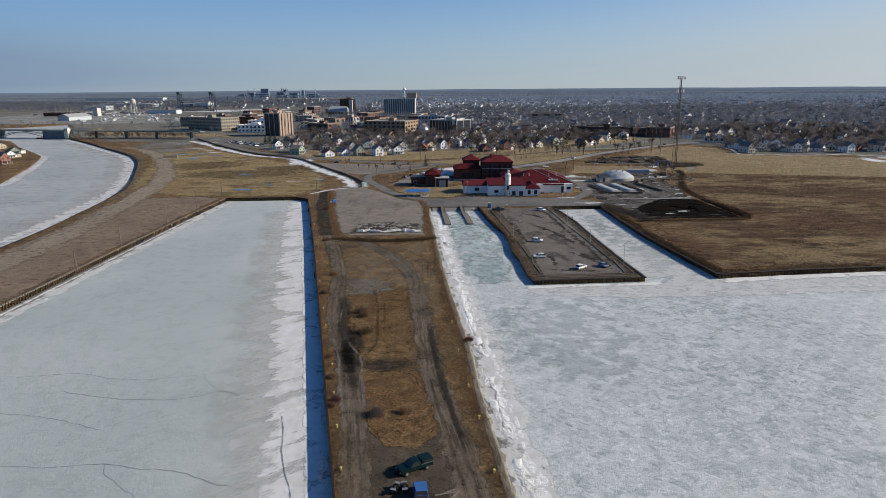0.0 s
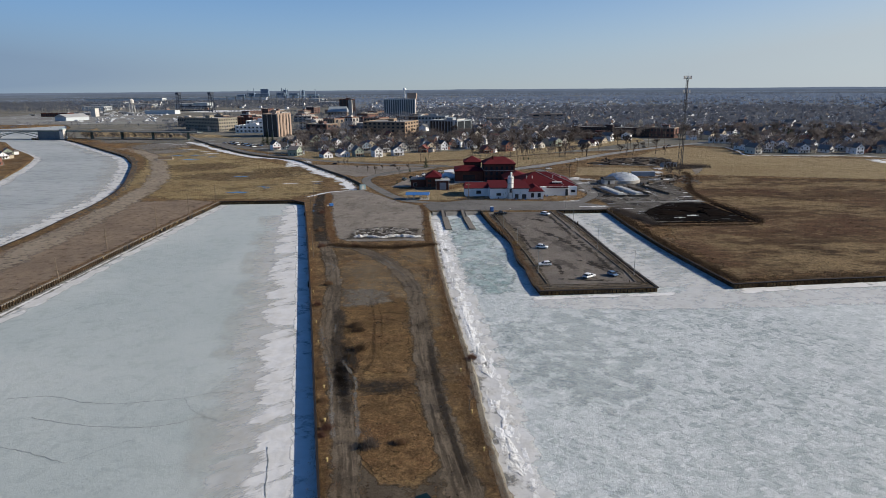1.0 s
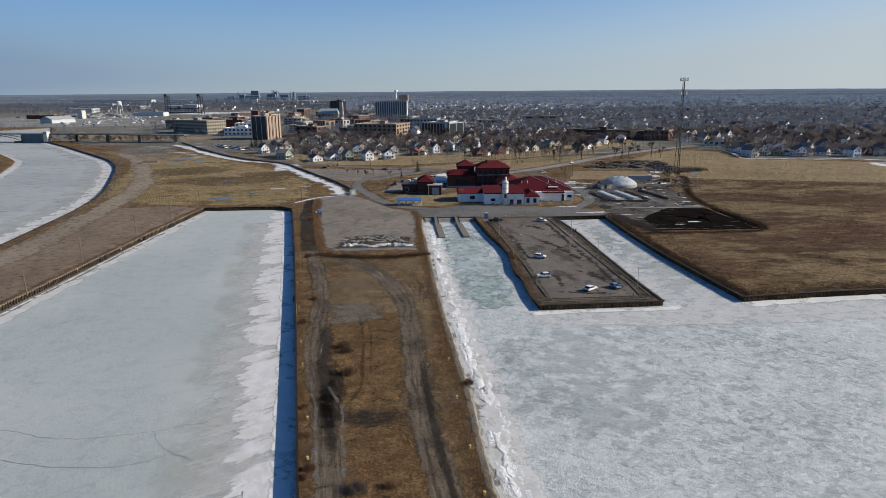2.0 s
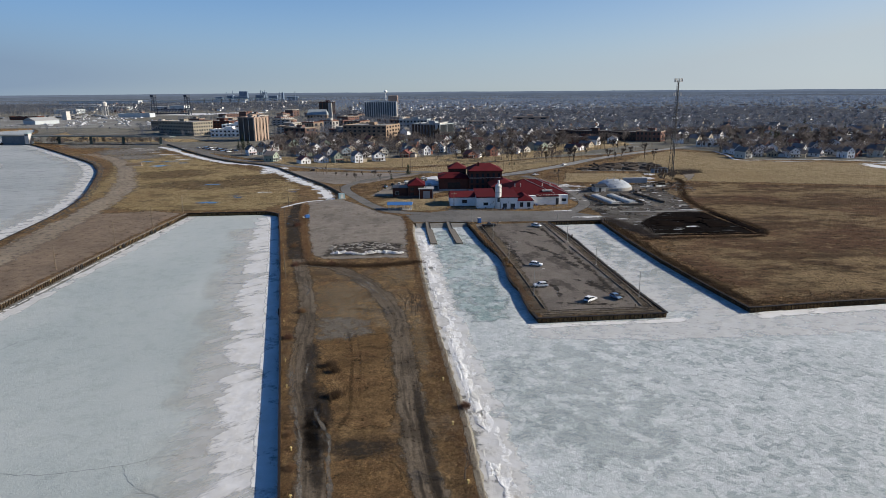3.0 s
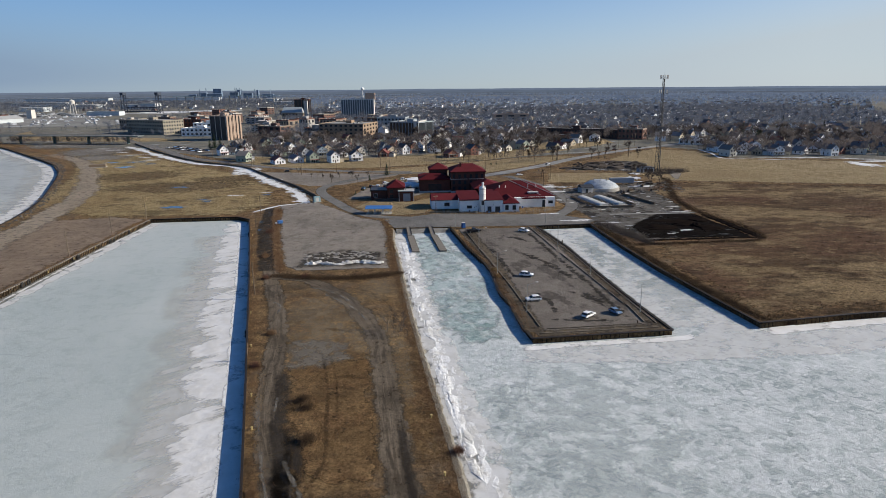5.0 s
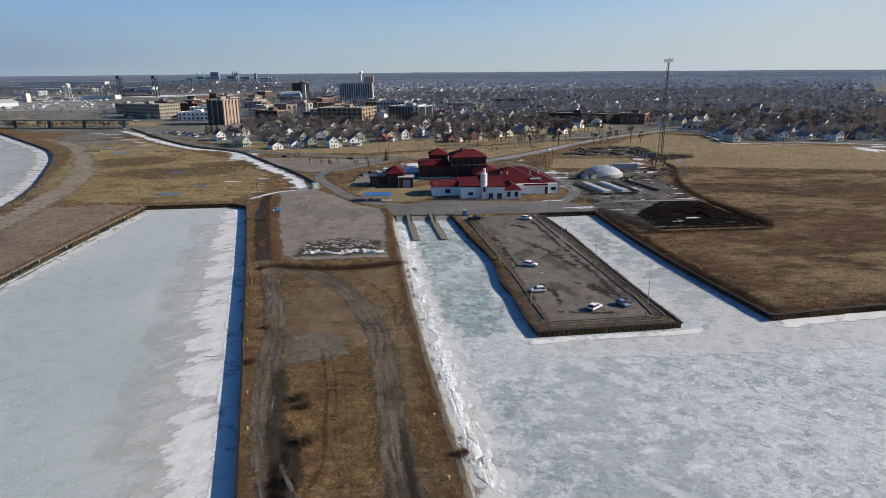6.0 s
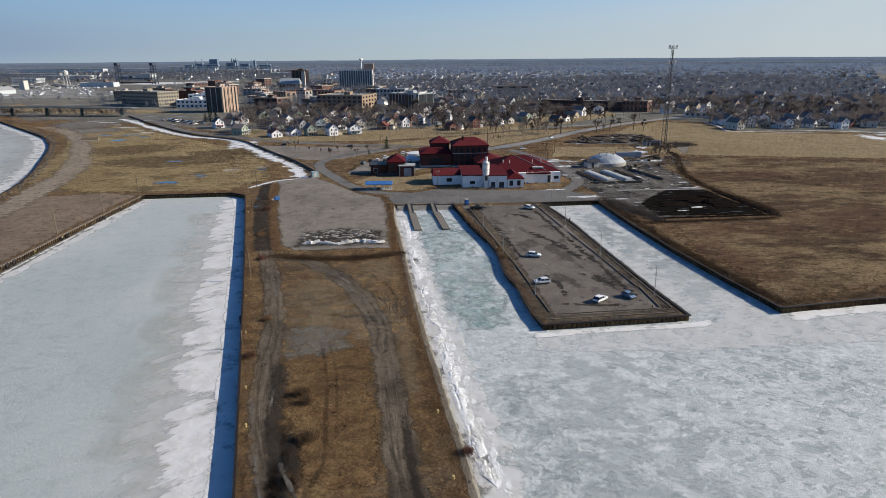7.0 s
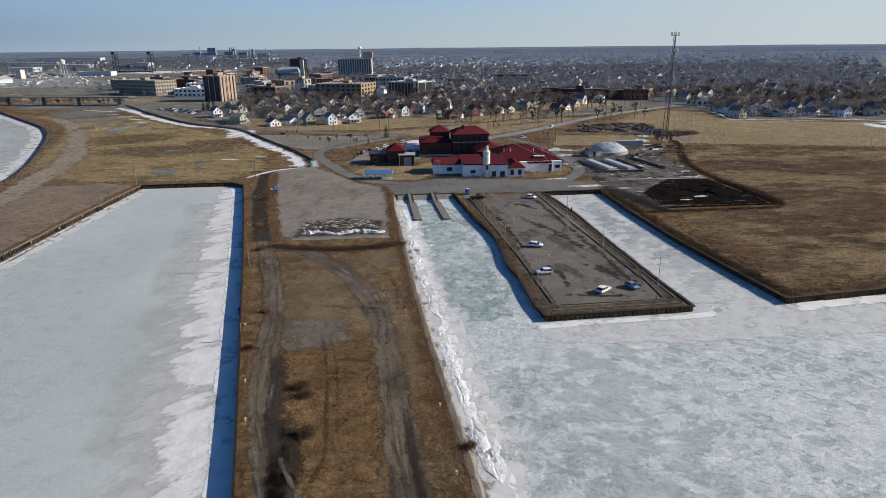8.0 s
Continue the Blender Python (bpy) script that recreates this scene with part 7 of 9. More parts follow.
def mast_point(k, z):
    r = R0 + (R1 - R0) * z / H
    return (corner[k % 3][0] * r, corner[k % 3][1] * r, z)


for k in range(3):
    part("leg", rod(bmesh.new(), mast_point(k, -0.2), mast_point(k, H), 0.15, 0.10, 6), M_DARKSTEEL, mast)
    bm = bmesh.new()
    z = 0.0
    while z < H - 1:
        st = 3.4 - 1.8 * z / H
        rod(bm, mast_point(k, z), mast_point(k + 1, min(H, z + st)), 0.055, 0.055, 4)
        rod(bm, mast_point(k + 1, z), mast_point(k, min(H, z + st)), 0.055, 0.055, 4)
        rod(bm, mast_point(k, z), mast_point(k + 1, z), 0.05, 0.05, 4)
        z += st
    part("lattice", bm, M_DARKSTEEL, mast)
for z, n in ((60.4, 12), (51.4, 9)):
    deck = part("antenna_platform", rod(bmesh.new(), (0, 0, z - 0.9), (0, 0, z - 0.75), 1.9, 1.9, 12), M_DARKSTEEL, mast)
    for j in range(n):
        t = j * math.tau / n
        b = box(bmesh.new(), -0.16, 0.16, -0.12, 0.12, -1.1, 1.1, 0.03)
        bmesh.ops.transform(b, matrix=pose(2.5 * math.cos(t), 2.5 * math.sin(t), z, 0, 0, math.degrees(t)), verts=b.verts)
        part("antenna_panel", b, M_TRIM if n > 6 else M_TRAILER, mast, "pale antenna panel")
part("cable_run", box(bmesh.new(), -0.2, 0.2, -0.1, 0.1, 0, 59), M_DARKSTEEL, mast)
part("spike", rod(bmesh.new(), (0, 0, 60), (0, 0, 63.6), 0.06, 0.02, 5), M_STEEL, mast)
hut = thing("equipment_hut", 174, 450, 0, 4, "dark flat-roofed equipment hut by the mast", "hut")
part("wall", box(bmesh.new(), -6, 4, -2.4, 2.4, 0, 3.0), M_TRAILER, hut)
part("roof", box(bmesh.new(), -6.3, 4.3, -2.7, 2.7, 3.0, 3.3), M_DARKSTEEL, hut)
for x in (-4.5, -2, 0.5, 2.6):
    part("door", box(bmesh.new(), x - 0.6, x + 0.6, -2.46, -2.3, 0, 2.3), M_DARKSTEEL, hut)

# boats under wraps, the utility box, gear by the lane, the ruin
M_WRAP = plain("white_shrink_wrap", (0.78, 0.79, 0.80), (0.66, 0.67, 0.69), 0.5, 0.4)
for x, y, L, tn in ((16, 408, 9, 20), (22, 404, 10, 12), (30, 424, 11, 5), (12, 402, 8, 40), (20, 426, 9, 0)):
    b = thing("wrapped_boat", x, y, 0, tn, "boat stored under white winter wrap", "boat", "stored boats")
    bm = bmesh.new()
    rows = []
    for j in range(7):
        s = j / 6
        w = 1.5 * math.sin(math.pi * min(1, 0.25 + s * 0.75)) ** 0.6
        px = -L / 2 + s * L
        rows.append([bm.verts.new((px, -w, 0.9)), bm.verts.new((px, -w * 1.05, 1.9)), bm.verts.new((px, 0, 2.9 + 0.5 * math.sin(s * 3))), bm.verts.new((px, w * 1.05, 1.9)), bm.verts.new((px, w, 0.9))])
    for p, q in zip(rows[:-1], rows[1:]):
        for j in range(4):
            bm.faces.new((p[j], p[j + 1], q[j + 1], q[j]))
    bm.faces.new(rows[0])
    bm.faces.new(rows[-1][::-1])
    bmesh.ops.recalc_face_normals(bm, faces=bm.faces)
    part("hull_wrap", bm, M_WRAP, b)
    for s in (-0.25, 0.25):
        part("stand", box(bmesh.new(), s * L - 0.15, s * L + 0.15, -1.0, 1.0, 0, 0.95), M_DARKSTEEL, b)
ub = thing("utility_cabinet", -32.6, 368.6, 0, 20, "pale blue-green utility cabinet at the road bend", "cabinet")
part("body", box(bmesh.new(), -1.6, 1.6, -1.2, 1.2, 0.2, 2.7, 0.06), plain("pale_teal_paint", (0.25, 0.36, 0.38), (0.2, 0.3, 0.32), 1, 0.6), ub)
part("slab", box(bmesh.new(), -2, 2, -1.6, 1.6, 0, 0.22), M_CONCRETE, ub)
part("door", box(bmesh.new(), -0.7, 0.7, -1.24, -1.18, 0.4, 2.4), M_TRIM, ub)
gear = thing("blue_pump_trailer", -43.2, 315.2, 0, 30, "small blue pump trailer standing beside the wet lane", "trailer")
part("housing", box(bmesh.new(), -0.9, 1.1, -0.7, 0.7, 0.6, 1.9, 0.1), M_BRIGHTBLUE, gear)
part("drawbar", rod(bmesh.new(), (-2.4, 0, 0.5), (-0.8, 0, 0.6), 0.06, 0.06, 5), M_DARKSTEEL, gear)
part("tank", rod(bmesh.new(), (-1.6, -0.5, 1.0), (-1.6, 0.5, 1.0), 0.35, 0.35, 10), M_TRIM, gear, "pale drum")
for s in (-0.8, 0.8):
    part("wheel", rod(bmesh.new(), (0, s - 0.1, 0.36), (0, s + 0.1, 0.36), 0.36, 0.36, 12), M_RUBBER, gear)
ruin = thing("concrete_ruin", -208, 540, 0, 15, "low weathered concrete foundation in the meadow", "ruin")
part("block", box(bmesh.new(), -5.5, 5.5, -2.2, 2.2, 0, 2.2, 0.1), M_WOODPOLE, ruin)
part("slab", box(bmesh.new(), -6.2, 6.0, -2.6, 2.6, 0, 0.4), M_CONCRETE, ruin)
low = thing("retaining_wall", 0, 0, 0, 0, "long low dark retaining wall beside the ditch", "wall", kind="structure")
RET = spline([(-36, 377), (-42, 394), (-56, 427), (-66, 446), (-86, 488), (-104, 520), (-142, 556), (-172, 598), (-206, 652), (-230, 694), (-255, 738)], 8)
for p, q in zip(RET[:-1], RET[1:]):
    d = math.dist(p, q)
    o = part("wall_panel", box(bmesh.new(), 0, d - 0.05, -0.25, 0.25, 0, 1.2, 0.04), M_WOODPOLE, low)
    o.matrix_basis = pose(p[0] + 3.2, p[1] + 1.5, 0, 0, 0, math.degrees(math.atan2(q[1] - p[1], q[0] - p[0])))

# ---- cars in the town's car park, small with distance ----
car_park = [M_WHITEPAINT, M_BLACKPAINT, M_BLUEPAINT, M_BLACKPAINT, M_STEEL]
for i in range(22):
    row, col = i % 2, i // 2
    x, y = -204 + 4.2 * col + 4.5 * row, 690 - 4.7 * col + 9 * row
    c = thing("town_car", x, y, 0, 48 + 90 * (i % 3 == 0), "parked car dulled by winter dirt in the town car park", "car", "cars in the town car park")
    part("body", box(bmesh.new(), -2.2, 2.2, -0.9, 0.9, 0.3, 1.0, 0.12), car_park[i * 7 % 5], c)
    part("cabin", hip(bmesh.new(), -1.3, 1.0, -0.7, 0.7, 0.99, 1.5, 0.08, 0.02, 0.6), M_GLASS, c, "dark windows")
patch("town_car_park", [(-214, 696), (-200, 712), (-146, 652), (-150, 628), (-164, 626)], M_ASPHALT, 0.06, "dark car park below the tower", 1.5, 6, 0.5)

# ---- the town ----
M_TANBRICK = plain("tan_brick", (0.38, 0.285, 0.225), (0.31, 0.235, 0.185), 0.2, 0.9)
M_GOLDBRICK = plain("golden_brick", (0.28, 0.205, 0.145), (0.22, 0.16, 0.115), 0.2, 0.9)
M_DARKGLASS = plain("dark_tinted_facade", (0.025, 0.03, 0.036), (0.045, 0.05, 0.055), 0.1, 0.25)
M_OLIVE = plain("olive_concrete", (0.30, 0.27, 0.215), (0.24, 0.215, 0.17), 0.2, 0.9)
M_PALEBLUE = plain("pale_blue_grey_panels", (0.30, 0.34, 0.36), (0.25, 0.28, 0.30), 0.2, 0.7)
M_FLATROOF = plain("gravel_roof", (0.30, 0.29, 0.27), (0.20, 0.19, 0.18), 0.1, 0.95)
M_DARKROOF = plain("dark_roofing", (0.055, 0.053, 0.055), (0.085, 0.08, 0.08), 0.2, 0.9)
M_TOWNBRICK = varied("town_walls", [(0.0, (0.16, 0.075, 0.055)), (0.3, (0.24, 0.19, 0.145)), (0.5, (0.42, 0.40, 0.37)), (0.68, (0.11, 0.06, 0.05)), (0.85, (0.30, 0.25, 0.2))])
M_SIDING = varied("house_siding", [(0.0, (0.82, 0.82, 0.82)), (0.47, (0.46, 0.48, 0.50)), (0.52, (0.46, 0.40, 0.30)), (0.66, (0.22, 0.28, 0.34)), (0.76, (0.60, 0.57, 0.50)), (0.86, (0.25, 0.11, 0.08)), (0.93, (0.28, 0.33, 0.27))], grime=0.15)
M_SHINGLE = varied("house_shingles", [(0.0, (0.10, 0.10, 0.105)), (0.35, (0.17, 0.155, 0.145)), (0.6, (0.065, 0.065, 0.07)), (0.8, (0.20, 0.19, 0.19)), (0.94, (0.18, 0.05, 0.04))], grime=0.3)
M_GREENSTEEL = plain("pale_green_steel", (0.38, 0.47, 0.46), (0.32, 0.40, 0.39), 0.2, 0.6)
M_FARSTEEL = plain("works_steel", (0.03, 0.04, 0.06), (0.05, 0.062, 0.085), 0.02, 0.8)
# skyline works: blue distance haze mixed into the steel's base colour
M_HAZESTEEL = plain("hazed_works_steel", (0.10, 0.145, 0.205), (0.15, 0.20, 0.27), 0.02, 0.8)
M_FARSHED = plain("pale_shed_panels", (0.48, 0.52, 0.54), (0.42, 0.46, 0.48), 0.1, 0.8)
M_HULL = plain("white_hull", (0.5, 0.51, 0.53), (0.4, 0.41, 0.43), 0.2, 0.4)


M_SCHOOL = plain("dark_grey_brick", (0.075, 0.052, 0.047), (0.05, 0.037, 0.035), 0.5, 0.9)


def block(name, x, y, turn, w, d, h, wall, label, floors=3, bays=6, side_bays=4, roof=None, fins=None, glass=None, hut=True, ribbon=False, sides="front right"):
    """A flat-roofed building: its front lies on its own x axis, its depth along +y."""
    root = thing(name, x, y, 0, turn, label, "building", "town buildings")
    part("wall", box(bmesh.new(), 0, w, 0, d, 0, h), wall, root)
    part("roof", box(bmesh.new(), 0.4, w - 0.4, 0.4, d - 0.4, h - 0.2, h + 0.05), roof or M_FLATROOF, root, "flat gravel roof")
    bm = bmesh.new()
    for b in ((-0.15, w + 0.15, -0.15, 0.35), (-0.15, w + 0.15, d - 0.35, d + 0.15), (-0.15, 0.35, 0.35, d - 0.35), (w - 0.35, w + 0.15, 0.35, d - 0.35)):
        box(bm, *b, h - 0.5, h + 0.7)
    part("parapet", bm, fins or wall, root)
    fh = h / floors
    gl = glass or M_GLASS
    lists = []
    if "front" in sides:
        lists.append(("front", w, bays))
    if "right" in sides:
        lists.append(("right", d, side_bays))
    if "left" in sides:
        lists.append(("left", d, side_bays))
    for face, run, n in lists:
        if not n:
            continue
        rows = [(0.9, h - 1.4)] if fins else [(f * fh + 0.32 * fh, 0.48 * fh) for f in range(floors)]
        cols = [(0.5 * run, run * 0.94)] if ribbon else [((b + 0.5) * run / n, run / n * (0.62 if fins else 0.5)) for b in range(n)]
        for z, wh in rows:
            for c, cw in cols:
                if face == "front":
                    part("window", box(bmesh.new(), c - cw / 2, c + cw / 2, -0.06, 0.2, z, z + wh), gl, root)
                elif face == "right":
                    part("window", box(bmesh.new(), w - 0.2, w + 0.06, c - cw / 2, c + cw / 2, z, z + wh), gl, root)
                else:
                    part("window", box(bmesh.new(), -0.06, 0.2, c - cw / 2, c + cw / 2, z, z + wh), gl, root)
        if fins:
            for b in range(n + 1):
                c = b * run / n
                if face == "front":
                    part("fin", box(bmesh.new(), c - 0.35, c + 0.35, -0.5, 0.1, 0.2, h + 0.5), fins, root)
                elif face == "right":
                    part("fin", box(bmesh.new(), w - 0.1, w + 0.5, c - 0.35, c + 0.35, 0.2, h + 0.5), fins, root)
                else:
                    part("fin", box(bmesh.new(), -0.5, 0.1, c - 0.35, c + 0.35, 0.2, h + 0.5), fins, root)
    if hut:
        part("roof_hut", box(bmesh.new(), w * 0.4, w * 0.4 + min(9, w * 0.3), d * 0.4, d * 0.4 + min(7, d * 0.3), h, h + 3.2), fins or wall, root)
    for k in range(3):
        part("roof_unit", box(bmesh.new(), w * (0.15 + 0.25 * k), w * (0.15 + 0.25 * k) + 2, d * 0.25, d * 0.25 + 1.6, h, h + 1.4), M_STEEL, root)
    return root


t1 = block("office_tower", -165.4, 770.3, 59, 22, 24, 26.0, M_DARKGLASS, "dark glass office tower with tan brick fins", 8, 5, 3, fins=M_TANBRICK, sides="front")
for b in range(5):
    part("brick_pier", box(bmesh.new(), b * 5.0 - 0.2, b * 5.0 + 2.2, -0.7, 0.2, 0, 26.6), M_TANBRICK, t1, "tan brick pier")
for b in range(4):
    part("side_fin", box(bmesh.new(), -0.5, 0.2, b * 7.6 + 0.2, b * 7.6 + 0.7, 0, 26.4), M_TRIM, t1, "thin pale fin")
t2 = block("apartment_slab", -67, 1226, -4, 57, 17, 33.0, M_PALEBLUE, "tall pale apartment slab with vertical window strips", 11, 14, 1, fins=plain("pale_grey_fins", (0.52, 0.56, 0.58), (0.45, 0.49, 0.51), 0.2, 0.8), glass=plain("grey_glazing", (0.07, 0.085, 0.105), (0.10, 0.12, 0.14), 0.2, 0.3), hut=False)
part("end_wall", box(bmesh.new(), 57, 58.5, -0.4, 17.4, 0, 34), M_TRIM, t2, "pale end wall")
part("roof_hut", box(bmesh.new(), 43, 60, 8, 22, 33, 44), M_TANBRICK, t2, "tan brick penthouse")
part("roof_hut", box(bmesh.new(), 26, 40, 6, 12, 33, 36), M_TRIM, t2)
block("civic_hall", -322.5, 914, -36, 72, 30, 17.0, M_OLIVE, "long olive concrete civic hall with rows of windows", 4, 22, 8, fins=None)
block("brown_block", -268, 930, -30, 46, 26, 16, M_BRICK, "dark brick commercial block", 4, 8, 4)
block("white_pavilion_block", -236, 846, -12, 38, 26, 9.0, M_WHITEWALL, "low white building with a dark colonnade", 2, 7, 3)
block("annex_block", -232, 884, -14, 30, 24, 13, M_WHITEWALL, "plain white block in the town", 3, 5, 3)
block("golden_hall", -17.5, 752, 70, 45, 52, 16.2, M_GOLDBRICK, "golden brick hall with a dark long side", 4, 5, 9, sides="front left")
block("glass_school", 12, 791, -37, 39, 30, 16.2, M_DARKGLASS, "dark glazed school block with a pale end", 4, 9, 2, fins=M_PALEBLUE)
block("pale_end_block", 43.6, 768, 70, 32, 6, 17.2, M_TRIM, "pale end block of the school", 4, 2, 1, hut=False)
block("blue_grey_hall", -3, 905, -13, 38, 26, 15.6, M_PALEBLUE, "blue-grey hall behind the school", 3, 8, 4)
block("brick_school", 177, 752, -33, 86, 18, 9.0, M_SCHOOL, "long dark brick school with tall windows", 2, 26, 4)
block("brick_school_wing", 249, 704, -38, 26, 16, 10.5, M_TOWNBRICK, "red brick school wing", 2, 6, 3)
block("roadside_store", 172, 690, -33, 30, 14, 6, M_BRICK, "low dark brick store with a parapet", 1, 6, 3)
block("filling_station", 282, 632, -30, 24, 12, 4.6, M_WHITEWALL, "low white filling station with a dark roof", 1, 5, 3, roof=M_DARKROOF)
block("far_school", 169, 1004, -6, 54, 22, 13, M_TANBRICK, "tan school building among bare trees", 3, 3, 3)
block("storage_hall", -620, 1500, -14, 76, 20, 8, M_FARSHED, "long pale storage hall by the harbour", 2, 0, 0, hut=False)
shed = block("harbour_shed", -672, 1230, -30, 34, 44, 6, M_FARSHED, "white gabled boat shed at the marina", 1, 0, 0, hut=False)
part("gable_roof", hip(bmesh.new(), 0, 34, 0, 44, 6.8, 12, 0.8, 0.3, 0.0), M_GREYROOF, shed, "grey gabled roof")
block("green_roofed_hall", -800, 1412, -10, 62, 20, 7, M_BRICK, "long red hall with a pale green roof", 1, 12, 0, roof=M_GREENSTEEL, hut=False)
block("mill", -690, 1400, -20, 12, 10, 16, M_TRIM, "tall pale mill block at the marina", 3, 0, 0, hut=False)
ch = block("old_church", -165, 1178, -5, 34, 22, 13, M_TOWNBRICK, "brick church with a square tower", 2, 6, 2, hut=False)
part("nave_roof", hip(bmesh.new(), 0, 34, 0, 22, 13, 22, 0.6, 0.3, 2.0), M_PALEBLUE, ch, "pale slate roof")
part("tower", box(bmesh.new(), 38, 44, 1, 7, 0, 33), M_TOWNBRICK, ch)
part("tower_cap", hip(bmesh.new(), 38, 44, 1, 7, 33, 37, 0.2, 0.2), M_DARKROOF, ch)
block("tall_brick_block", -158, 1300, -8, 27, 16, 32, M_DARKGLASS, "tall narrow dark block in the town", 7, 4, 2, fins=M_BRICK)
rnd = random.Random(21)
spots = [(-360, 1000), (-330, 1040), (-290, 990), (-250, 960), (-215, 930), (-170, 905), (-130, 890), (-95, 850), (-110, 930), (-70, 905), (-300, 1090), (-255, 1050), (-205, 1010), (-160, 990), (-115, 1010), (-60, 980), (-20, 1000), (-370, 1150), (-310, 1170), (-260, 1140), (-215, 1110), (-90, 1100), (-45, 1080), (5, 1060), (-330, 1260), (-280, 1250), (-220, 1230), (-100, 1290), (-230, 1330), (-300, 1360), (-180, 1400), (-60, 1340), (-250, 1450), (-340, 1440), (20, 830), (70, 860), (100, 980), (-140, 830), (-60, 800)]
for x, y in spots:
    block("town_block", x + rnd.uniform(-8, 8), y + rnd.uniform(-8, 8), rnd.choice((-32, -30, -35, 55)), rnd.uniform(16, 40), rnd.uniform(12, 24), rnd.uniform(6, 15), M_TOWNBRICK, "flat-roofed commercial block of the old town", rnd.choice((2, 3)), rnd.choice((4, 5, 6)), 2, roof=rnd.choice((M_FLATROOF, M_DARKROOF, M_GREYROOF)), hut=rnd.random() < 0.4)


# ---- houses ----
def house(i, w, d, h, pitch, porch, ell, full):
    """A frame house at the origin, its gable towards -y; full gives it all its windows."""
    root = thing("house", 0, 0, 0, 0, "frame house with siding and a gabled shingle roof", "house", "town houses")
    bm = bmesh.new()
    prof = [(-w / 2, 0), (w / 2, 0), (w / 2, h), (0, h + pitch), (-w / 2, h)]
    a0 = [bm.verts.new((x, 0, z)) for x, z in prof]
    b0 = [bm.verts.new((x, d, z)) for x, z in prof]
    for k in range(5):
        bm.faces.new((a0[k], a0[(k + 1) % 5], b0[(k + 1) % 5], b0[k]))
    bm.faces.new(a0[::-1])
    bm.faces.new(b0)
    bmesh.ops.recalc_face_normals(bm, faces=bm.faces)
    part("wall", bm, M_SIDING, root)
    bm = bmesh.new()
    s = pitch / (w / 2)
    for sg in (-1, 1):
        ex = sg * (w / 2 + 0.45)
        ez = h - 0.45 * s
        v = [bm.verts.new(p) for p in ((0, -0.45, h + pitch), (0, d + 0.45, h + pitch), (ex, d + 0.45, ez), (ex, -0.45, ez), (0, -0.45, h + pitch + 0.22), (0, d + 0.45, h + pitch + 0.22), (ex, d + 0.45, ez + 0.22), (ex, -0.45, ez + 0.22))]
        for f in ((0, 1, 2, 3), (7, 6, 5, 4), (0, 3, 7, 4), (3, 2, 6, 7), (2, 1, 5, 6)):
            bm.faces.new([v[k] for k in f])
    bmesh.ops.recalc_face_normals(bm, faces=bm.faces)
    part("roof", bm, M_SHINGLE, root, "shingled gable roof")
    floors = 2 if h > 4 else 1
    for f in range(floors):
        for c in ((-w / 4, w / 4) if full else (0.0,)):
            part("window", box(bmesh.new(), c - 0.5, c + 0.5, -0.06, 0.1, 1.0 + 2.7 * f, 2.4 + 2.7 * f), M_GLASS, root)
    if full:
        part("window", box(bmesh.new(), -0.35, 0.35, -0.06, 0.1, h + 0.2, h + 1.1), M_GLASS, root)
        for c in (d * 0.3, d * 0.7):
            for sg in (-1, 1):
                part("window", box(bmesh.new(), sg * w / 2 - 0.06, sg * w / 2 + 0.06, c - 0.45, c + 0.45, 1.0, 2.4), M_GLASS, root)
        part("chimney", box(bmesh.new(), w * 0.15, w * 0.15 + 0.7, d * 0.55, d * 0.55 + 0.7, h, h + pitch + 1.0), M_BRICK, root)
        part("door", box(bmesh.new(), -0.45, 0.45, -0.07, 0.1, 0.15, 2.2), M_DARKSTEEL, root)
    if porch:
        part("porch_roof", box(bmesh.new(), -w / 2, w / 2, -2.2, 0.0, 2.5, 2.75), M_SHINGLE, root)
        if full:
            for c in (-w / 2 + 0.2, 0, w / 2 - 0.2):
                part("porch_post", box(bmesh.new(), c - 0.09, c + 0.09, -2.1, -1.9, 0, 2.5), M_TRIM, root)
            part("porch_floor", box(bmesh.new(), -w / 2, w / 2, -2.2, 0.0, 0, 0.4), M_DECK, root)
    if ell:
        part("side_wing", box(bmesh.new(), w / 2, w / 2 + 4.2, d * 0.3, d * 0.85, 0, 2.9), M_SIDING, root)
        part("wing_roof", hip(bmesh.new(), w / 2, w / 2 + 4.2, d * 0.3, d * 0.85, 2.9, 4.3, 0.35, 0.18, 0.0), M_SHINGLE, root)
    return root


SHAPES = [(7.2, 10, 5.4, 3.4, True, False), (8.4, 9, 3.0, 3.2, True, True), (6.8, 11, 5.6, 3.0, False, True), (9.0, 8.5, 5.2, 2.8, True, False), (8.0, 12, 3.1, 2.6, False, False)]
near_houses = [house(i, *s, True) for i, s in enumerate(SHAPES)]
far_houses = [house(i, *s, False) for i, s in enumerate(SHAPES)]
ROW = [(-132, 607, 20), (-124, 616, 80), (-112, 570, -25), (-102, 557, 60), (-93, 629, -18), (-75, 536, -18), (-62, 542, -20), (-50, 540, -15), (-34, 538, -14), (-18, 545, -8), (2, 572, -20), (10, 580, -22), (22, 590, -20), (34, 612, -15), (46, 600, 10), (58, 558, -12), (66, 566, 70), (78, 572, -10), (86, 588, -20), (-60, 575, -20), (-48, 590, -20), (-30, 575, -22), (-66, 600, -25), (98, 590, -20), (112, 600, -25), (130, 612, -28), (142, 640, -30), (156, 602, -32), (166, 612, -30), (182, 640, -30), (196, 662, -30), (214, 676, -30)]
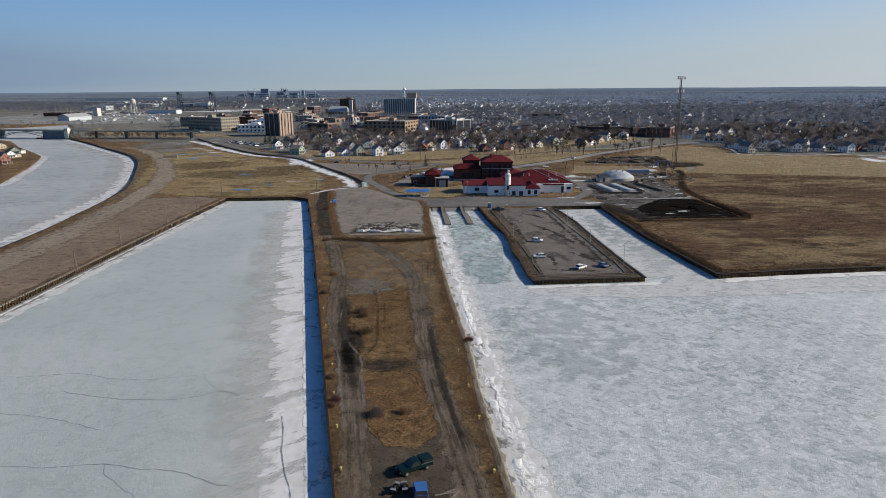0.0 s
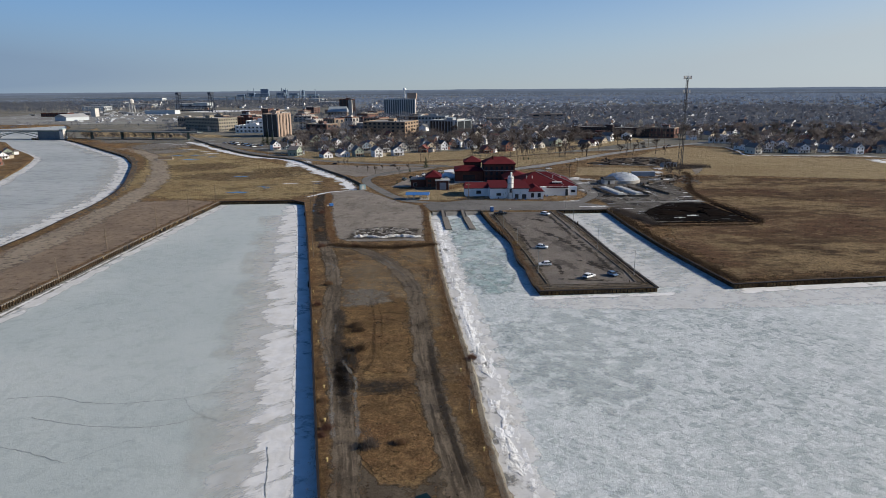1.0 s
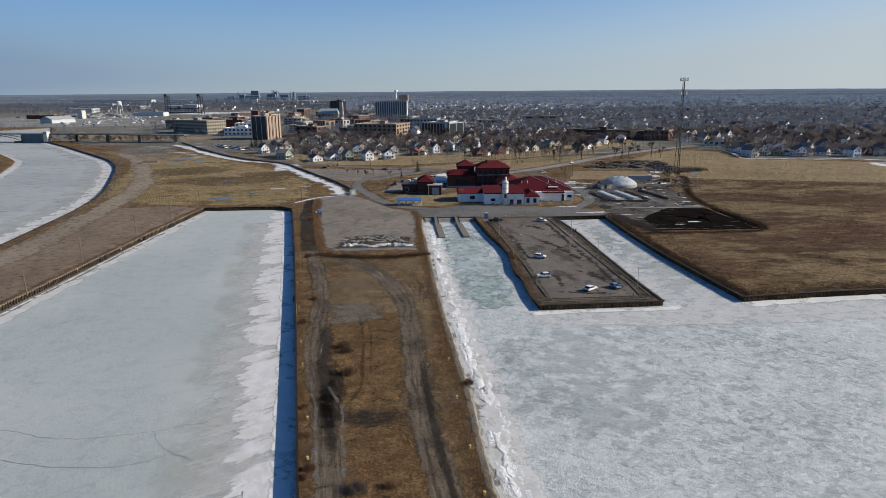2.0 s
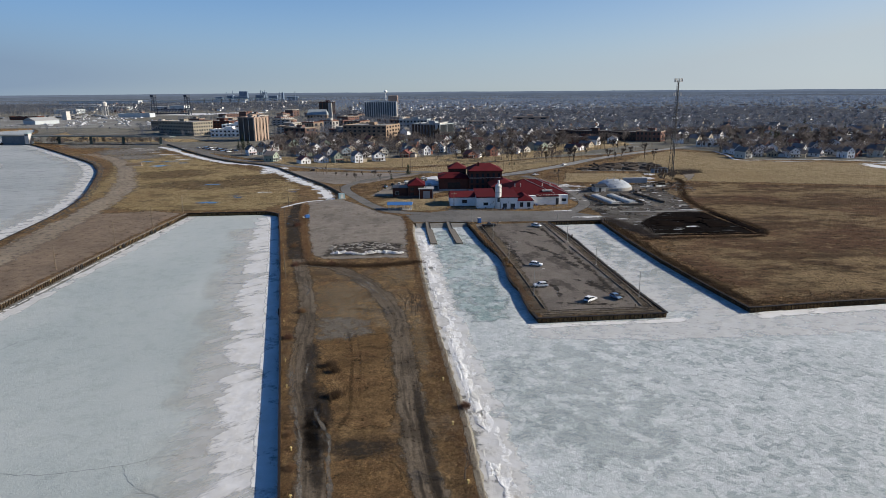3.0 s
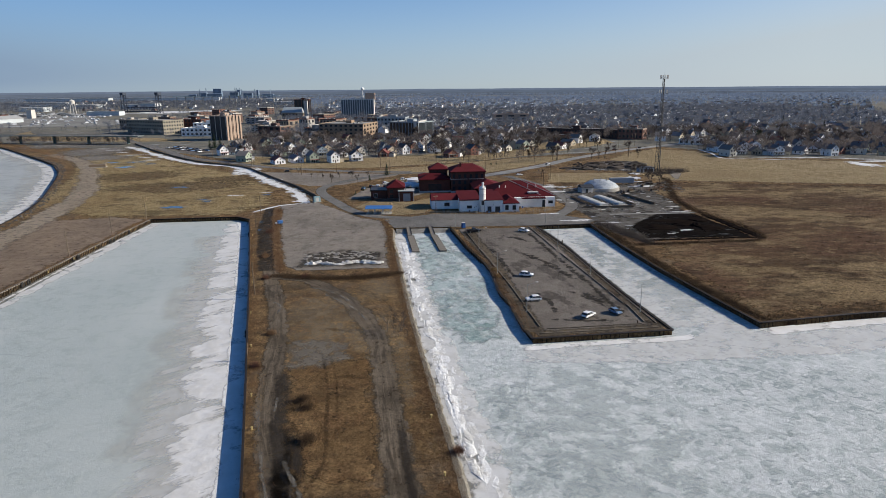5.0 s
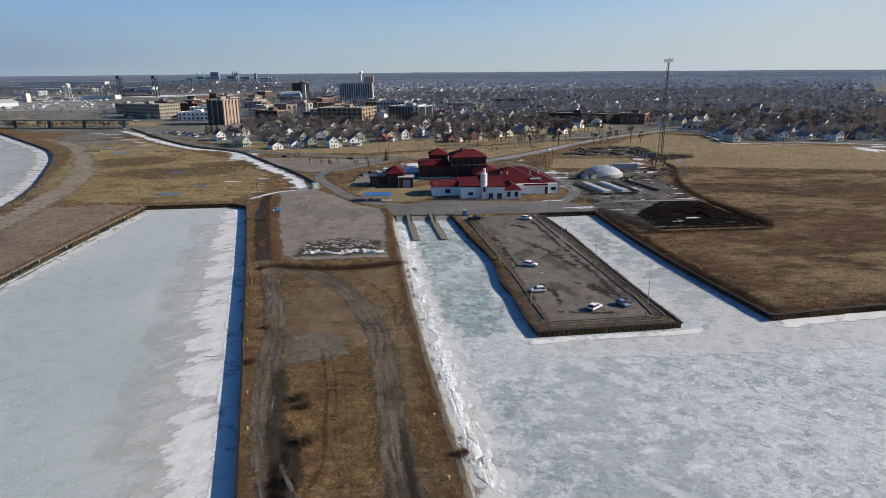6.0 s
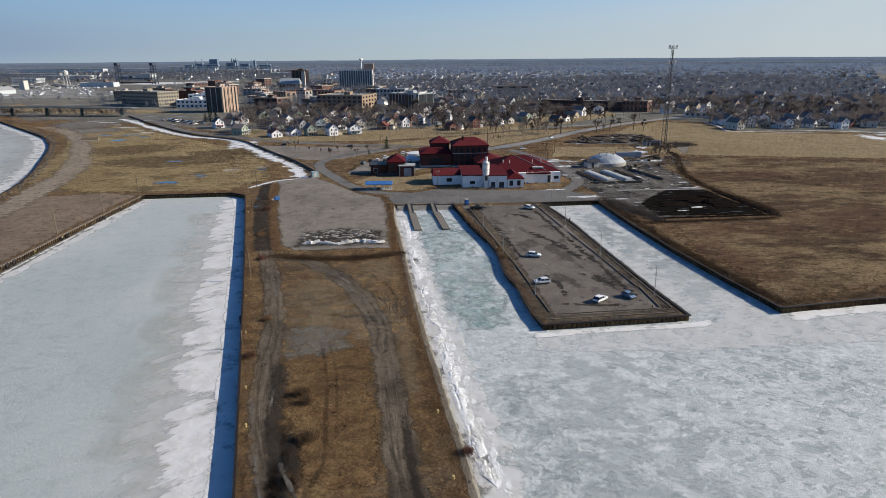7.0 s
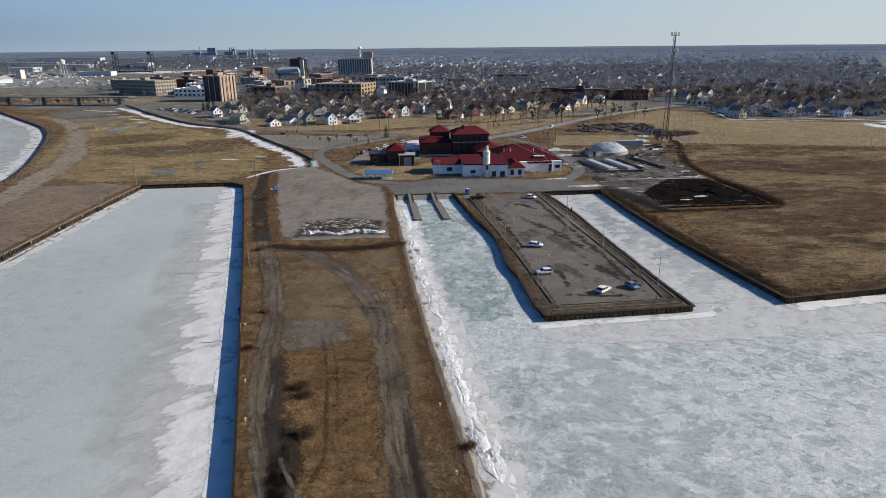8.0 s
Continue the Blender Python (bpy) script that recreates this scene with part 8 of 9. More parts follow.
ROW += [(276, 530, 10), (289, 531, 12), (300, 528, 14), (314, 526, 14), (326, 524, 14), (340, 530, 16), (354, 520, 16), (370, 524, 18), (386, 520, 18), (402, 516, 20), (420, 512, 20), (283, 556, 12), (305, 558, 14), (330, 554, 14), (352, 552, 16), (378, 552, 18), (436, 508, 20), (452, 505, 22), (470, 500, 22), (400, 548, 18), (424, 540, 20), (448, 536, 20)]
ROW += [(-320, 482, 60), (-323, 510, 50), (-347, 556, 40), (-364, 590, 40), (-312, 455, 70), (-412, 648, 45)]
placed = []


def clear_of(x, y, r):
    return all((x - a) ** 2 + (y - b) ** 2 > r * r for a, b in placed)


def in_town(x, y):
    """Where the town's houses stand: behind the shore road, the park and the fields."""
    lines = [(-150, 640), (-60, 560), (0, 575), (60, 585), (110, 610), (180, 665), (250, 700), (262, 640), (275, 560), (340, 545), (380, 530), (480, 500), (900, 430)]
    if x < -150 or x > 900:
        return False
    for (xa, ya), (xb, yb) in zip(lines[:-1], lines[1:]):
        if xa <= x <= xb:
            return y > ya + (yb - ya) * (x - xa) / (xb - xa)
    return False


def off_road(x, y, r=13):
    for p, q in (((160, 543), (236, 605)), ((236, 605), (357, 681)), ((357, 681), (560, 800))):
        t = max(0, min(1, ((x - p[0]) * (q[0] - p[0]) + (y - p[1]) * (q[1] - p[1])) / ((q[0] - p[0]) ** 2 + (q[1] - p[1]) ** 2)))
        if math.dist((x, y), (p[0] + (q[0] - p[0]) * t, p[1] + (q[1] - p[1]) * t)) < r:
            return False
    return True


for x, y, tn in ROW:
    tn = abs(tn) + 8 if (x * 3 + y) % 5 < 3 else tn
    if x > 270:
        y, tn = y + 5 * math.sin(x * 1.7), tn + 35 * math.sin(x * 2.3)
    placed.append((x, y))
    if len(placed) <= len(near_houses):
        near_houses[len(placed) - 1].matrix_basis = pose(x, y, 0, 0, 0, tn)
    else:
        copy_thing(rnd.choice(near_houses), pose(x, y, 0, 0, 0, tn))
BIG = [(-165, 785, 34), (-40, 1235, 50), (-17, 780, 50), (35, 785, 36), (15, 910, 34), (215, 735, 45), (260, 695, 24), (190, 690, 24), (295, 635, 22), (195, 1010, 36)] + [(x + 12, y + 8, 26) for x, y in spots]
lots = []
for row in range(34):
    y0 = 545 + row * 30 + (row % 2) * 6
    x = -150.0
    while x < 0.78 * y0 + 60:
        x += rnd.uniform(12, 18)
        y = y0 + rnd.uniform(-7, 7) - 0.12 * x
        if rnd.random() < 0.25 or not in_town(x, y) or not off_road(x, y) or not clear_of(x, y, 13):
            continue
        if any(math.dist((x, y), (a, b)) < r for a, b, r in BIG) or (x < 10 and y > 720 and rnd.random() < 0.75):
            continue
        placed.append((x, y))
        lots.append((y, x, rnd.choice((-20, 25, 70, 32, 160, 28)) + rnd.uniform(-3, 3)))
lots.sort()
for n, (y, x, tn) in enumerate(lots[:235]):
    m = pose(x, y, 0, 0, 0, tn)
    if n < 90:
        copy_thing(rnd.choice(near_houses), m)
    elif n < 90 + len(far_houses):
        far_houses[n - 90].matrix_basis = m
    else:
        copy_thing(rnd.choice(far_houses), m)

# houses too far to pick apart
hv, hf, rv, rf = [], [], [], []
beyond = []
for k in range(2400):
    y = rnd.uniform(1250, 3000)
    x = rnd.uniform(-0.45, 0.78) * y
    if x > -150 or (y > 1750 and rnd.random() < 0.2):
        beyond.append((y, x, rnd.choice((-20, 70))))
for y, x, tn in lots[235:] + beyond:
    w, d, h, p = rnd.uniform(3.3, 4.6), rnd.uniform(4, 6), rnd.uniform(3.0, 5.6), rnd.uniform(2.2, 3.4)
    t = radians(tn + rnd.uniform(-4, 4))
    c, s = math.cos(t), math.sin(t)
    n = len(hv)
    for px, py, pz in ((-w, -d, 0), (w, -d, 0), (w, d, 0), (-w, d, 0), (-w, -d, h), (w, -d, h), (w, d, h), (-w, d, h), (0, -d, h + p), (0, d, h + p)):
        hv.append((x + px * c - py * s, y + px * s + py * c, pz))
    hf += [(n, n + 1, n + 5, n + 8, n + 4), (n + 2, n + 3, n + 7, n + 9, n + 6), (n + 1, n + 2, n + 6, n + 5), (n + 3, n, n + 4, n + 7)]
    n = len(rv)
    for px, py, pz in ((-w - 0.5, -d - 0.4, h - 0.3), (0, -d - 0.4, h + p + 0.1), (w + 0.5, -d - 0.4, h - 0.3), (-w - 0.5, d + 0.4, h - 0.3), (0, d + 0.4, h + p + 0.1), (w + 0.5, d + 0.4, h - 0.3)):
        rv.append((x + px * c - py * s, y + px * s + py * c, pz))
    rf += [(n, n + 1, n + 4, n + 3), (n + 1, n + 2, n + 5, n + 4)]
k = Nodes("far_siding")
M_FARSIDING = k.done(k.ramp(k.island(), [(0.0, (0.85, 0.85, 0.85)), (0.55, (0.36, 0.37, 0.38)), (0.6, (0.40, 0.35, 0.27)), (0.82, (0.2, 0.12, 0.09))]), 0.8)
k = Nodes("far_shingles")
M_FARROOF = k.done(k.ramp(k.island(), [(0.0, (0.07, 0.07, 0.075)), (0.5, (0.12, 0.115, 0.11)), (0.9, (0.2, 0.2, 0.205))]), 0.8)
for nm, vv, ff, mt, lb in (("far_house_walls", hv, hf, M_FARSIDING, "pale walls of the far suburbs"), ("far_house_roofs", rv, rf, M_FARROOF, "grey roofs of the far suburbs")):
    me = bpy.data.meshes.new(nm)
    me.from_pydata(vv, [], ff)
    me.materials.append(mt)
    tagged(new(nm, me), lb, "houses", kind="stuff")

# ---- trees ----
trees = [bare_tree("street_tree", hh, 30 + i, "leafless street tree with a rounded crown of twigs", 16, wide=0.016) for i, hh in enumerate((9, 11, 12.5, 8, 13))]
pine = conifer("spruce", 8.5, 3, "dark green spruce beside the car park")
pine.matrix_basis = pose(3.8, 461, 0)
YARD_SPRUCES = [(-7, 439, 0.5), (14, 420, 0.5), (-6, 396, 0.35), (-10, 400, 0.4), (2, 392, 0.3), (-14, 388, 0.3), (80, 505, 0.35), (84, 506, 0.35), (-140, 640, 0.9), (-134, 648, 1.0), (-128, 655, 0.8), (365, 640, 1.7), (310, 700, 1.2), (-486, 738, 0.7), (-306, 474, 0.7), (-309, 470, 0.6), (420, 760, 1.4), (120, 850, 1.5), (150, 1000, 1.7), (560, 900, 1.6), (285, 780, 1.3)]
TOWN_SPRUCES = [(380, 660, 1.5), (372, 652, 1.2), (395, 700, 1.6), (440, 720, 1.4), (250, 820, 1.3), (60, 640, 1.0), (-40, 620, 1.1), (100, 700, 1.2), (200, 900, 1.6), (330, 860, 1.5), (470, 640, 1.4), (520, 760, 1.6), (-95, 690, 1.0), (-154, 666, 1.9), (-150, 670, 1.4), (-160, 672, 1.2), (30, 700, 1.2), (620, 820, 1.7), (420, 980, 1.8)]
for x, y, s in YARD_SPRUCES + TOWN_SPRUCES:
    copy_thing(pine, pose(x, y, 0, 0, 0, x) @ Matrix.Scale(s, 4))
spot = [(-36, 446), (-26, 452), (-18, 448), (-44, 455), (-54, 470), (-8, 452), (-30, 436), (-60, 480), (100, 436), (-14, 430), (168, 444), (160, 398), (158, 410), (163, 420), (152, 392), (166, 432), (174, 428), (162, 440), (148, 372), (170, 452)]
spot_s = [0.45] * 10 + [0.62] * (len(spot) - 10)
ring = [(rnd.uniform(-140, 480), rnd.uniform(505, 760)) for _ in range(620)]
for x, y in ring:
    if (in_town(x, y - 12) or (40 < x < 200 and 520 < y < 640)) and off_road(x, y, 8) and clear_of(x, y, 6.5) and not any(math.dist((x, y), (a, b)) < r * 0.7 for a, b, r in BIG):
        spot.append((x, y))
        spot_s.append(rnd.uniform(0.7, 1.15))
for (x, y), s in zip(spot[5:], spot_s[5:]):
    copy_thing(rnd.choice(trees), pose(x, y, 0, 0, 0, rnd.uniform(0, 360)) @ Matrix.Scale(s, 4))
for ob, (x, y) in zip(trees, spot[:5]):
    ob.matrix_basis = pose(x, y, 0) @ Matrix.Scale(0.45, 4)

# the cool tint in the twig colour stands in for mid-distance haze
k = Nodes("hazed_far_twigs")
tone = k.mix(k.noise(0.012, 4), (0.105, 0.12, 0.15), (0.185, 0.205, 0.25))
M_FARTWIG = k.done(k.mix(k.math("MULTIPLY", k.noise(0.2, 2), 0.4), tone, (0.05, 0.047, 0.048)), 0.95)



def see_through(m, share):
    """Thin twigs let light by: sun from behind shows on the near side too."""
    t = m.node_tree
    b, out = t.nodes["Principled BSDF"], t.nodes["Material Output"]
    thin, both = t.nodes.new("ShaderNodeBsdfTranslucent"), t.nodes.new("ShaderNodeMixShader")
    t.links.new(b.inputs["Base Color"].links[0].from_socket, thin.inputs["Color"])
    both.inputs[0].default_value = share
    t.links.new(b.outputs[0], both.inputs[1])
    t.links.new(thin.outputs[0], both.inputs[2])
    t.links.new(both.outputs[0], out.inputs["Surface"])
    return m


see_through(M_FARTWIG, 0.5)
M_NEARTWIG = plain("dark_twigs", (0.09, 0.078, 0.074), (0.185, 0.158, 0.145), 0.03, 0.95)
# aerial haze over the farthest woods is put into this pale blue colour
M_HAZETWIG = plain("haze_blue_twigs", (0.15, 0.197, 0.28), (0.25, 0.31, 0.41), 0.006, 0.95)

see_through(M_NEARTWIG, 0.45)
see_through(M_HAZETWIG, 0.5)


def woods(name, xy, height, per, width, label, seed, material=None):
    """Leafless woods too far to count: each tree a spray of blades."""
    rng = np.random.default_rng(seed)
    n = len(xy)
    h = height * rng.uniform(0.6, 1.15, n)
    k = np.repeat(np.arange(n), per)
    m = len(k)
    way = rng.normal(0, 1, (m, 3))
    way /= np.linalg.norm(way, axis=1)[:, None]
    crown = np.column_stack((rng.uniform(0.26, 0.4, n), rng.uniform(0.26, 0.4, n), rng.uniform(0.26, 0.36, n)))[k] * h[k, None]
    root = way * crown * rng.uniform(0.1, 1.0, (m, 1)) ** 0.45 * 0.8 + np.column_stack((np.zeros((m, 2)), 0.62 * h[k]))
    grow = way * 0.7 + rng.normal(0, 0.45, (m, 3)) + (0, 0, 0.45)
    grow /= np.linalg.norm(grow, axis=1)[:, None]
    grow *= h[k, None] * rng.uniform(0.1, 0.24, (m, 1))
    root[::per] = 0.0
    grow[::per] = np.column_stack((np.zeros((n, 2)), 0.7 * h))
    w = width * rng.uniform(0.5, 1.4, m) * h[k] / height
    w[::per] = 0.035 * h
    base = root + np.column_stack((xy[k], np.zeros(m)))
    return blades(name, base, grow[:, :2], grow[:, 2], w, material or M_FARTWIG, label, "woods")


def strewn(n, y0, y1, a0, a1, seed, test=None):
    rng = np.random.default_rng(seed)
    y = np.sqrt(rng.uniform(y0 ** 2, y1 ** 2, n))
    x = y * rng.uniform(a0, a1, n)
    xy = np.column_stack((x, y))
    if test:
        xy = np.array([p for p in xy if test(*p)])
    return xy


def town_tree(x, y):
    return in_town(x, y - 8) and off_road(x, y, 10) and clear_of(x, y, 4.6) and not any(math.dist((x, y), (a, b)) < r * 0.75 for a, b, r in BIG)


woods("near_town_trees", strewn(2500, 540, 800, -0.2, 0.9, 11, town_tree), 11, 200, 0.2, "leafless trees crowding the nearest houses", 11, M_NEARTWIG)
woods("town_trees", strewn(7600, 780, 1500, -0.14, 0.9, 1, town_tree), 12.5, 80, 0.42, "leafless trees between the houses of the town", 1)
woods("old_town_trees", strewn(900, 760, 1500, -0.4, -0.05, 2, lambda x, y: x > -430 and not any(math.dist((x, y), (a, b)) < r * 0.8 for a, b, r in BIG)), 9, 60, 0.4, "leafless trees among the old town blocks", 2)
woods("suburb_trees", strewn(12000, 1480, 2700, -0.1, 0.9, 3), 13, 34, 0.8, "leafless trees over the suburbs", 3, M_HAZETWIG)
woods("far_woods", strewn(8600, 2650, 3600, -0.88, 0.92, 4), 14, 18, 1.7, "far leafless woods towards the horizon", 4, M_HAZETWIG)
woods("horizon_woods", strewn(9000, 3500, 8000, -0.95, 0.98, 24), 17, 9, 5.0, "last low woods on the horizon", 24, M_HAZETWIG)
woods("valley_woods", strewn(9500, 1640, 2700, -0.85, -0.1, 5, lambda x, y: not (y < 1720 and -640 < x < -480)), 12, 34, 0.8, "leafless woods in the river valley, tinted towards blue haze", 5)
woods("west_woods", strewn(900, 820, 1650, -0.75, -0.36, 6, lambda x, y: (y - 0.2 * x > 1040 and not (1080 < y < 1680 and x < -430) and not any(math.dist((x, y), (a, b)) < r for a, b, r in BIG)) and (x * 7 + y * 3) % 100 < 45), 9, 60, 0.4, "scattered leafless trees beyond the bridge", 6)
woods("bank_trees", np.column_stack((np.linspace(-404, -262, 110) + np.random.default_rng(7).normal(0, 4, 110), np.linspace(776, 760, 110) + np.random.default_rng(8).normal(0, 10, 110))), 8, 130, 0.26, "leafless trees below the road bridge", 7, M_NEARTWIG)
rr = np.random.default_rng(14)
front = [(x, 522 - 0.05 * (x - 275) + rr.normal(0, 3)) for x in rr.uniform(272, 480, 30)] + [(x, 546 - 0.05 * (x - 275) + rr.normal(0, 6)) for x in rr.uniform(268, 480, 60)] + [(x, np.interp(x, (-118, -60, 0, 54, 108, 180, 240), (592, 562, 562, 590, 626, 665, 705)) + rr.normal(0, 7)) for x in rr.uniform(-118, 240, 120)]
woods("street_row_trees", np.array(front), 10.5, 200, 0.2, "leafless trees among the row of houses", 15, M_NEARTWIG)
rr = np.random.default_rng(9)
bank_y = rr.uniform(450, 720, 60)
park = [(65, 537), (74, 534), (84, 533), (92, 531), (102, 513), (115, 516), (122, 526), (70, 545), (80, 542), (89, 541), (98, 536), (110, 538), (58, 541), (128, 542)]
woods("park_trees", np.array(park, float), 11, 420, 0.15, "broad leafless trees in the park before the houses", 21, M_NEARTWIG)
woods("west_bank_trees", np.column_stack((np.interp(bank_y, (407, 448, 493, 548, 572, 599, 661, 736), (-264, -279, -296, -320, -332, -352, -403, -457)) - 22 - rr.uniform(0, 60, 60), bank_y)), 6, 90, 0.22, "leafless trees on the far river bank", 9, M_NEARTWIG)

# ---- bridges, harbour, works on the skyline ----
M_BRIDGE = plain("grey_green_steel", (0.13, 0.18, 0.172), (0.10, 0.14, 0.135), 0.2, 0.7)
M_ABUTMENT = plain("stained_grey_concrete", (0.16, 0.19, 0.21), (0.11, 0.13, 0.145), 0.2, 0.9)
br = thing("road_bridge", -440, 790, 0, -14, "long steel road bridge with a green railing over the river", "bridge")
part("deck", box(bmesh.new(), -260, 200, -5.9, 5.9, 8.0, 8.5), M_BRIDGE, br, "grey-green steel bridge deck")
part("roadway", box(bmesh.new(), -260, 200, -5.4, 5.4, 8.45, 8.6), M_FLATROOF, br, "dark worn roadway")
for s in (-5.9, 5.9):
    part("railing", box(bmesh.new(), -260, 200, s - 0.1, s + 0.1, 8.5, 9.1), M_BRIDGE, br, "grey-green railing")
for x in (-220, -150, 60, 100, 140, 185):
    part("pier", box(bmesh.new(), x - 0.4, x + 0.4, -2, 2, -2.5, 8.05), M_BRIDGE, br, "dark steel pier")
for s in (-5.4, 5.4):
    bm = bmesh.new()
    prev = None
    for j in range(17):
        x = -73 + 64 * j / 16
        z = 1.2 + 5.4 * math.sin(math.pi * j / 16)
        if prev:
            rod(bm, prev, (x, s, z), 0.4, 0.4, 5)
            rod(bm, (x, s, z), (x, s, 7.3), 0.15, 0.15, 4)
        prev = (x, s, z)
    part("arch", bm, M_BRIDGE, br, "dark green steel arch")
part("abutment", box(bmesh.new(), -9, 22, -5.5, 5.5, -2.5, 8.0, 0.2), M_ABUTMENT, br, "grey concrete abutment")
part("arch_pier", box(bmesh.new(), -79, -73, -6, 6, -2.5, 7.9, 0.2), M_ABUTMENT, br, "grey concrete pier")
for x in (-12, -76):
    part("ice_breaker", box(bmesh.new(), x - 4, x + 4, -9, -5.6, -2.5, 0.6, 0.2), M_TIMBER, br, "dark timber fender at the pier's foot")
cabin = thing("bridge_cabin", -415, 776, 0, -14, "small pale bridge keeper's cabin with a green roof", "cabin")
part("wall", box(bmesh.new(), -2.5, 2.5, -2.5, 2.5, 0, 11.5), M_TRIM, cabin)
part("roof", hip(bmesh.new(), -2.5, 2.5, -2.5, 2.5, 11.5, 13.0, 0.6, 0.2), M_GREENSTEEL, cabin, "green hipped roof")
for x in (-1.2, 1.2):
    part("window", box(bmesh.new(), x - 0.7, x + 0.7, -2.56, -2.4, 9.0, 10.8), M_GLASS, cabin)
lift = thing("lift_bridge", -597, 1652, 0, -30, "dark steel vertical lift bridge with two lattice towers", "bridge")
for x in (0, 112):
    bm = bmesh.new()
    for dx in (-4, 4):
        for dy in (-4, 4):
            rod(bm, (x + dx * (1.5 if (dx > 0) == (x > 0) else 1), dy, -1), (x + dx * 0.8, dy, 42), 1.2, 1.0, 4)
    for j in range(7):
        for dy in (-4, 4):
            rod(bm, (x - 4, dy, j * 6), (x + 4, dy, j * 6 + 6), 0.3, 0.3, 4)
            rod(bm, (x + 4, dy, j * 6), (x - 4, dy, j * 6 + 6), 0.3, 0.3, 4)
    part("tower", bm, M_FARSTEEL, lift, "lattice tower")
    part("sheave_house", box(bmesh.new(), x - 5, x + 5, -5, 5, 41, 46), M_FARSTEEL, lift)
bm = bmesh.new()
for dy in (-4, 4):
    rod(bm, (4, dy, 3), (108, dy, 3), 0.9, 0.9, 4)
    rod(bm, (10, dy, 13), (102, dy, 13), 0.9, 0.9, 4)
    for j in range(10):
        rod(bm, (4 + j * 9.75, dy, 3), (8.9 + j * 9.75, dy, 13), 0.4, 0.4, 4)
        rod(bm, (8.9 + j * 9.75, dy, 13), (13.7 + j * 9.75, dy, 3), 0.4, 0.4, 4)
part("lift_span", bm, M_FARSTEEL, lift, "truss span")
part("machine_house", box(bmesh.new(), 38, 48, -4, 4, 13, 17), M_FARSTEEL, lift)
hb = thing("high_bridge", -668, 2330, 0, -7, "long pale green high-level bridge in the distance", "bridge")
part("deck", box(bmesh.new(), -20, 340, -6, 6, 26.6, 28), M_GREENSTEEL, hb)
for j in range(12):
    part("pier", box(bmesh.new(), -10 + j * 30, -8.6 + j * 30, -3, 3, 0, 26.7), M_CONCRETE, hb)
mill = thing("steel_works", -870, 3400, 0, 0, "dark steel works with furnaces and stacks on the skyline", "factory")
mill.matrix_basis = pose(-820, 3400, 0) @ Matrix.Diagonal((0.62, 1, 0.74, 1))
for x0, x1, h in ((-70, 60, 34), (-20, 45, 66), (-120, -60, 40), (120, 190, 42), (170, 200, 58), (230, 300, 36), (330, 345, 56), (-200, -140, 30), (380, 470, 28)):
    part("furnace_block", box(bmesh.new(), x0, x1, h, h + 30, 0, h, 2), M_HAZESTEEL, mill)
for x, h in ((-55, 70), (172, 72), (186, 68), (206, 70), (222, 60), (326, 60), (-105, 62), (450, 60)):
    part("stack", rod(bmesh.new(), (x, 20, 0), (x, 20, h), 4, 3, 8), M_HAZESTEEL, mill)
wt = thing("water_tower", -51, 2200, 0, 0, "white water tower above the suburbs", "water tower")
part("shaft", rod(bmesh.new(), (0, 0, 0), (0, 0, 43), 2.0, 1.5, 10), M_WHITEWALL, wt)
bm = bmesh.new()
bmesh.ops.create_uvsphere(bm, u_segments=14, v_segments=8, radius=1, matrix=Matrix.Translation((0, 0, 46.5)) @ Matrix.Diagonal((6, 6, 4.5, 1)))
part("bowl", bm, M_WHITEWALL, wt)
old = thing("water_tank", -686, 1590, 0, 0, "pale legged water tank by the marina", "water tower")
for k in range(6):
    t = k * math.tau / 6
    part("leg", rod(bmesh.new(), (7 * math.cos(t), 7 * math.sin(t), 0), (4.5 * math.cos(t), 4.5 * math.sin(t), 24), 0.8, 0.7, 5), M_TRIM, old)
part("bowl", rod(bmesh.new(), (0, 0, 23), (0, 0, 30), 5.5, 5.5, 12), M_TRIM, old)
part("lid", rod(bmesh.new(), (0, 0, 30), (0, 0, 33), 5.6, 0.5, 12), M_TRIM, old)


def sailboat(x, y, L, tn):
    b = thing("sailing_boat", x, y, 0, tn, "white sailing boat laid up ashore with its mast", "boat", "laid-up boats")
    bm = bmesh.new()
    rows = []
    for j in range(5):
        s = j / 4
        w = L * 0.16 * (1 - (s - 0.35) ** 2 * 1.9)
        rows.append([bm.verts.new((L * (s - 0.5), -w, 3.4)), bm.verts.new((L * (s - 0.5), 0, 1.2 + 0.8 * s)), bm.verts.new((L * (s - 0.5), w, 3.4))])
    for p, q in zip(rows[:-1], rows[1:]):
        bm.faces.new((p[0], p[1], q[1], q[0]))
        bm.faces.new((p[1], p[2], q[2], q[1]))
        bm.faces.new((p[2], p[0], q[0], q[2]))
    bmesh.ops.recalc_face_normals(bm, faces=bm.faces)
    part("hull", bm, M_HULL, b)
    part("cradle", box(bmesh.new(), -L * 0.25, L * 0.25, -1, 1, 0, 1.5), M_DARKSTEEL, b)
    part("mast", rod(bmesh.new(), (0, 0, 3), (0, 0, 3 + L * 1.45), 0.22, 0.16, 4), M_STEEL, b)
    return b


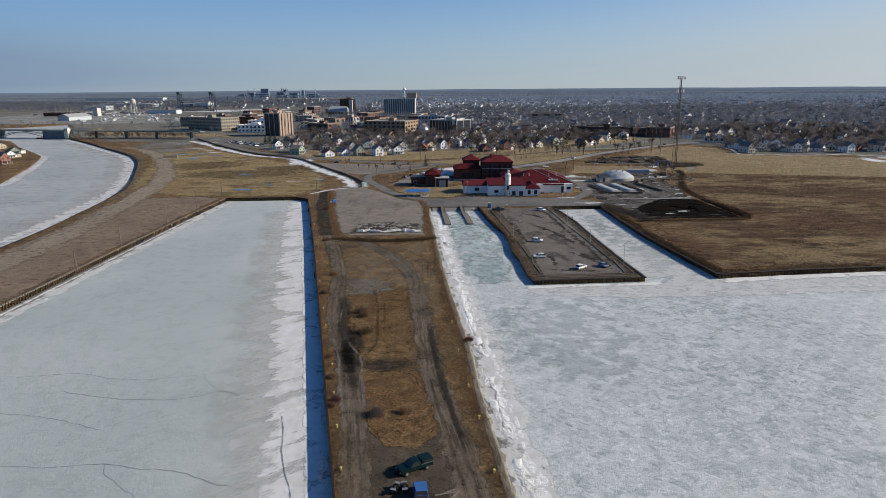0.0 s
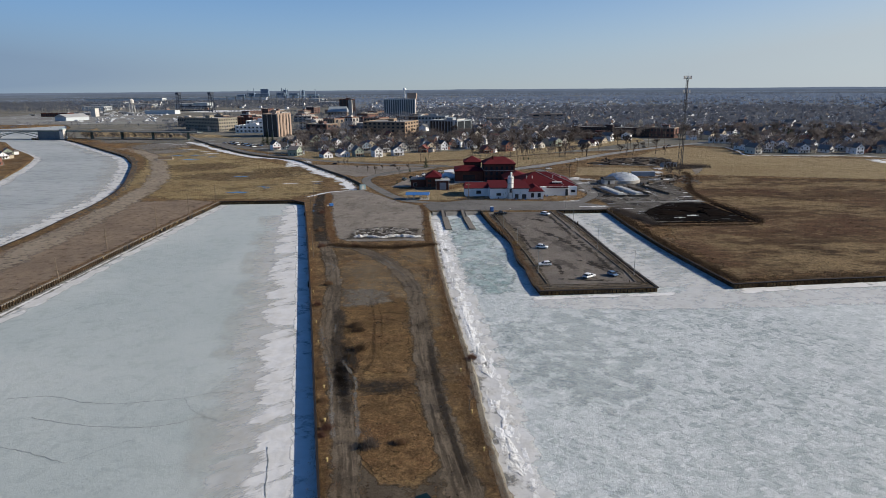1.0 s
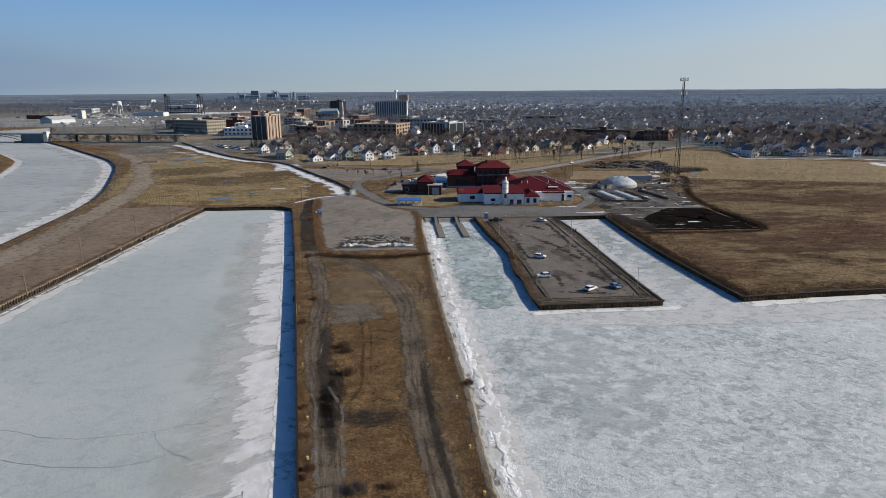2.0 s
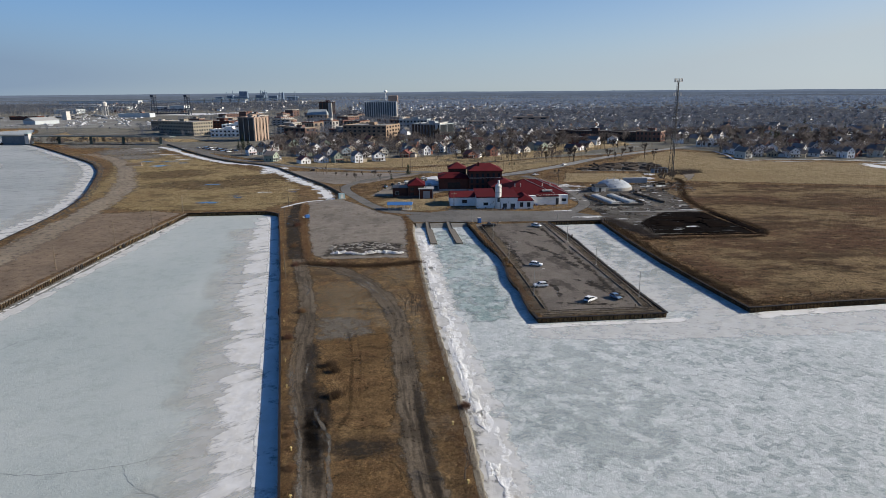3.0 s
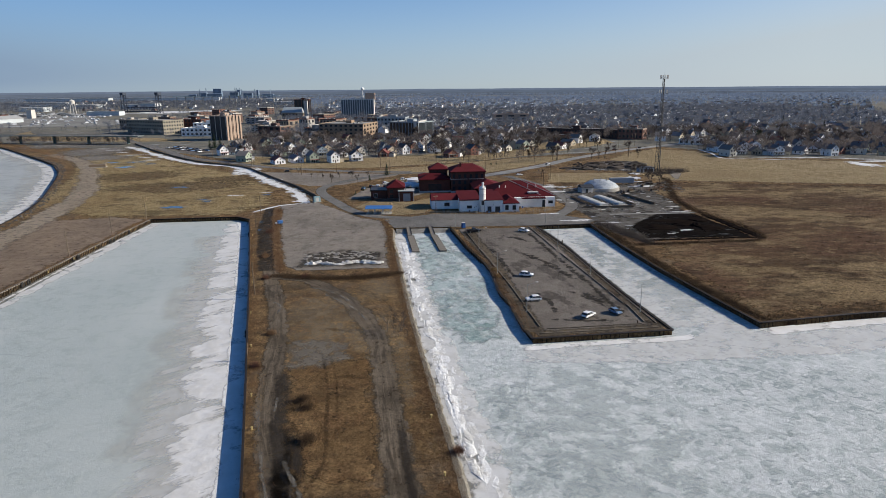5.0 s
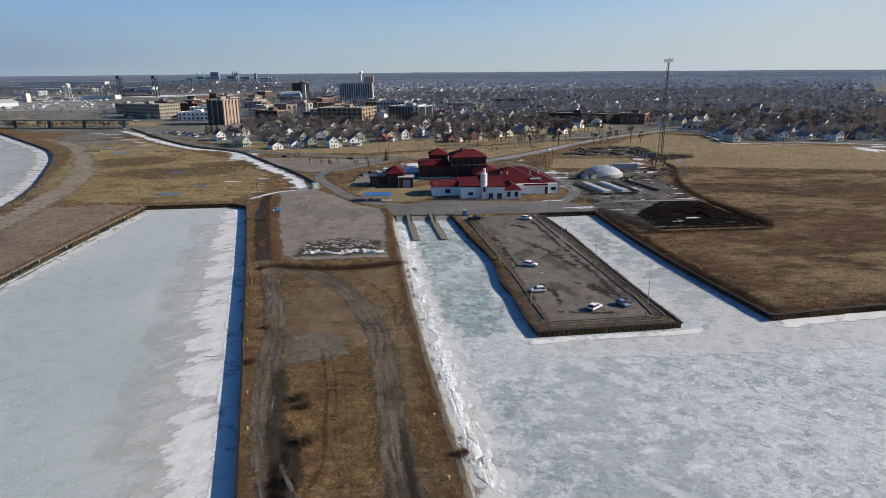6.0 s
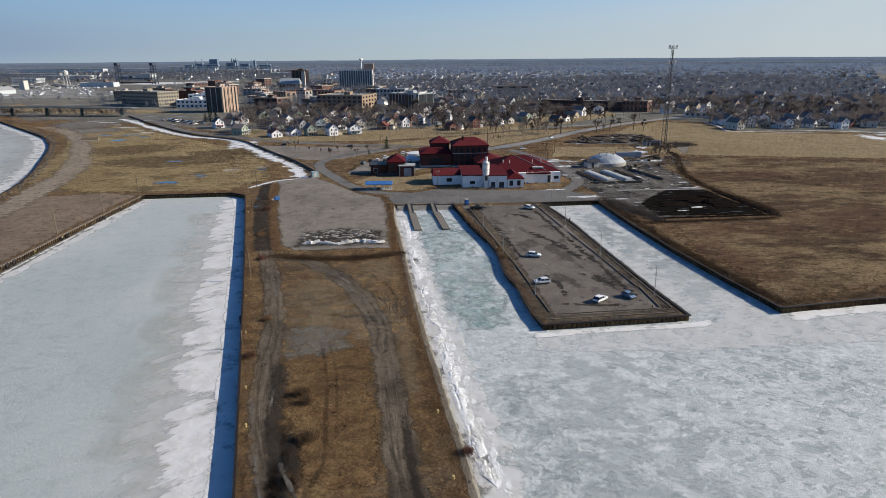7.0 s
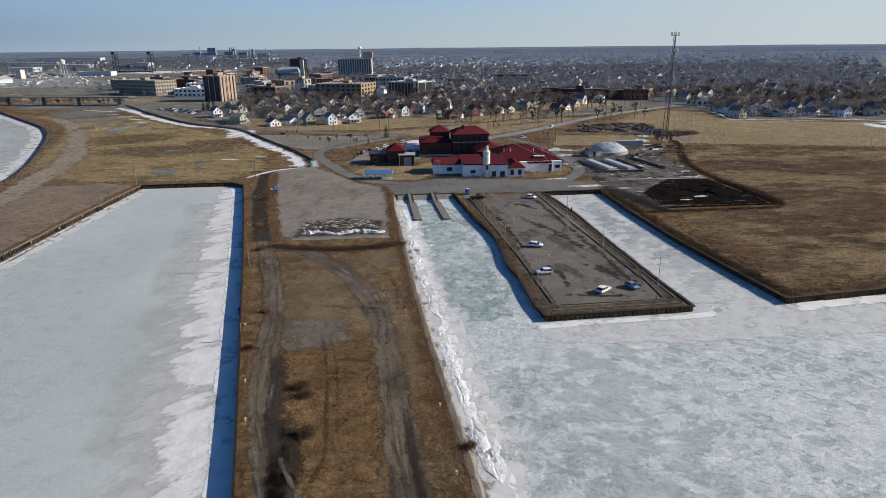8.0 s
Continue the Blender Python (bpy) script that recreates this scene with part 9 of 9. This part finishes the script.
first = sailboat(-760, 1560, 11, 20)
for _ in range(64):
    copy_thing(first, pose(rnd.uniform(-860, -600), rnd.uniform(1440, 1620), 0, 0, 0, rnd.uniform(0, 360)) @ Matrix.Scale(rnd.uniform(0.7, 1.3), 4))
motor = None
for x, y in [(rnd.uniform(-620, -420), rnd.uniform(1130, 1330)) for _ in range(40)] + [(rnd.uniform(-660, -540), rnd.uniform(1380, 1440)) for _ in range(20)]:
    if motor is None:
        motor = thing("motor_boat", x, y, 0, 30, "white motor boat stored in the marina yard", "boat", "stored motor boats")
        part("hull", box(bmesh.new(), -4, 4, -1.4, 1.4, 0.6, 2.4, 0.5), M_HULL, motor)
        part("cabin", box(bmesh.new(), -2, 1.5, -1.1, 1.1, 2.3, 3.6, 0.3), M_HULL, motor)
    else:
        copy_thing(motor, pose(x, y, 0, 0, 0, rnd.uniform(0, 360)) @ Matrix.Scale(rnd.uniform(0.6, 1.0), 4))
patch("marina_yard", [(-880, 1120), (-420, 1080), (-380, 1180), (-560, 1380), (-560, 1640), (-900, 1640)], M_MARINA, 0.05, "pale gravel yard of the marina with old snow", 8, 30, 3)
patch("valley_ice", [(-590, 1600), (-480, 1560), (-330, 1700), (-380, 1760), (-540, 1700)], M_SNOW, 0.08, "snowy ice of the upper river", 8, 20, 3)
patch("row_lawn", [(-118, 602), (-60, 574), (-6, 568), (54, 592), (108, 634), (180, 692), (240, 730), (230, 660), (150, 585), (108, 552), (58, 524), (-6, 502), (-60, 508), (-108, 548)], M_LAWN, 0.04, "tan lawns before the houses", 1.5, 8, 1)
patch("bridge_lawn", [(-420, 900), (-250, 820), (-200, 760), (-300, 780), (-400, 806), (-440, 862), (-470, 915), (-480, 990)], M_LAWN, 0.045, "tan grass beyond the bridge", 6, 20, 2)
for x0, x1, y, h in ((-1010, -820, 2050, 9), (-1250, -1060, 2400, 9), (-700, -640, 1900, 12), (-640, -600, 1880, 15), (-900, -840, 1780, 10), (-1500, -1150, 3000, 14), (-1120, -700, 3050, 12), (-420, -370, 2500, 12), (-330, -240, 2150, 9), (-120, -40, 2050, 10)):
    f = thing("factory_shed", x0, y, 0, -4, "long pale factory shed in the distance", "building", "distant sheds")
    part("wall", box(bmesh.new(), 0, x1 - x0, 0, 40, 0, h), M_FARSHED, f)
    part("roof", box(bmesh.new(), -1, x1 - x0 + 1, -1, 41, h, h + 1), M_GREYROOF, f)

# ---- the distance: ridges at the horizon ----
# distance haze is put in as blue emission over near-black ridges
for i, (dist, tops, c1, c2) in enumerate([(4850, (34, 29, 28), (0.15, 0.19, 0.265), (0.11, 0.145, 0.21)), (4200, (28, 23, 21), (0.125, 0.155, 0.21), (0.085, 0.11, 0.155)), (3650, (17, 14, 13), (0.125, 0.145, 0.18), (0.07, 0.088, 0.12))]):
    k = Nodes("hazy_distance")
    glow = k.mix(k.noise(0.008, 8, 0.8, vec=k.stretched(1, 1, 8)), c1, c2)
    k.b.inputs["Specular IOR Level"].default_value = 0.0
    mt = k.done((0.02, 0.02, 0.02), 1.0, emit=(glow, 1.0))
    verts = []
    N = 240
    for j in range(N + 1):
        t = radians(-62 + 124 * j / N)
        f = math.sin(t)
        top = tops[1] + (tops[2] - tops[1]) * f / 0.6 if f > 0 else tops[1] + (tops[1] - tops[0]) * f / 0.6
        top += 3.2 * noise.noise(Vector((j * 0.09, i * 7.3, 0))) + 1.2 * noise.noise(Vector((j * 0.5, i * 3.1, 4)))
        x, y = min(4880, max(-4880, dist * math.sin(t))), dist * math.cos(t)
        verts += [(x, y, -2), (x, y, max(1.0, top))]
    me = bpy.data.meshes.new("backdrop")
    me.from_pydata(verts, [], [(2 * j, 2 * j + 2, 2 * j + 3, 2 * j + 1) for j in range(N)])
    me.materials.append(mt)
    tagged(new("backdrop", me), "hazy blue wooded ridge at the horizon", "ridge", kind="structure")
